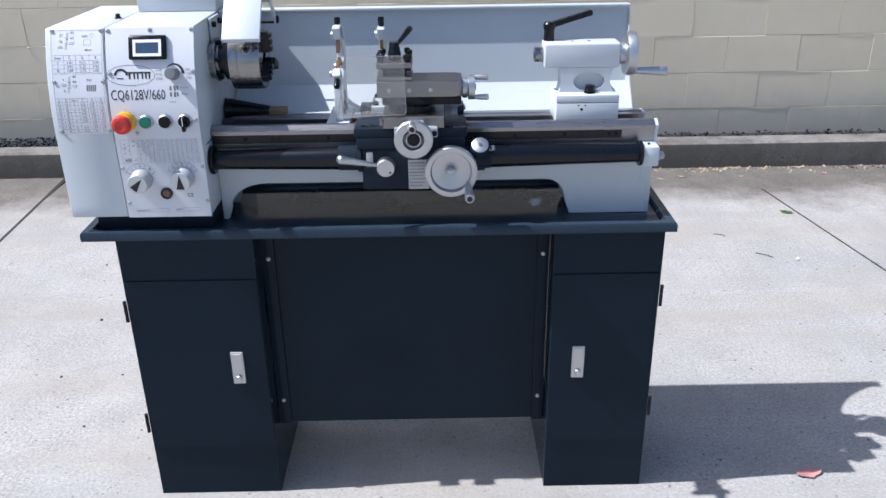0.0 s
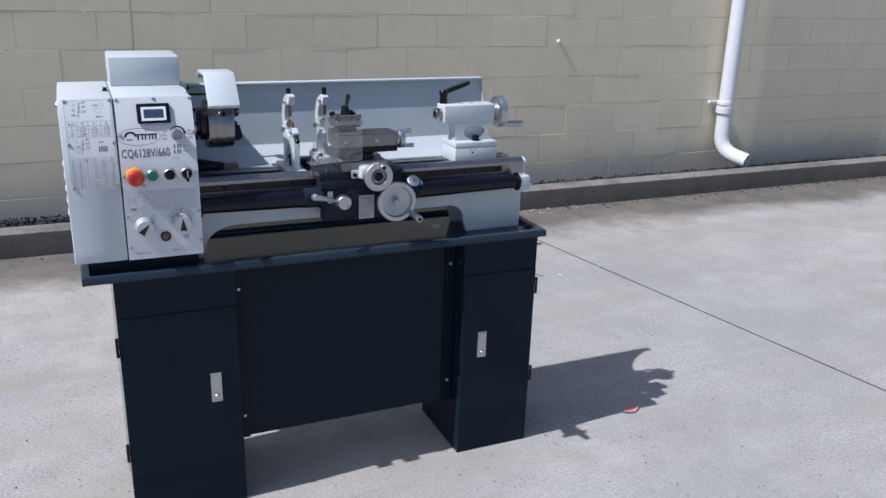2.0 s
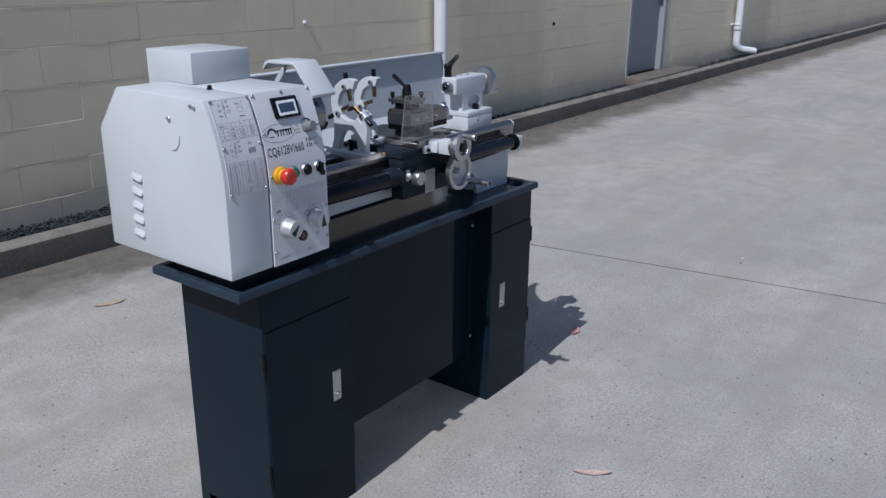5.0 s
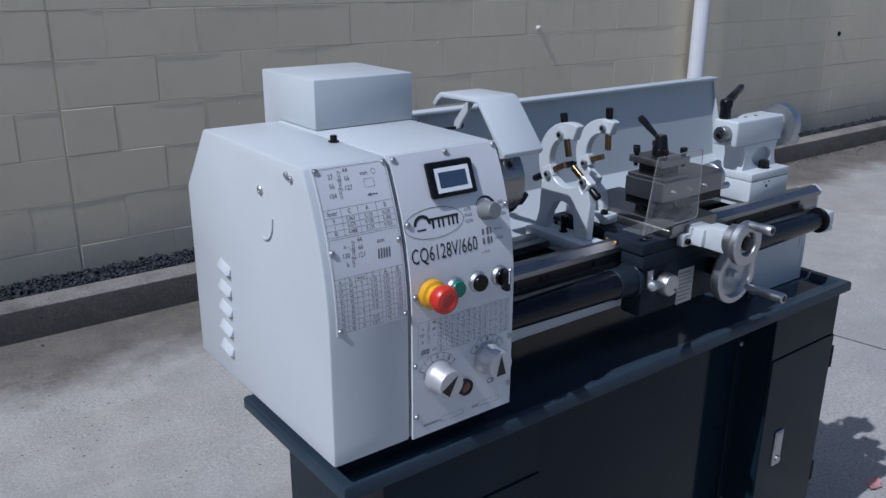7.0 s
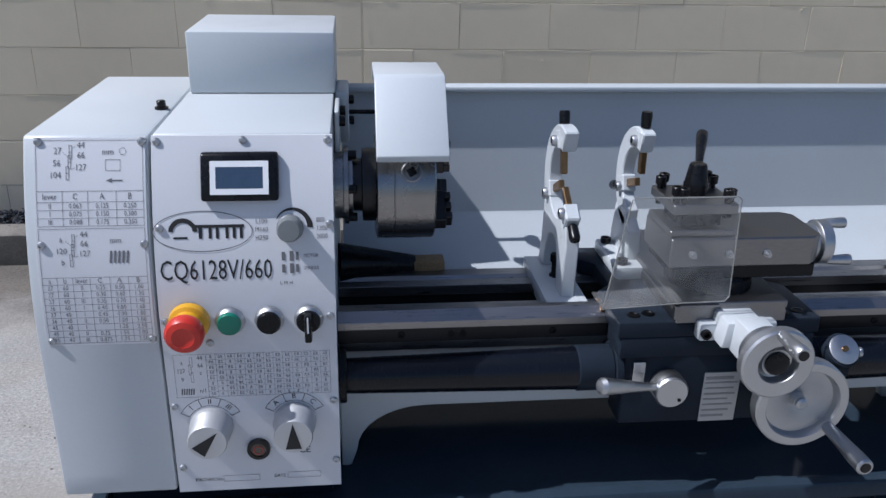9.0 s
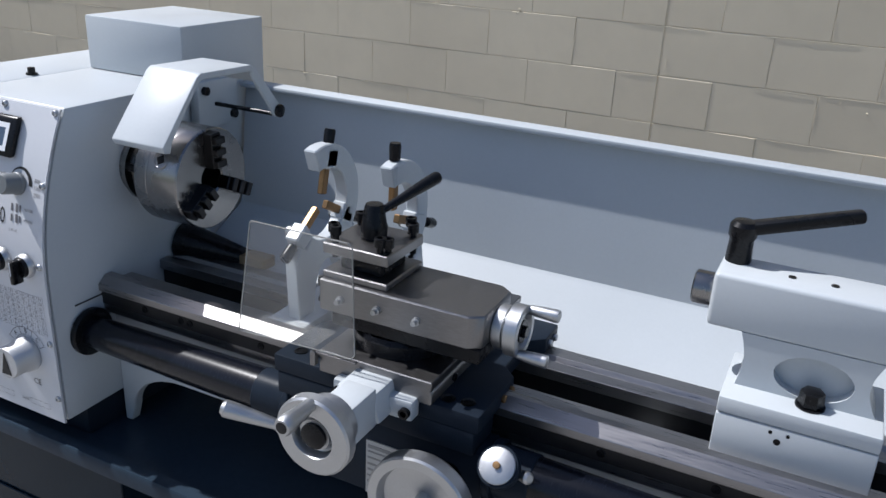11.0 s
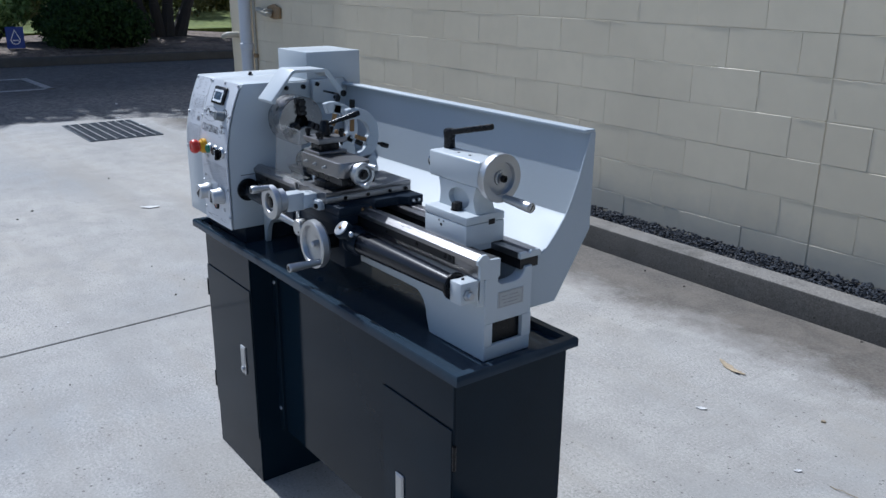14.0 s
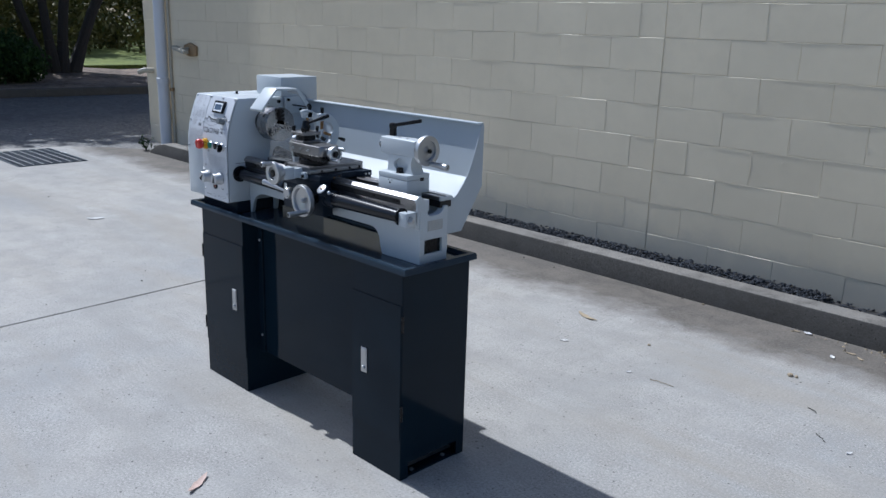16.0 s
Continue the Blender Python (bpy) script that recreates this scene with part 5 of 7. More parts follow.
FRONT_WAY = [(1.943, 0.882), (1.943, 0.912), (1.9375, 0.9125), (1.9375, 0.9215), (1.9500, 0.931), (1.960, 0.931), (1.9655, 0.9225), (1.968, 0.9195), (1.993, 0.9180), (1.993, 0.882)]
REAR_WAY = [(2.043, 0.905), (2.043, 0.9180), (2.060, 0.9185), (2.063, 0.9140), (2.068, 0.9140), (2.072, 0.9190), (2.094, 0.9180), (2.098, 0.912), (2.098, 0.905)]
for name, prof, words in (("front_way", FRONT_WAY, "oiled ground steel front way"), ("rear_way", REAR_WAY, "oiled ground steel rear way")):
    bm = N()
    prism(bm, prof, "x", BX0 + 0.0002, E1 - 0.006, 0.0004, 1)
    part(name, bm, M_WAY, bed, words, 8)
    bm = N()
    prism(bm, prof, "x", E1 - 0.0058, E1 + 0.001, 0.0008, 1)
    part("way_end", bm, M_WHITE, bed, "light grey painted end of the way", 8)
# dark filler below the rear way: the web's shadow put into its colour
bm = N()
box(bm, BX0 + 0.0002, E1 - 0.006, 2.049, 2.096, 0.882, 0.9048)
part("way_support", bm, M_RACK, bed, "cast rib under the rear way, its shade painted dark", 8)
bm = N()
box(bm, BX0 + 0.0003, 0.555, 1.9412, 1.9575, 0.8935, 0.9118, 0.0008, 1)
tooth = 0.0065
for i in range(int(0.85 / tooth)):
    x = -0.30 + i * tooth
    box(bm, x, x + tooth * 0.5, 1.9465, 1.9575, 0.8895, 0.8934)
part("rack", bm, M_RACK, bed, "dark toothed rack under the way")
for x in (-0.262, -0.204, -0.190, -0.083, 0.045, 0.322, 0.430, 0.527, 0.542):
    bm = N()
    turned(bm, [(0.0045, 0), (0.0045, 0.001), (0.0025, 0.001), (0.0025, 0.0003), (0, 0.0003)], (x, 1.9411, 0.9035), (0, -1, 0), 12)
    part("rack_screw", bm, M_BLACK, bed)
# black block stands in for the shade inside the bed's end opening
bm = N()
box(bm, 0.6020, 0.6215, 1.9725, 2.0615, TRAY_FLOOR, 0.7875)
part("inner_web", bm, M_BLACK, bed, "black block painting the unlit hollow behind the end opening")
bm = N()
box(bm, E1 + 0.0002, E1 + 0.0012, 1.989, 2.054, 0.816, 0.849)
part("data_plate", bm, M_LABEL, bed, "small printed silver data plate")
bm = N()
for y0, y1, z0, z1 in ((1.992, 2.051, 0.8180, 0.8186), (1.992, 2.051, 0.8464, 0.8470), (1.992, 1.9926, 0.818, 0.847), (2.0504, 2.051, 0.818, 0.847), (1.998, 2.012, 0.8385, 0.8395), (2.018, 2.040, 0.8385, 0.8395), (1.998, 2.010, 0.8315, 0.8325), (2.015, 2.044, 0.8315, 0.8325), (2.003, 2.040, 0.8245, 0.8255)):
    box(bm, E1 + 0.0012, E1 + 0.0015, y0, y1, z0, z1)
part("plate_print", bm, M_FAINT, bed)

# leadscrew with its two telescopic covers and end bracket
LS_Y, LS_Z = 1.916, 0.866
bm = N()
rod(bm, (-0.334, LS_Y, LS_Z), (0.63, LS_Y, LS_Z), 0.009, seg=14)
part("leadscrew", bm, M_DSTEEL, lathe)


def bellows(x0, r0, x1, r1, name):
    n = 24
    prof = []
    for i in range(n):
        t = i / n
        r = r0 + (r1 - r0) * t
        prof += [(r, (x1 - x0) * t), (r * 0.992, (x1 - x0) * (t + 0.85 / n))]
    prof.append((r1, x1 - x0))
    bm = N()
    turned(bm, prof, (x0, LS_Y, LS_Z), (1, 0, 0), 26)
    return part(name, bm, M_RUBBER, lathe, "black telescopic spiral leadscrew cover")


bellows(-0.3325, 0.0205, -0.055, 0.0255, "leadscrew_cover")
bellows(0.262, 0.0255, 0.592, 0.0190, "leadscrew_cover")
for x0, x1, r in ((-0.3345, -0.326, 0.0310), (0.588, 0.5945, 0.0275)):
    bm = N()
    rod(bm, (x0, LS_Y, LS_Z), (x1, LS_Y, LS_Z), r, seg=28, bev=0.0015)
    part("cover_flange", bm, M_BLACK, lathe)
for x0, x1, r in ((-0.060, -0.018, 0.0270), (-0.018, -0.0085, 0.0310), (0.222, 0.231, 0.0310), (0.231, 0.268, 0.0270)):
    bm = N()
    rod(bm, (x0, LS_Y, LS_Z), (x1, LS_Y, LS_Z), r, seg=28, bev=0.0012)
    part("cover_collar", bm, M_APRON, lathe)
bm = N()
box(bm, 0.595, 0.630, 1.900, 1.948, 0.840, 0.884, 0.003)
box(bm, 0.595, 0.630, 1.940, 1.9575, 0.828, 0.8815, 0.002)
bracket = part("leadscrew_bracket", bm, M_WHITE, lathe, "light grey leadscrew end bracket")
bm = N()
turned(bm, [(0.011, 0), (0.011, 0.004), (0.0085, 0.005), (0.0085, 0.012), (0.006, 0.014), (0, 0.014)], (0.6300, LS_Y, 0.860), (1, 0, 0), 6)
part("nut", bm, M_ALU, bracket)
screw(bracket, (0.612, 1.9399, 0.8760), (0, -1, 0), 0.0042, M_BLACK)
screw(bracket, (0.610, 1.920, 0.8842), (0, 0, 1), 0.0030, M_DSTEEL)

# ---- splash guard ----
GX0, GX1 = -0.330, 0.617
inner = [(2.101, 0.898), (2.207, 0.9525), (2.2115, 0.957), (2.2125, 0.963), (2.234, 1.131)]
outer = [(2.103, 0.8965), (2.208, 0.9505), (2.2135, 0.956), (2.2145, 0.963), (2.236, 1.131)]
flange = [(2.101, 0.898), (2.112, 0.900), (2.130, 0.914), (2.155, 0.942), (2.174, 0.967), (2.190, 1.000), (2.206, 1.040), (2.220, 1.085), (2.229, 1.118), (2.232, 1.131)]
bm = N()
prism(bm, inner + outer[::-1], "x", GX0, GX1)
box(bm, GX0, GX1, 2.2185, 2.2465, 1.1290, 1.1365, 0.0025)
box(bm, GX0, GX1, 2.2435, 2.2465, 0.93, 1.1300, 0.001, 1)
prism(bm, [(2.2435, 0.9310), (2.2465, 0.9310), (2.157, 0.791), (2.154, 0.791)], "x", GX0, GX1)
part("splash_guard", bm, M_GUARD, lathe, "pale grey folded sheet steel splash guard")
bm = N()
prism(bm, flange + [(2.2465, 1.1300), (2.2465, 0.930), (2.155, 0.790), (2.090, 0.790), (2.0795, 0.82), (2.0795, 0.893)], "x", GX1 - 0.002, GX1 + 0.002, 0.0008, 1)
part("guard_end", bm, M_GUARD, lathe)

# ---- chuck and chuck guard ----
bm = N()
box(bm, -0.3345, -0.3290, 2.030, 2.108, 1.085, 1.1455, 0.002)
bearing = part("bearing_plate", bm, M_WHITE, lathe)
for y, z in ((2.042, 1.132), (2.094, 1.132)):
    bm = N()
    turned(bm, [(0.0065, 0), (0.0065, 0.007), (0.0040, 0.007), (0.0040, 0.003), (0, 0.003)], (-0.3291, y, z), (1, 0, 0), 14)
    part("bolt", bm, M_BLACK, bearing)
bm = N()
turned(bm, [(0.040, 0), (0.040, 0.010), (0.046, 0.011), (0.046, 0.016), (0.036, 0.017), (0.036, 0.021)], (-0.3358, AX_Y, AX_Z), (1, 0, 0), 40)
nose = part("spindle_nose", bm, M_CHUCK, lathe, "steel spindle nose flange")
bm = N()
turned(bm, [(0.031, 0), (0.031, 0.010), (0.043, 0.011), (0.043, 0.0256)], (-0.3146, AX_Y, AX_Z), (1, 0, 0), 40)
part("chuck_backplate", bm, M_DSTEEL, nose, "dark steel chuck backplate")
for up in (10, 82, 154, 226, 298):
    a = radians(up)
    bm = N()
    turned(bm, [(0.0052, 0), (0.0052, 0.0085), (0.0044, 0.0095), (0, 0.0095)], (-0.3195, AX_Y - 0.0385 * math.cos(a), AX_Z + 0.0385 * math.sin(a)), (1, 0, 0), 10)
    part("nose_bolt", bm, M_BLACK, nose)
bm = N()
turned(bm, [(0.058, 0), (0.0635, 0.002), (0.0635, 0.020), (0.0628, 0.0205), (0.0628, 0.0215), (0.0635, 0.022), (0.0635, 0.066), (0.062, 0.068), (0.020, 0.068), (0.018, 0.066), (0.018, 0.030), (0, 0.030)], (-0.2890, AX_Y, AX_Z), (1, 0, 0), 56)
chuck = part("chuck", bm, M_CHUCK, lathe, "polished steel three-jaw chuck")
for k in range(3):
    a = radians(90 + 120 * k + 4)
    m = Matrix.Translation((-0.2210, AX_Y, AX_Z)) @ Matrix.Rotation(a, 4, "X")
    bm, b = N(), N()
    box(b, -0.004, 0.013, 0.016, 0.060, -0.0085, 0.0085, 0.001, 1)
    for j in range(3):
        box(b, 0.012, 0.020, 0.018 + j * 0.0145, 0.027 + j * 0.0145, -0.0085, 0.0085, 0.001, 1)
    merge(bm, b, m)
    part("jaw", bm, M_DSTEEL, chuck, "dark stepped steel jaw")
for k, up in ((0, 30), (1, 150), (2, 270)):
    a = radians(up)
    d = Vector((0, -math.cos(a), math.sin(a)))
    p = Vector((-0.249, AX_Y, AX_Z)) + d * 0.0590
    bm = N()
    turned(bm, [(0.0118, 0), (0.0118, 0.0048), (0.0108, 0.0056), (0.0086, 0.0056), (0.0080, 0.0046), (0, 0.0046)], p, d, 24)
    sock = part("key_socket", bm, M_CHUCK, chuck)
    # raised black square paints the dark inside of the key hole
    bm, b = N(), N()
    box(b, -0.0047, 0.0047, -0.0047, 0.0047, 0.0044, 0.0050)
    merge(bm, b, Matrix.Translation(p) @ d.to_track_quat("Z", "Y").to_matrix().to_4x4() @ Matrix.Rotation(0.5, 4, "Z"))
    part("square_hole", bm, M_BLACK, sock)
# black disc paints the darkness of the chuck's open bore
bm = N()
turned(bm, [(0.0178, 0), (0.0178, 0.002), (0, 0.002)], (-0.2560, AX_Y, AX_Z), (1, 0, 0), 24)
part("bore_plug", bm, M_BLACK, chuck)
bm = N()
gp = [(1.953, 1.108), (1.944, 1.110), (1.941, 1.117), (2.003, 1.188), (2.010, 1.192), (2.100, 1.190), (2.110, 1.184), (2.121, 1.1705), (2.115, 1.1655)]
gi = [(2.105, 1.177), (2.097, 1.182), (2.013, 1.184), (2.006, 1.181), (1.957, 1.121)]
prism(bm, gp + gi, "x", -0.289, -0.2105, 0.0015)
prism(bm, [(2.100, 1.188), (2.110, 1.184), (2.158, 1.128), (2.160, 1.119), (2.153, 1.113), (2.144, 1.117), (2.139, 1.126), (2.100, 1.176)], "x", -0.2155, -0.2100, 0.0012, 1)
shield_ob = part("chuck_guard", bm, M_WHITE, lathe, "light grey hinged chuck guard, folded sheet")
bm = N()
rod(bm, (-0.320, 2.154, 1.117), (-0.209, 2.154, 1.117), 0.0030, seg=12)
part("hinge_rod", bm, M_BLACK, lathe)
bm = N()
turned(bm, [(0.0088, 0), (0.0088, 0.004), (0.007, 0.005), (0, 0.005)], (-0.2098, 2.152, 1.123), (1, 0, 0), 14)
part("hinge_cap", bm, M_BLACK, shield_ob)
bm = N()
box(bm, -0.3345, -0.3180, 2.120, 2.200, 1.085, 1.150, 0.003)
hb = part("guard_bracket", bm, M_WHITE, lathe)
for y, z in ((2.132, 1.138), (2.188, 1.098)):
    bm = N()
    turned(bm, [(0.006, 0), (0.006, 0.006), (0.0045, 0.007), (0, 0.007)], (-0.3182, y, z), (1, 0, 0), 12)
    part("bolt", bm, M_BLACK, hb)

# ---- carriage ----
bm = N()
prism(bm, [(-0.022, 1.886), (0.216, 1.886), (0.216, 1.975), (0.200, 1.990), (0.200, 2.055), (0.216, 2.070), (0.216, 2.112), (-0.022, 2.112), (-0.022, 2.070), (-0.004, 2.055), (-0.004, 1.990), (-0.022, 1.975)], "z", 0.9185, 0.9385, 0.0025)
box(bm, -0.018, 0.212, 1.886, 1.9365, 0.893, 0.9190, 0.0025)
box(bm, -0.018, 0.212, 2.1015, 2.112, 0.885, 0.9190, 0.0015)
saddle = part("saddle", bm, M_APRON, lathe, "dark grey cast saddle across the ways")
for x, y in ((0.000, 1.905), (0.196, 1.905), (0.018, 1.908), (0.176, 1.902)):
    bm = N()
    turned(bm, [(0.0075, 0), (0.0075, 0.001), (0.0052, 0.0012), (0.0045, 0.0002), (0, 0.0002)], (x, y, 0.9385), (0, 0, 1), 16)
    part("cap_screw", bm, M_DSTEEL, saddle)
for x, wy in ((-0.0222, -1), (0.2162, 1)):
    for y in (1.945, 1.965, 2.082, 2.098):
        bm = N()
        turned(bm, [(0.0042, 0), (0.0042, 0.003), (0.003, 0.004), (0, 0.004)], (x, y, 0.928), (wy, 0, 0), 12)
        part("wiper_screw", bm, M_BRASS if y < 2 else M_ALU, saddle)
bm = N()
box(bm, -0.0085, 0.222, 1.893, 1.9365, 0.800, 0.8925, 0.004)
apron = part("apron", bm, M_APRON, lathe, "dark grey painted carriage apron")
bm = N()
box(bm, 0.090, 0.134, 1.8915, 1.8928, 0.801, 0.867)
part("feed_label", bm, M_LABEL, apron, "silver printed feed label")
bm = N()
for i, (w, d) in enumerate(((0.034, 0.004), (0.040, 0.002), (0.036, 0.002), (0.038, 0.0025), (0.030, 0.002), (0.037, 0.002), (0.033, 0.0025), (0.028, 0.003))):
    box(bm, 0.092, 0.092 + w, 1.8911, 1.8915, 0.862 - i * 0.0074 - d, 0.862 - i * 0.0074)
part("label_print", bm, M_FAINT, apron)
bm = N()
box(bm, 0.001, 0.016, 1.8885, 1.893, 0.853, 0.886, 0.0015)
part("lever_index", bm, M_ALU, apron)

# half-nut lever
hub = Vector((0.043, 1.893, 0.856))
bm = N()
turned(bm, [(0.019, 0), (0.020, 0.002), (0.020, 0.022), (0.018, 0.025), (0, 0.025)], hub, (0, -1, 0), 30)
part("feed_lever", bm, M_ALU, apron, "aluminium feed engagement lever with a tapered grip")
bm = N()
a, b = hub + Vector((-0.014, -0.016, 0.004)), Vector((-0.052, 1.838, 0.888))
turned(bm, [(0.0045, 0), (0.0048, 0.02), (0.0095, (b - a).length - 0.008), (0.0095, (b - a).length - 0.002), (0.006, (b - a).length + 0.002), (0, (b - a).length + 0.003)], a, b - a, 18)
part("grip", bm, M_ALU, apron)
bm = N()
turned(bm, [(0.0022, 0), (0.0022, 0.0006), (0, 0.0006)], hub + Vector((0.009, -0.025, -0.009)), (0, -1, 0), 10)
part("set_screw", bm, M_BLACK, apron)


def wheel(name, centre, out, R, depth, bore, handle_a, handle_len, handle_r, label, dish=0.55, plug=M_BLACK, lip=0.80):
    """A turned handwheel facing out, with a crank handle at an angle given from straight up."""
    c, o = Vector(centre), Vector(out).normalized()
    bm = N()
    turned(bm, [(0.012, -depth), (R * 0.62, -depth), (R - 0.004, -depth * 0.95), (R, -depth * 0.7), (R, -0.002), (R - 0.002, 0), (R * lip, 0), (R * (lip - 0.03), -0.003), (R * (lip - 0.06), -depth * 0.45), (R * dish, -depth * 0.62), (bore, -depth * 0.75), (bore, -depth * 0.30), (bore * 0.7, -depth * 0.30), (0, -depth * 0.30)], c, o, 48)
    w = part(name, bm, M_ALU, lathe, label)
    up = Vector((0, 0, 1))
    right = o.cross(up) * -1
    d = (up * math.cos(radians(handle_a)) + right * math.sin(radians(handle_a))).normalized()
    p = c + d * (R * 0.86)
    bm = N()
    r = handle_r
    turned(bm, [(r * 0.72, -0.002), (r * 0.75, 0.004), (r * 0.86, handle_len * 0.45), (r, handle_len * 0.75), (r, handle_len - 0.002), (r * 0.85, handle_len)], p, o, 20)
    h = part("crank_handle", bm, M_ALU, w, "tapered aluminium crank handle")
    bm = N()
    turned(bm, [(r * 0.62, handle_len - 0.0002), (r * 0.62, handle_len + 0.0006), (r * 0.5, handle_len + 0.0008), (0, handle_len + 0.0008)], p, o, 16)
    part("handle_screw", bm, M_DSTEEL, w)
    bm = N()
    turned(bm, [(bore * 0.85, -depth * 0.32), (bore * 0.85, -depth * 0.12), (bore * 0.5, -depth * 0.02), (0, -depth * 0.02)], c, o, 16)
    part("hub_nut", bm, plug, w)
    return w


wheel("apron_handwheel", (0.181, 1.832, 0.857), (0, -1, 0), 0.0545, 0.022, 0.008, 131, 0.075, 0.0095, "large dished aluminium apron handwheel", 0.34, M_ALU)
bm = N()
rod(bm, (0.184, 1.8925, 0.857), (0.184, 1.852, 0.857), 0.016, seg=24)
part("apron_shaft", bm, M_DSTEEL, apron)

# cross slide with its screw bracket and wheel
bm = N()
prism(bm, [(0.040, 0.9390), (0.168, 0.9390), (0.168, 0.952), (0.166, 0.954), (0.168, 0.956), (0.168, 0.9640), (0.040, 0.9640), (0.040, 0.956), (0.042, 0.954), (0.040, 0.952)], "y", 1.880, 2.110, 0.001, 1)
cross = part("cross_slide", bm, M_STEEL, lathe, "ground steel cross slide")
for y in (1.93, 1.99, 2.05, 2.095):
    bm = N()
    turned(bm, [(0.0042, 0), (0.0042, 0.002), (0.0022, 0.002), (0.0022, 0.0008), (0, 0.0008)], (0.1681, y, 0.9460), (1, 0, 0), 12)
    part("gib_screw", bm, M_BLACK, cross)
bm = N()
prism(bm, [(0.080, 0.925), (0.132, 0.925), (0.126, 0.956), (0.084, 0.956)], "y", 1.845, 1.8855, 0.003)
box(bm, 0.064, 0.154, 1.868, 1.8850, 0.922, 0.944, 0.003)
prism(bm, [(0.090, 0.922), (0.128, 0.922), (0.126, 0.962), (0.092, 0.962)], "y", 1.806, 1.850, 0.003)
xb = part("screw_bracket", bm, M_WHITE, lathe, "light grey cross slide screw bracket")
for x in (0.071, 0.147):
    bm = N()
    turned(bm, [(0.0058, 0), (0.0058, 0.005), (0.0035, 0.005), (0.0035, 0.001), (0, 0.001)], (x, 1.8682, 0.932), (0, -1, 0), 14)
    part("bolt", bm, M_BLACK, xb)
bm = N()
turned(bm, [(0.026, 0), (0.027, 0.001), (0.027, 0.018), (0.0255, 0.020)], (0.106, 1.8065, 0.946), (0, -1, 0), 40)
part("graduated_dial", bm, M_ALU, lathe)
wheel("cross_handwheel", (0.106, 1.772, 0.946), (0, -1, 0), 0.0385, 0.0165, 0.015, -2, 0.040, 0.0085, "small turned aluminium cross slide handwheel", 0.50, M_BLACK, 0.56)

# thread dial at the apron's end
bm = N()
dn = Vector((0.0, -0.72, 0.70))
turned(bm, [(0.010, -0.062), (0.012, -0.045), (0.012, -0.018), (0.020, -0.012), (0.0205, -0.002), (0.0195, 0), (0, 0)], (0.243, 1.874, 0.902), dn, 32)
td = part("thread_dial_body", bm, M_APRON, lathe)
bm = N()
turned(bm, [(0.0175, 0.0002), (0.0175, 0.0024), (0.0162, 0.0032), (0, 0.0032)], (0.243, 1.874, 0.902), dn, 36)
part("dial_face", bm, M_ALU, td, "bright aluminium threading dial")
bm = N()
turned(bm, [(0.0035, 0.003), (0.0035, 0.0062), (0, 0.0066)], (0.243, 1.874, 0.902), dn, 14)
part("dial_screw", bm, M_BRASS, td)
bm = N()
turned(bm, [(0.005, 0), (0.006, 0.006), (0.006, 0.012), (0.004, 0.014), (0, 0.014)], (0.262, 1.888, 0.890), (0.75, -0.5, 0.3), 14)
part("clamp_screw", bm, M_ALU, td)
bm = N()
box(bm, 0.2215, 0.256, 1.905, 1.9300, 0.835, 0.880, 0.003)
part("dial_mount", bm, M_APRON, lathe)

# compound slide
bm = N()
turned(bm, [(0.050, 0), (0.050, 0.014), (0.046, 0.0185)], (0.100, 1.946, 0.9643), (0, 0, 1), 44)
part("swivel_base", bm, M_BLACK, lathe, "dark round swivel base")
bm = N()
box(bm, 0.040, 0.205, 1.902, 1.986, 0.983, 0.9995, 0.0015, 1)
part("compound_base", bm, M_BLACK, lathe)
bm = N()
prism(bm, [(0.030, 1.896), (0.194, 1.896), (0.207, 1.906), (0.207, 1.970), (0.194, 1.980), (0.030, 1.980)], "z", 1.000, 1.034, 0.0015, 1)
comp = part("compound_slide", bm, M_STEEL, lathe, "ground steel compound slide")
for x in (0.055, 0.097, 0.141):
    bm = N()
    turned(bm, [(0.0043, 0), (0.0043, 0.0030), (0.0028, 0.0032), (0.0028, 0.008), (0.0016, 0.008), (0.0018, 0.0075), (0, 0.0075)], (x, 1.896, 1.016), (0, -1, 0), 12)
    part("gib_nut", bm, M_ALU, comp, "bright lock nut and stud")
bm = N()
turned(bm, [(0.021, 0), (0.022, 0.001), (0.022, 0.010), (0.020, 0.011), (0.020, 0.012), (0.025, 0.013), (0.026, 0.014), (0.026, 0.026), (0.025, 0.027), (0.019, 0.027), (0.017, 0.021), (0.012, 0.021), (0.012, 0.024), (0, 0.024)], (0.2072, 1.941, 1.010), (1, 0, 0), 40)
cw = part("compound_wheel", bm, M_ALU, lathe, "small aluminium compound slide wheel with two grips")
bm = N()
turned(bm, [(0.0115, 0), (0.0115, 0.002), (0.006, 0.002), (0.006, 0.006), (0, 0.006)], (0.2307, 1.941, 1.010), (1, 0, 0), 16)
part("hub_nut", bm, M_BLACK, cw)
for s in (1, -1):
    p = Vector((0.2337, 1.941, 1.010)) + Vector((0, 0.012 * s, 0.0185 * s))
    bm = N()
    turned(bm, [(0.0045, -0.001), (0.0055, 0.008), (0.0065, 0.026), (0.0062, 0.029), (0.004, 0.030)], p, (1, 0, 0), 16)
    part("grip", bm, M_ALU, cw)

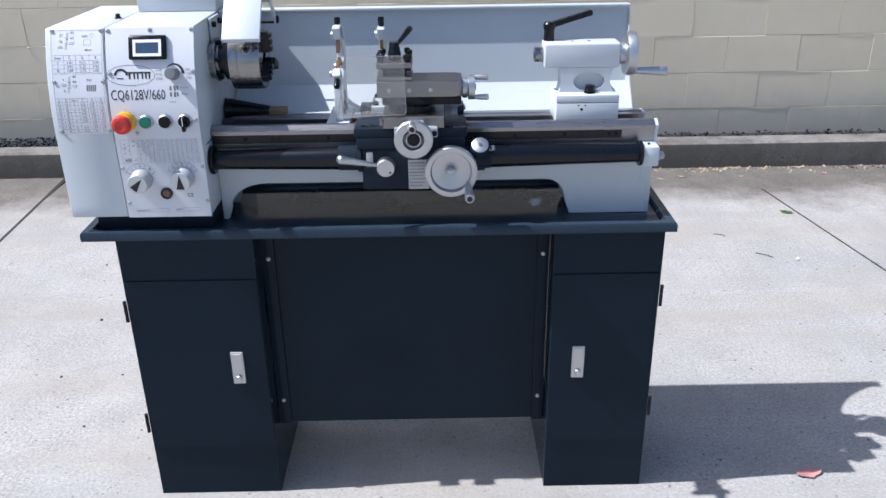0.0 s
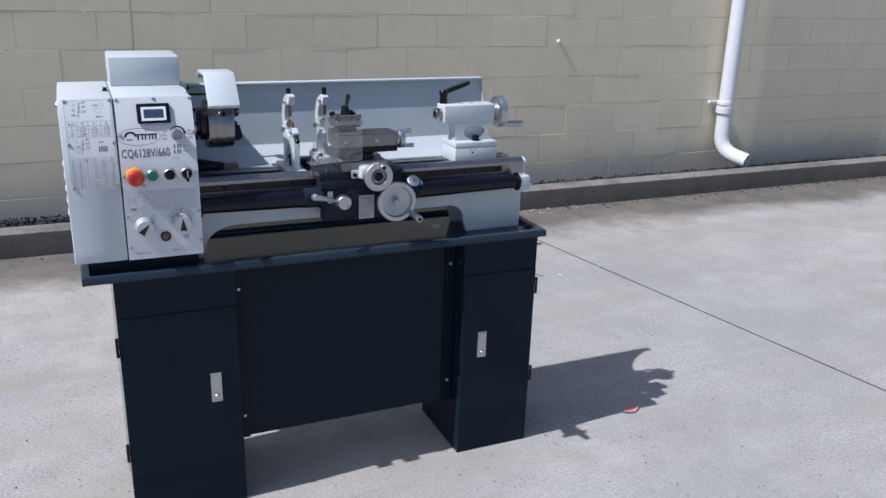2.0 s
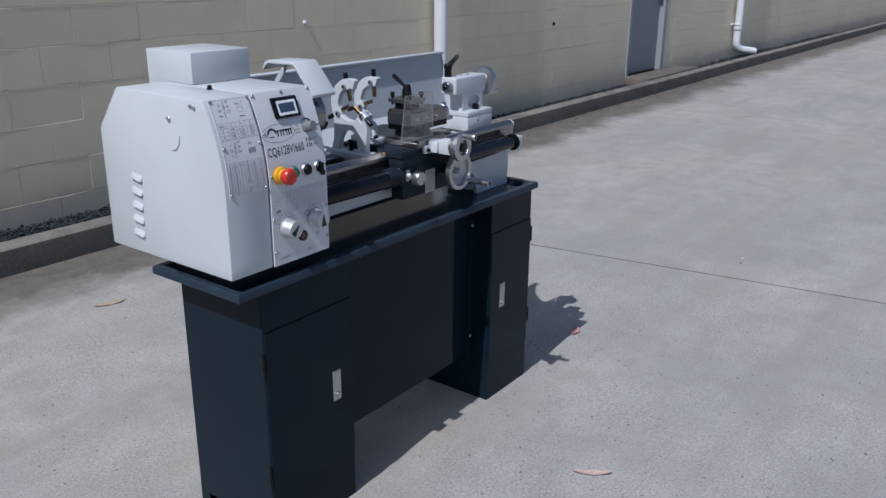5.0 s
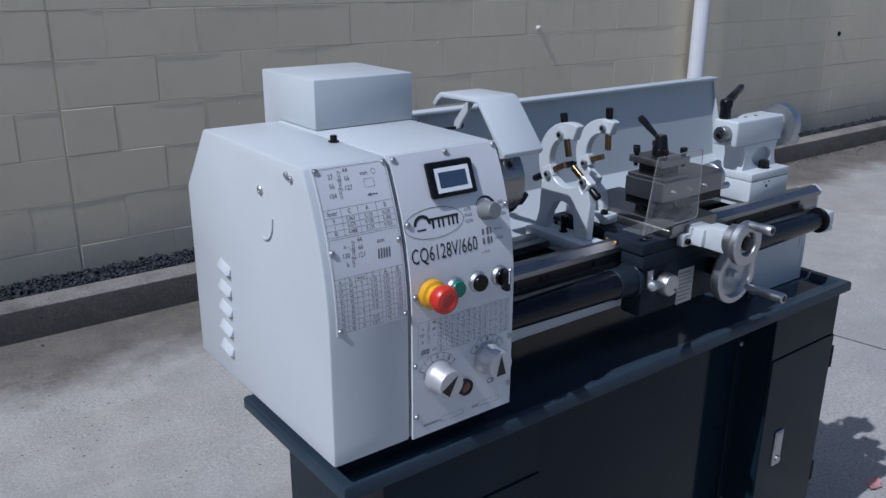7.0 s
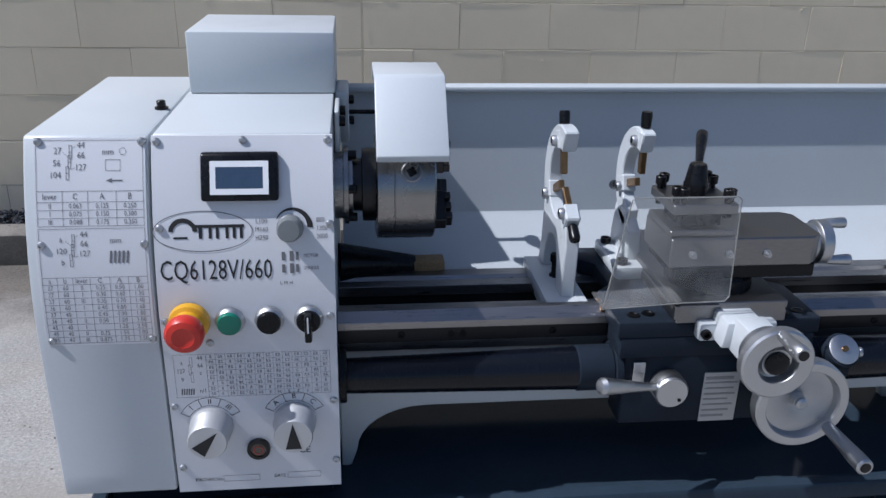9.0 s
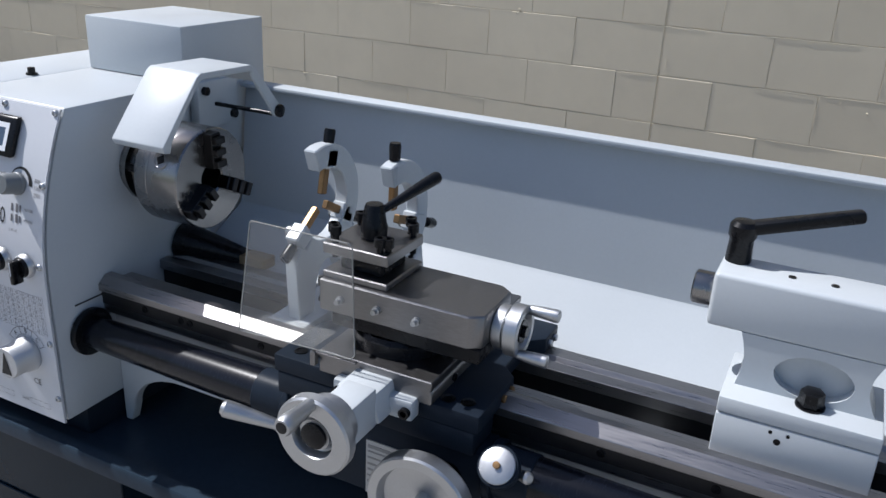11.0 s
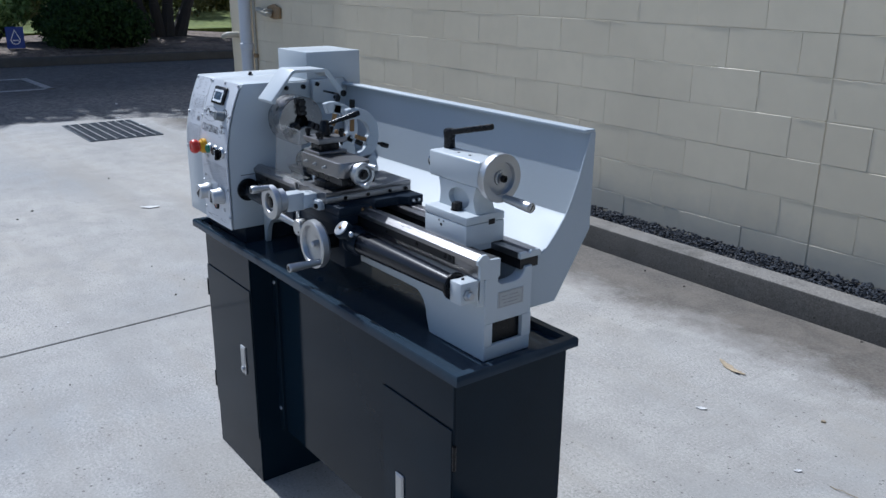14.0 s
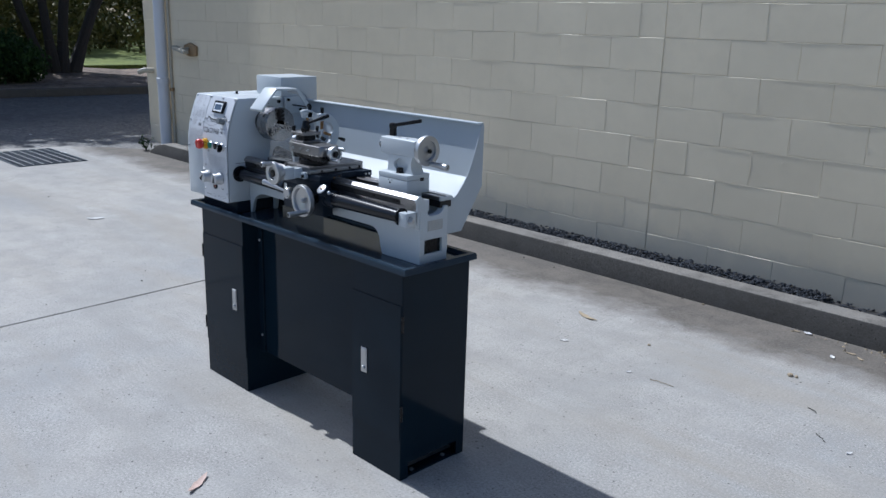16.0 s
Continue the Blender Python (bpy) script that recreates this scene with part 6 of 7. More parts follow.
# tool post
bm = N()
tx0, tx1, ty0, ty1 = 0.030, 0.104, 1.902, 1.976
cxm, cym = (tx0 + tx1) / 2, (ty0 + ty1) / 2
box(bm, tx0, tx1, ty0, ty1, 1.0342, 1.0415, 0.0012, 1)
post = part("tool_post", bm, M_STEEL, lathe, "four-way dark steel tool post")
bm = N()
box(bm, tx0 + 0.013, tx1 - 0.013, ty0 + 0.013, ty1 - 0.013, 1.0416, 1.0594, 0.001, 1)
part("post_core", bm, M_BLACK, post, "black core between the plates")
bm = N()
box(bm, tx0, tx1, ty0, ty1, 1.0595, 1.0710, 0.0012, 1)
part("clamp_plate", bm, M_STEEL, post, "ground steel upper clamp plate")
PT = 1.0710
for k in range(4):
    for t in (-0.70, 0.70):
        u = [(t * 0.036, -0.031), (0.031, t * 0.036), (t * 0.036, 0.031), (-0.031, t * 0.036)][k]
        x, y = cxm + u[0], cym + u[1]
        lift = 0.0075 if (k + (t > 0)) % 3 == 0 else (0.004 if k % 2 else 0.0055)
        bm = N()
        turned(bm, [(0.0036, -0.022), (0.0036, 0.001), (0.0058, 0.0012), (0.0060, 0.0095), (0.0054, 0.0102), (0.0034, 0.0102), (0.0034, 0.005), (0, 0.005)], (x, y, PT + lift), (0, 0, 1), 16)
        part("clamp_bolt", bm, M_BLACK, post)
bm = N()
turned(bm, [(0.0110, 0), (0.0110, 0.002), (0.0135, 0.0024), (0.0138, 0.013), (0.0128, 0.0155), (0.0098, 0.034), (0.0085, 0.0362), (0, 0.0368)], (cxm, cym, PT), (0, 0, 1), 28)
part("locking_hub", bm, M_BLACK, post)
bm = N()
a, b = Vector((cxm + 0.004, cym + 0.008, 1.0985)), Vector((0.0995, 2.014, 1.1225))
turned(bm, [(0.0040, 0), (0.0042, 0.012), (0.0066, (b - a).length * 0.80), (0.0068, (b - a).length - 0.003), (0.0050, (b - a).length), (0, (b - a).length + 0.0005)], a, b - a, 18)
part("locking_lever", bm, M_BLACK, post)

# clear chip shield, bent up from a flange on the cross slide
bm = N()
face = [(-0.0300, 1.0895), (-0.0275, 1.0920), (0.0835, 1.0925), (0.0872, 1.0890), (0.0905, 0.9780), (0.0860, 0.9725), (0.0410, 0.9715), (-0.0500, 0.9665)]
prism(bm, face, "y", 1.8655, 1.8675)
prism(bm, [(-0.0500, 0.9652), (0.0410, 0.9702), (0.0410, 0.9712), (-0.0500, 0.9664)], "y", 1.8676, 1.9100)
clear = part("chip_shield", bm, M_CLEAR, lathe, "clear scuffed acrylic chip shield beside the tool post", 20)
for i in range(len(face)):
    (xa, za), (xb, zb) = face[i], face[(i + 1) % len(face)]
    bm = N()
    rod(bm, (xa, 1.8665, za), (xb, 1.8665, zb), 0.0007, seg=6)
    part("polished_edge", bm, M_ACRYLEDGE, clear, "bright polished acrylic edge")
bm = N()
box(bm, 0.034, 0.0400, 1.872, 1.8795, 0.9480, 0.9640, 0.0006, 1)
box(bm, 0.034, 0.0860, 1.8745, 1.8795, 0.9612, 0.9640, 0.0005, 1)
part("shield_clip", bm, M_STEEL, lathe, "thin steel clip holding the chip shield")

# ---- tailstock ----
tail = thing("tailstock", (0.482, 2.03, 0.909), "light grey tailstock with aluminium handwheel clamped on the bed", "tailstock")
bm = N()
box(bm, 0.414, 0.551, 1.974, 2.071, 0.9195, 0.9630, 0.002)
box(bm, 0.420, 0.545, 1.996, 2.052, 0.9060, 0.9190)
part("base", bm, M_WHITE, tail)
bm = N()
box(bm, 0.414, 0.551, 1.974, 2.071, 0.9638, 0.9800, 0.002)
low = part("body_foot", bm, M_WHITE, tail)
bm = N()
sides = [0.9755 + 0.058 * i / 10 for i in range(11)]
right = [(0.546 - 0.012 * math.sin(math.pi * (z - 0.9755) / 0.066), z) for z in sides]
left = [(0.422 + 0.007 * math.sin(math.pi * (z - 0.9755) / 0.066) - 0.004 * (z - 0.9755) / 0.058, z) for z in sides]
prism(bm, right + left[::-1], "y", 2.016, 2.054, 0.003)
for half in (1, -1):
    arc = [(0.488 + 0.034 * math.cos(a), 1.003 + half * 0.021 * math.sin(a)) for a in [i * math.pi / 12 for i in range(13)]]
    edge = [p for p in left if (p[1] - 1.003) * half >= 0]
    far = [p for p in right if (p[1] - 1.003) * half >= 0]
    ends = sorted(edge, key=lambda p: p[1] * half) + sorted(far, key=lambda p: -p[1] * half)
    prism(bm, arc + [(left[5][0], 1.003)] + ends + [(right[5][0], 1.003)], "y", 2.004, 2.018)
part("pedestal", bm, M_WHITE, tail)
bm = N()
box(bm, 0.388, 0.553, 2.003, 2.061, 1.033, 1.086, 0.0045, 3)
barrel = part("barrel_housing", bm, M_WHITE, tail)
for x in (0.452, 0.488):
    bm = N()
    turned(bm, [(0.0035, 0), (0.0035, 0.0010), (0.002, 0.0010), (0, 0.0004)], (x, 2.03, 1.0859), (0, 0, 1), 12)
    part("oil_cap", bm, M_DSTEEL, barrel)
bm = N()
turned(bm, [(0.0160, 0), (0.0165, 0.0015), (0.0165, 0.018), (0.0150, 0.0195), (0.0085, 0.0195), (0.0080, 0.004), (0, 0.004)], (0.3882, AX_Y, AX_Z), (-1, 0, 0), 32)
part("quill", bm, M_CHUCK, tail, "polished steel tailstock quill")
bm = N()
turned(bm, [(0.009, 0), (0.0115, 0.002), (0.0105, 0.0145), (0.006, 0.016), (0, 0.016)], (0.490, 1.998, 0.9812), (0, -0.05, 1), 6)
turned(bm, [(0.013, 0), (0.013, 0.002)], (0.490, 1.998, 0.9802), (0, -0.05, 1), 18)
part("clamp_nut", bm, M_BLACK, tail, "black hexagon clamping nut")
bm = N()
box(bm, 0.5505, 0.5520, 2.030, 2.046, 0.958, 0.969, 0.0006, 1)
part("offset_scale", bm, M_DSTEEL, tail)
for x, z in ((0.470, 0.9490), (0.463, 0.9575), (0.478, 0.9575)):
    bm = N()
    r = 0.0032 if z < 0.95 else 0.0018
    turned(bm, [(r, 0), (r, 0.0008), (r * 0.5, 0.0008), (r * 0.5, 0.0002), (0, 0.0002)], (x, 1.9741, z), (0, -1, 0), 10)
    part("set_screw", bm, M_BLACK, tail)
TW = Vector((0.588, AX_Y, AX_Z))
bm = N()
rod(bm, (0.5532, AX_Y, AX_Z), (0.570, AX_Y, AX_Z), 0.024, seg=32, bev=0.001)
part("wheel_boss", bm, M_ALU, tail)
bm = N()
turned(bm, [(0.012, -0.022), (0.030, -0.022), (0.0455, -0.020), (0.0475, -0.014), (0.0475, -0.0012), (0.0466, 0), (0.0325, 0), (0.0318, -0.0006), (0.0312, -0.0085), (0.0150, -0.0075), (0.0138, -0.004), (0.0110, -0.0035), (0.0105, 0.001), (0, 0.001)], TW, (1, 0, 0), 64)
tw = part("handwheel", bm, M_ALU, tail, "dished turned aluminium handwheel", 25)
bm = N()
turned(bm, [(0.0070, 0), (0.0070, 0.006), (0.0045, 0.006), (0.0045, 0.003), (0, 0.003)], TW + Vector((0.001, 0, 0)), (1, 0, 0), 16)
part("hub_screw", bm, M_DSTEEL, tw)
bm = N()
p, way = TW + Vector((-0.002, 0.009, -0.0400)), Vector((1, -0.05, -0.02)).normalized()
turned(bm, [(0.0072, 0), (0.0076, 0.006), (0.0102, 0.066), (0.0103, 0.0785), (0.0095, 0.0800), (0.0075, 0.0800), (0.0072, 0.0785), (0, 0.0785)], p, way, 28)
crank = part("crank_handle", bm, M_ALU, tw, "tapered satin aluminium crank handle")
bm = N()
turned(bm, [(0.0068, 0.0786), (0.0068, 0.0802), (0.0058, 0.0808), (0, 0.0808)], p, way, 20)
part("end_screw", bm, M_ALU, crank, "slotted screw in the handle's end")
# thin black bar paints the shade in the screw's slot
bm, b = N(), N()
box(b, -0.0062, 0.0062, -0.0009, 0.0009, 0.0806, 0.0812)
merge(bm, b, Matrix.Translation(p) @ way.to_track_quat("Z", "Y").to_matrix().to_4x4() @ Matrix.Rotation(1.05, 4, "Z"))
part("screw_slot", bm, M_BLACK, crank)
bm = N()
turned(bm, [(0.0115, 0), (0.0120, 0.002), (0.0110, 0.022), (0.0130, 0.026), (0.0130, 0.036), (0.0100, 0.040), (0.005, 0.041), (0, 0.041)], (0.402, 2.045, 1.0858), (0, 0, 1), 22)
part("clamp_hub", bm, M_BLACK, tail)
bm, b = N(), N()
box(b, 0.004, 0.106, -0.0095, 0.0095, -0.0062, 0.0062, 0.004)
for v in b.verts:
    k = max(0.0, v.co.x) / 0.104
    v.co.y *= 1.0 - 0.42 * math.sin(min(1, k * 1.3) * math.pi * 0.5) + 0.25 * max(0, k - 0.8)
merge(bm, b, Matrix.Translation((0.402, 2.045, 1.1180)) @ Matrix.Rotation(radians(19), 4, "Z") @ Matrix.Rotation(radians(-12), 4, "Y"))
part("clamp_lever", bm, M_BLACK, tail, "black clamping lever")


# ---- steady rests ----
def c_ring(bm, x0, x1, R, r, a0, a1, cy=AX_Y, cz=AX_Z, n=26):
    outer = [(cy - R * math.cos(t), cz + R * math.sin(t)) for t in [radians(a0 + (a1 - a0) * i / n) for i in range(n + 1)]]
    inside = [(cy - r * math.cos(t), cz + r * math.sin(t)) for t in [radians(a0 + (a1 - a0) * i / n) for i in range(n + 1)]]
    return prism(bm, outer + inside[::-1], "x", x0, x1, 0.0015, 1)


def finger(parent, x, angle, r_tip, r_out):
    """A bronze-tipped jaw with a black knurled screw knob, along a ray from the axis."""
    t = radians(angle)
    d = Vector((0, -math.cos(t), math.sin(t)))
    c = Vector((x, AX_Y, AX_Z))
    side = Vector((0, d.z, -d.y))
    q = Matrix.Translation(c) @ d.to_track_quat("Z", "Y").to_matrix().to_4x4()
    bm, b = N(), N()
    box(b, -0.0038, 0.0038, -0.0050, 0.0050, r_tip, 0.047, 0.001, 1)
    merge(bm, b, q)
    part("bronze_finger", bm, M_BRASS, parent, "bronze work finger")
    bm, b = N(), N()
    box(b, -0.009, 0.009, -0.011, 0.011, 0.040, 0.064, 0.002, 1)
    merge(bm, b, q)
    part("finger_block", bm, M_WHITE, parent)
    bm = N()
    turned(bm, [(0.0035, 0.060), (0.0035, r_out - 0.004), (0.0062, r_out - 0.003), (0.0068, r_out + 0.012), (0.0060, r_out + 0.016), (0, r_out + 0.016)], c, d, 14)
    part("screw_knob", bm, M_BLACK, parent, "black knurled screw knob")
    bm = N()
    turned(bm, [(0.0068, 0), (0.0068, 0.004), (0.0058, 0.006), (0.0032, 0.006), (0.003, 0.003), (0, 0.003)], c + d * 0.050 + Vector((-0.0088, 0, 0)) + side * 0.004, (-1, 0, 0), 14)
    lock = part("lock_screw", bm, M_ALU, parent)
    # black disc paints the dark of the screw's hex recess
    bm = N()
    turned(bm, [(0.0034, 0), (0.0034, 0.0008), (0, 0.0008)], c + d * 0.050 + Vector((-0.0146, 0, 0)) + side * 0.004, (-1, 0, 0), 6)
    part("hex_socket", bm, M_BLACK, lock)


rest = thing("steady_rest", (-0.060, 2.03, 0.909), "light grey fixed steady rest with bronze fingers on the bed", "steady rest", "work rests on the lathe")
bm = N()
c_ring(bm, -0.068, -0.051, 0.070, 0.043, 72, 312)
prism(bm, [(1.974, 0.930), (2.003, 0.930), (2.008, 0.966), (2.018, 0.984), (2.036, 0.990), (2.054, 0.982), (2.066, 0.962), (2.074, 0.930), (2.102, 0.930), (2.093, 0.960), (2.090, 1.018), (2.060, 1.008), (2.030, 1.003), (2.000, 1.009), (1.978, 1.020), (1.970, 1.000)], "x", -0.0678, -0.0512, 0.0015, 1)
box(bm, -0.088, -0.037, 1.960, 2.104, 0.9130, 0.9310, 0.002)
box(bm, -0.084, -0.041, 2.000, 2.052, 0.9020, 0.9135)
part("frame", bm, M_WHITE, rest)
finger(rest, -0.060, 104, 0.010, 0.07)
finger(rest, -0.060, 208, 0.010, 0.080)
finger(rest, -0.060, -34, 0.010, 0.07)
bm = N()
turned(bm, [(0.008, 0), (0.008, 0.003), (0.0055, 0.004), (0.0055, 0.020), (0.008, 0.0205), (0.008, 0.030), (0, 0.031)], (-0.060, 2.036, 0.9310), (0, 0, 1), 6)
part("clamp_bolt", bm, M_BLACK, rest)

follow = thing("follow_rest", (0.036, 2.05, 0.9385), "light grey travelling steady bolted on the saddle", "steady rest", "work rests on the lathe")
bm = N()
c_ring(bm, 0.028, 0.044, 0.068, 0.042, 72, 256, AX_Y + 0.004, AX_Z - 0.002)
prism(bm, [(2.020, 0.9390), (2.100, 0.9390), (2.098, 0.975), (2.090, 1.012), (2.052, 1.006), (2.030, 0.992)], "x", 0.028, 0.044, 0.002)
box(bm, 0.008, 0.0435, 2.000, 2.100, 0.9390, 0.9560, 0.003)
part("frame", bm, M_WHITE, follow)
for y in (2.012, 2.085):
    bm = N()
    turned(bm, [(0.007, 0), (0.007, 0.007), (0.004, 0.007), (0.004, 0.003), (0, 0.003)], (0.018, y, 0.9560), (0, 0, 1), 14)
    part("mount_bolt", bm, M_BLACK, follow)
finger(follow, 0.036, 92, 0.010, 0.07)
finger(follow, 0.036, 200, 0.010, 0.092)


# ---- litter on the apron ----
def leaf(x, y, size, turn, mat_, label, curl=0.25, narrow=0.4, name="dry_leaf"):
    bm = N()
    n = 8
    rows = []
    for i in range(n + 1):
        t = i / n
        w = size * narrow * math.sin(math.pi * min(0.97, max(0.03, t))) ** 0.8 * 0.5 * (1 + 0.2 * math.sin(t * 17))
        u = (t - 0.5) * size
        z = curl * size * ((t - 0.5) ** 2) + 0.0035
        rows.append([bm.verts.new((u, -w, z + curl * w * 0.6)), bm.verts.new((u, 0, z)), bm.verts.new((u, w, z + curl * w * 0.8))])
    for a, b in zip(rows, rows[1:]):
        for k in range(2):
            bm.faces.new((a[k], a[k + 1], b[k + 1], b[k]))
    geom = bmesh.ops.extrude_face_region(bm, geom=bm.faces[:])
    bmesh.ops.translate(bm, vec=(0, 0, -0.0015), verts=[v for v in geom["geom"] if isinstance(v, bmesh.types.BMVert)])
    bmesh.ops.transform(bm, matrix=Matrix.Translation((x, y, 0)) @ Matrix.Rotation(radians(turn), 4, "Z"), verts=bm.verts)
    low = min(v.co.z for v in bm.verts)
    bmesh.ops.translate(bm, vec=(0, 0, 0.0003 - low), verts=bm.verts)
    return solid(name, bm, mat_, label, name.split("_")[-1], "litter on the concrete")


leaf(0.100, 3.646, 0.125, -22, M_DRYLEAF, "curled tan dry leaf lying on concrete", 0.25, 0.24)
leaf(0.235, 1.380, 0.115, 122, M_PINKLEAF, "curled pale pink dry leaf on concrete", 0.35, 0.22)
leaf(1.097, 1.896, 0.072, 14, M_REDLEAF, "faded red petal lying on concrete", 0.40, 0.50, "petal")
leaf(0.237, 3.288, 0.040, 35, M_PAPER, "small crumpled white paper scrap on concrete", 0.4, 0.4, "paper_scrap")
leaf(-3.498, 2.618, 0.12, 65, M_PAPER, "torn white paper scrap on concrete", 0.3, 0.35, "paper_scrap")


def crumb(x, y, r, mat_, label, name="pebble", base=0.0, tall=0.7):
    bm = N()
    g = random.Random(int(x * 977 + y * 131))
    tmp = N()
    bmesh.ops.create_icosphere(tmp, subdivisions=2, radius=r)
    for v in tmp.verts:
        v.co *= g.uniform(0.78, 1.15)
        v.co.z *= tall
        v.co.x *= 1.3
    merge(bm, tmp, Matrix.Translation((x, y, base + r * tall * 0.75)) @ Matrix.Rotation(g.uniform(0, 6.28), 4, "Z"))
    return solid(name, bm, mat_, label, "pebble" if name == "pebble" else name.split("_")[-1], "litter on the concrete", smooth=0)


for x, y, r in ((-1.782, 3.51, 0.010), (-1.53, 3.042, 0.007), (-1.183, 3.239, 0.009), (-1.142, 3.094, 0.006), (-1.040, 2.781, 0.012), (-0.845, 2.424, 0.007), (-1.035, 2.418, 0.008),
                (-0.865, 2.157, 0.008), (-1.822, 1.660, 0.007), (-2.356, 2.246, 0.008), (-2.068, 2.308, 0.007), (-1.892, 2.202, 0.012), (-1.232, 1.570, 0.008), (-3.834, 1.988, 0.016),
                (-3.822, 1.793, 0.012), (-3.679, 1.873, 0.015), (-4.477, 2.641, 0.012), (2.349, 1.626, 0.012), (2.056, 1.390, 0.006), (0.280, 4.300, 0.012), (-0.828, 4.261, 0.013), (-0.565, 4.236, 0.012),
                (2.220, 4.290, 0.011), (0.541, 4.151, 0.008), (1.206, 3.671, 0.006), (1.157, 0.953, 0.007), (0.842, 0.752, 0.008), (1.470, 1.010, 0.006)):
    crumb(x, y, r * 0.42, M_DEBRIS, "small dark pebble lying on concrete")
for x, y, r in ((1.147, 3.705, 0.020), (1.172, 3.712, 0.014), (0.540, 3.547, 0.012), (2.067, 4.300, 0.014), (0.408, 4.300, 0.012)):
    crumb(x, y, r * 0.55, M_DRYLEAF, "dull brown seed husk lying on concrete", "seed_husk")
for x, y, s, turn, nar in ((1.229, 4.179, 0.075, 8, 0.3), (1.284, 4.144, 0.065, -35, 0.3), (1.690, 4.162, 0.055, 10, 0.5), (2.031, 4.29, 0.09, -6, 0.4),
                           (0.931, 4.282, 0.055, -8, 0.4), (1.394, 4.178, 0.06, -24, 0.4), (0.150, 3.640, 0.09, -8, 0.28)):
    leaf(x, y, s * 0.62, turn, M_DRYLEAF, "shrivelled tan leaf lying on concrete", 0.4, nar)
for x, y, s, turn, nar in ((0.983, 4.290, 0.060, -5, 0.6), (1.188, 4.066, 0.055, -50, 0.5), (0.653, 3.202, 0.035, 50, 0.5), (-2.368, 1.682, 0.018, 0, 0.7), (-1.939, 1.481, 0.016, 40, 0.7), (-1.836, 1.713, 0.020, 10, 0.6),
                           (-6.613, 3.582, 0.14, 20, 0.35), (-8.214, 3.802, 0.09, 0, 0.5), (1.586, 3.182, 0.04, 60, 0.5), (2.430, 1.640, 0.025, 0, 0.6), (-7.20, 3.52, 0.10, 60, 0.4)):
    leaf(x, y, s * 0.7, turn, M_PAPER, "small white paper scrap on concrete", 0.5, nar, "paper_scrap")
leaf(2.130, 4.194, 0.035, 15, M_REDLEAF, "faded pink petal on concrete", 0.4, 0.5, "petal")
leaf(1.732, 3.674, 0.055, -25, M_LEAF, "curled green leaf on concrete", 0.5, 0.45, "green_leaf")


def twig(x, y, n, turn, mat_, label):
    g = random.Random(int(n * 1000))
    path = [Vector(((i / 6 - 0.5) * n, g.uniform(-1, 1) * n * 0.05, 0.0032 + 0.004 * math.sin(i * 0.5))) for i in range(7)]
    bm = N()
    tube(bm, path, 0.0014, 6)
    bmesh.ops.transform(bm, matrix=Matrix.Translation((x, y, 0)) @ Matrix.Rotation(radians(turn), 4, "Z"), verts=bm.verts)
    low = min(v.co.z for v in bm.verts)
    bmesh.ops.translate(bm, vec=(0, 0, 0.0003 - low), verts=bm.verts)
    return solid("twig", bm, mat_, label, "twig", "litter on the concrete")


twig(0.81, 3.207, 0.11, 6, M_DRYLEAF, "dry straw stalk lying on concrete")
twig(1.468, 3.223, 0.07, -40, M_BARK, "short dark twig lying on concrete")
twig(1.353, 3.433, 0.05, -30, M_BARK, "short dark twig lying on concrete")

# dry sweepings gathered in the gutter, too fine to count
g = np.random.default_rng(17)
sweepings = thing("sweepings", (1.7, 4.28, 0.0), "dry leaf sweepings gathered against the kerb", "sweepings", kind="stuff")
n = 420
for name, mat_, px in (("dry_leaf_bits", M_DRYLEAF, np.concatenate([g.normal(1.68, 0.16, n // 5), g.uniform(0.9, 2.6, n // 6)])), ("leaf_bits", M_DEBRIS, g.uniform(2.3, 9.0, n))):
    py = KERB_Y - 0.004 - np.abs(g.normal(0, 0.045, len(px)))
    v, f = [], []
    for x, y in zip(px, py):
        s, a, k = g.uniform(0.004, 0.013), g.uniform(0, 6.28), len(v)
        c, d = math.cos(a) * s, math.sin(a) * s
        v += [(x - 1.7 - c, y - 4.28 - d, 0.001), (x - 1.7 - d * 0.5, y - 4.28 + c * 0.5, 0.002), (x - 1.7 + c, y - 4.28 + d, 0.001), (x - 1.7 + d * 0.5, y - 4.28 - c * 0.5, 0.002), (x - 1.7, y - 4.28, 0.003 + s * 0.6)]
        f += [(k, k + 1, k + 4), (k + 1, k + 2, k + 4), (k + 2, k + 3, k + 4), (k + 3, k, k + 4)]
    me = bpy.data.meshes.new(name)
    me.from_pydata(v, [], f)
    me.materials.append(mat_)
    new(name, me).parent = sweepings


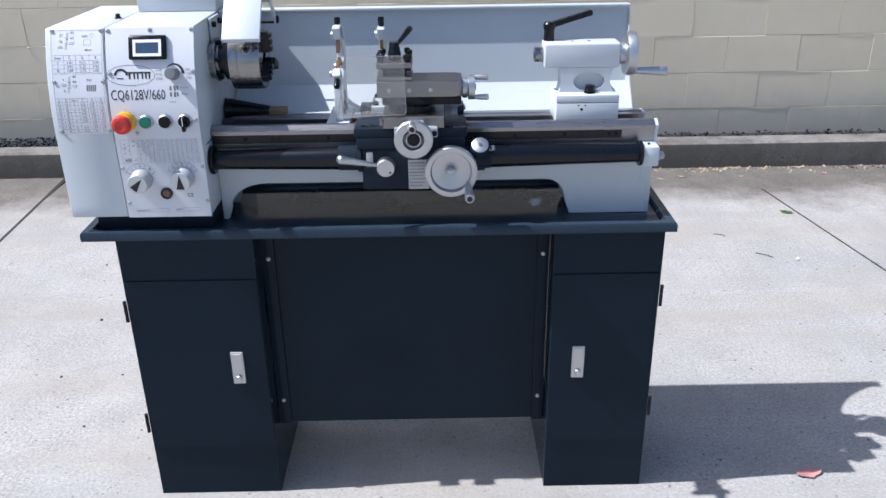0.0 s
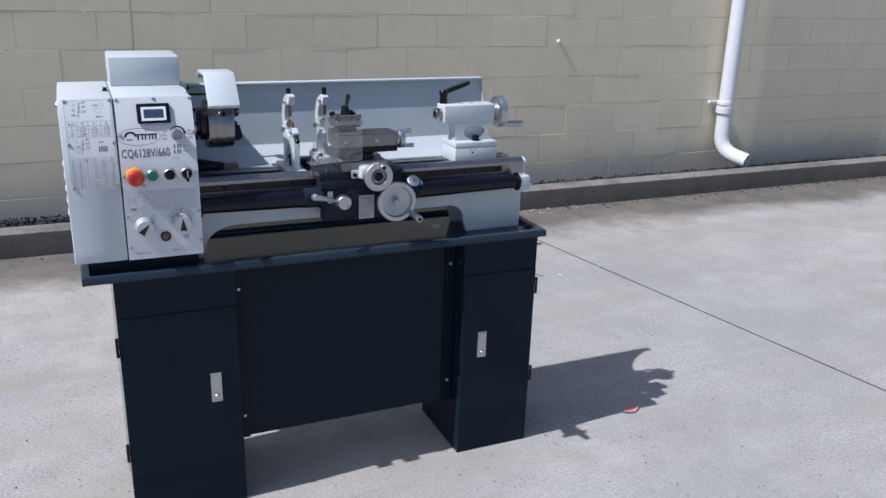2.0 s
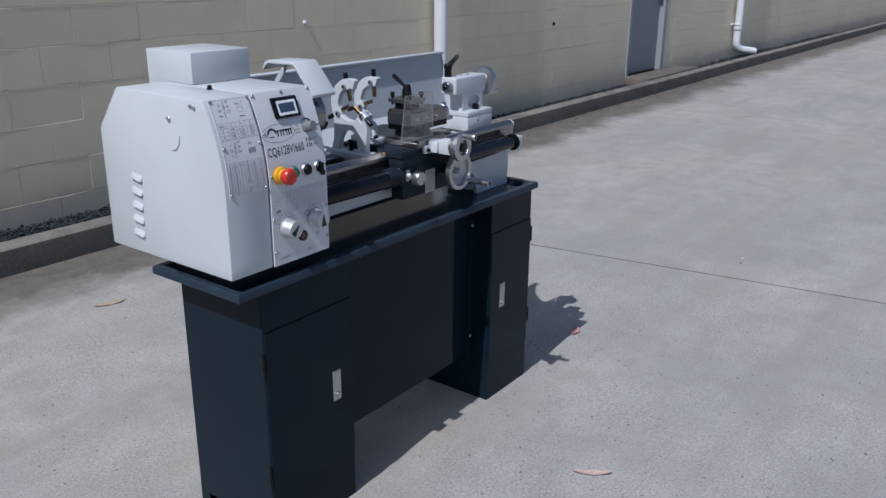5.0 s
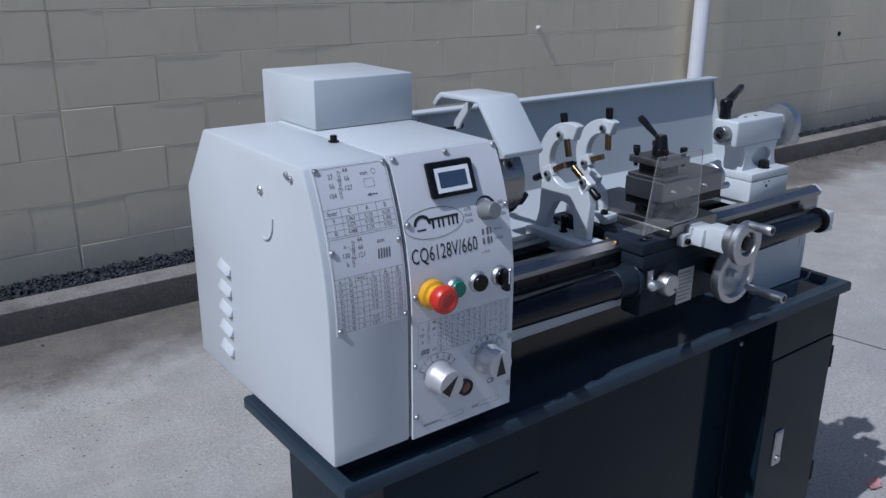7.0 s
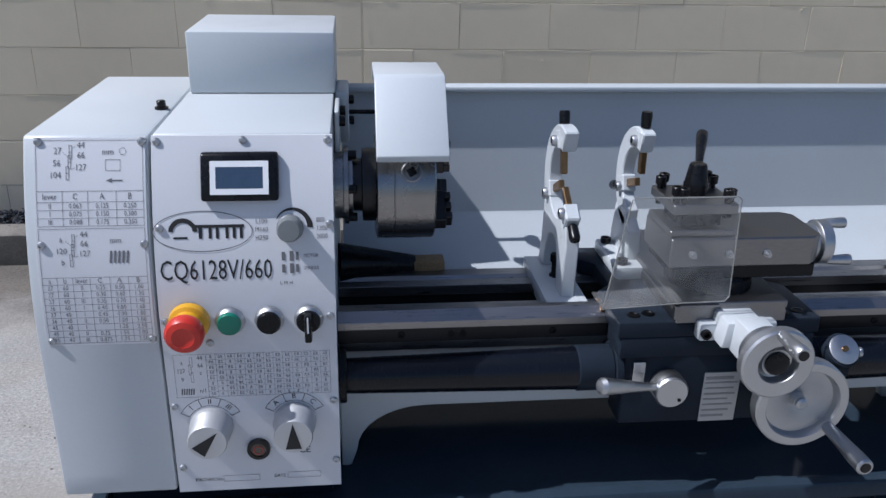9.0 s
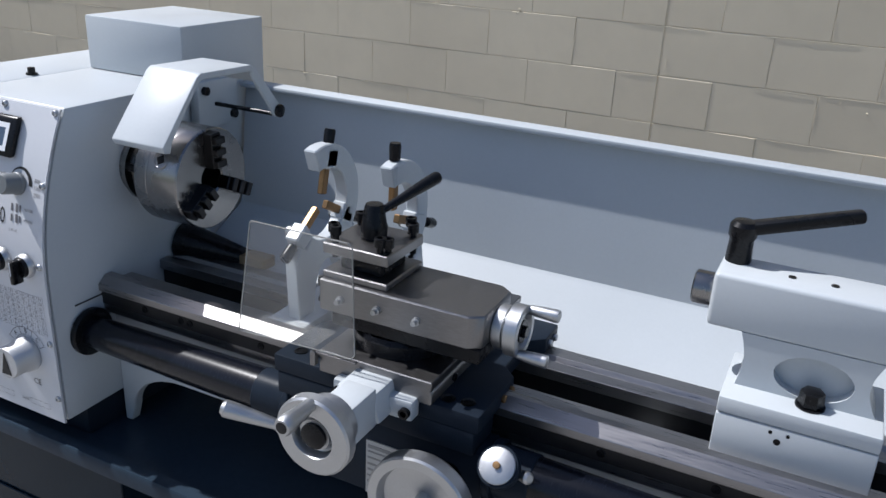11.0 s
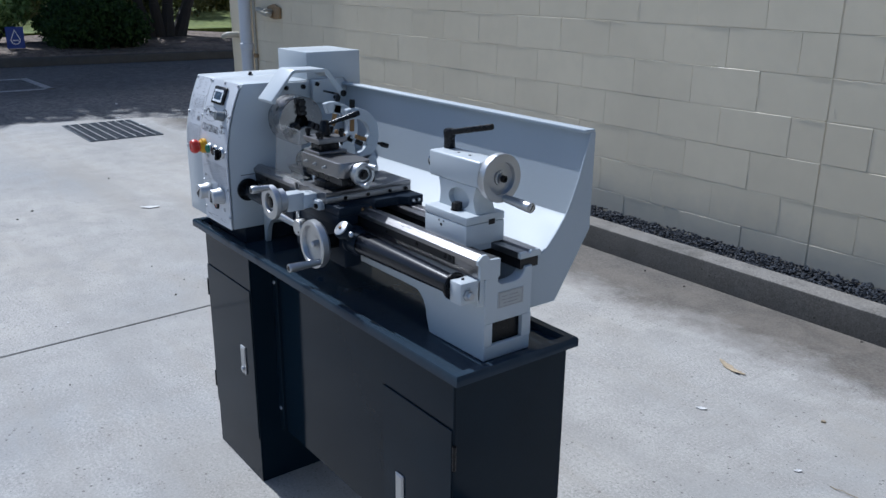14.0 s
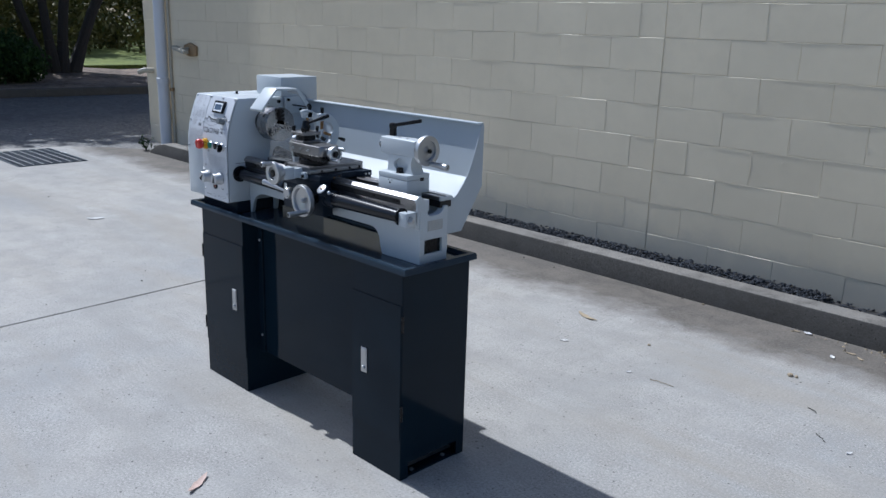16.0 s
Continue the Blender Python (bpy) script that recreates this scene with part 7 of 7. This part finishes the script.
# ---- pieces of the block wall ----
def block_mesh(name, w, h, kind):
    """One block face: a shallow slab with rounded front edges."""
    bm = N()
    top_e, side_e, e, d = (0.0028, 0.0052, 0.0038, 0.0020)[kind], (0.0008, 0.0006, 0.0030, 0.0012)[kind], 0.0008, 0.010
    back = [bm.verts.new((x, d, z)) for x, z in ((-w / 2, -h / 2), (w / 2, -h / 2), (w / 2, h / 2), (-w / 2, h / 2))]
    mid = [bm.verts.new((x, 0.0022 if z > 0 else 0.0012, z)) for x, z in ((-w / 2, -h / 2), (w / 2, -h / 2), (w / 2, h / 2), (-w / 2, h / 2))]
    top = [bm.verts.new((x, 0.0, z)) for x, z in ((-w / 2 + side_e, -h / 2 + e), (w / 2 - e, -h / 2 + e), (w / 2 - e, h / 2 - top_e), (-w / 2 + side_e, h / 2 - top_e))]
    for a, b in ((back, mid), (mid, top)):
        for i in range(4):
            j = (i + 1) % 4
            bm.faces.new((a[i], a[j], b[j], b[i]))
    bm.faces.new(top)
    return mesh_from(bm, name, M_WALL, 0)


block_meshes = {}
JOINT = 0.0018
g = random.Random(11)
CONTROL = (-0.265, 5.75, 11.7)
rest_v, rest_f = [], []
for k in range(0, 21):
    zc = -0.005 + COURSE * k + COURSE / 2
    first = 0.156 if k % 2 == 0 else -0.046
    x = first - BLOCK * 18
    cuts = []
    while x < WALL_END:
        cuts.append(x)
        x += BLOCK
    cuts = sorted(c for c in cuts + list(CONTROL) if CORNER_X < c < WALL_END)
    cuts = [c for i, c in enumerate(cuts) if not any(0 < abs(c - q) < 0.07 for q in CONTROL)]
    for x0, x1 in zip([CORNER_X - JOINT / 2] + cuts, cuts + [WALL_END]):
        if x1 - x0 < 0.05:
            continue
        if (x0 < DOOR_X1 + 0.06 and x1 > DOOR_X0 - 0.06 and zc < DOOR_TOP + 0.06):
            if not (zc < DOOR_TOP + 0.06 and (x0 < DOOR_X0 - 0.10 or x1 > DOOR_X1 + 0.10)):
                continue
            x0, x1 = (x0, DOOR_X0 - 0.058) if x0 < DOOR_X0 - 0.10 else (DOOR_X1 + 0.058, x1)
        x0, x1 = x0 + (0.004 if x0 in CONTROL else 0.0), x1 - (0.004 if x1 in CONTROL else 0.0)
        w = round(x1 - x0 - JOINT * (1.0 if x0 in CONTROL or x1 in CONTROL else 0.45), 4)
        if w < 0.03:
            continue
        key = (w, round(COURSE - JOINT, 3), g.randrange(4))
        p = Vector(((x0 + x1) / 2, WALL_Y + g.uniform(-0.0007, 0.0007) - 0.0005, zc + g.uniform(-0.0008, 0.0008)))
        turn = Euler((g.uniform(-0.004, 0.004), g.uniform(-0.0015, 0.0015), g.uniform(-0.0018, 0.0018)))
        if key not in block_meshes:
            block_meshes[key] = block_mesh("block", *key)
        me = block_meshes[key]
        near = -5.4 < p.x < 5.6 and 0 < k < 11
        if near:
            ob = new("block", me)
            ob.parent = wall
            ob.matrix_basis = Matrix.Translation(p - wall.location) @ turn.to_matrix().to_4x4()
        else:
            n = len(rest_v)
            m = turn.to_matrix()
            rest_v += [tuple(p + m @ v.co) for v in me.vertices]
            rest_f += [tuple(n + i for i in f.vertices) for f in me.polygons]
me = bpy.data.meshes.new("blockwork")
me.from_pydata([(x, y - WALL_Y, z) for x, y, z in rest_v], [], rest_f)
me.materials.append(M_WALL)
ob = new("blockwork", me)
ob.parent = wall
tagged(ob, "cream-painted blockwork further along the wall", kind="stuff")
# end wall courses
for k in range(21):
    y = WALL_Y + 0.20
    z = -0.005 + COURSE * k
    bm = N()
    while y < 9.0:
        w = BLOCK if (y > WALL_Y + 0.3 or k % 2) else 0.2
        box(bm, CORNER_X - 0.004, CORNER_X + 0.004, y + JOINT / 2, y + w - JOINT / 2, z + JOINT / 2, z + COURSE - JOINT / 2)
        y += w
    part("course", bm, M_WALL, end_wall, "", 0)

# paint and mortar drips left on the blocks
g = random.Random(29)
bm = N()
for i in range(170):
    k = g.randrange(0, 12)
    x = g.uniform(-5.0, 7.0)
    z = -0.005 + COURSE * (k + 1) - abs(g.gauss(0, 0.035))
    if z < 0.16:
        continue
    r = g.choice((0.003, 0.004, 0.0055, 0.007))
    for j in range(g.choice((1, 1, 1, 2, 3))):
        tmp = N()
        bmesh.ops.create_icosphere(tmp, subdivisions=1, radius=r * g.uniform(0.6, 1.1))
        for v in tmp.verts:
            v.co *= g.uniform(0.8, 1.2)
        merge(bm, tmp, Matrix.Translation((x + g.uniform(-1, 1) * r * 2, WALL_Y - 0.001, z + g.uniform(-1, 1) * r * 2)) @ Matrix.Diagonal((1.1, 0.45, 1.2, 1)))
drips = part("mortar_drips", bm, M_WALL, wall, "painted-over mortar drips and smears")
tagged(drips, kind="stuff")

# ragged ridges of squeezed-out mortar along the bed and head joints
sv, sf = [], []


def ridge(x, z, n, upright):
    steps = max(3, int(n / 0.022))
    first = len(sv)
    for i in range(steps + 1):
        u = n * i / steps
        fade = min(1.0, 4.0 * min(i, steps - i) / steps + 0.15)
        h, out, off = g.uniform(0.0014, 0.0038) * fade, g.uniform(0.0003, 0.0010) * fade, g.uniform(-0.0012, 0.0012)
        for d, o in ((-h, -0.0004), (0.0, out), (h, -0.0004)):
            p = (x + d + off, z + u) if upright else (x + u, z + d + off)
            sv.append((p[0], -0.0008 - o, p[1]))
    for i in range(steps):
        a = first + 3 * i
        for k in range(2):
            sf.append((a + k, a + 3 + k, a + 4 + k, a + k + 1))


for i in range(760):
    k = g.randrange(0, 13)
    z = -0.005 + COURSE * (k + 1)
    x = g.uniform(-6.6, 7.2)
    if g.random() < 0.68:
        ridge(x, z - 0.0045, g.uniform(0.04, 0.36), False)
    else:
        row = k + 1
        first = 0.156 if row % 2 == 0 else -0.046
        xj = first + BLOCK * round((x - first) / BLOCK)
        a = g.uniform(0.0, 0.09)
        ridge(xj + 0.003, z + a, g.uniform(0.03, 0.19 - a), True)
me = bpy.data.meshes.new("mortar_ridges")
me.from_pydata(sv, [], sf)
me.materials.append(M_WALL)
me.shade_smooth()
ob = new("mortar_ridges", me)
ob.parent = wall
tagged(ob, "ragged painted mortar ridges along the joints", kind="stuff")
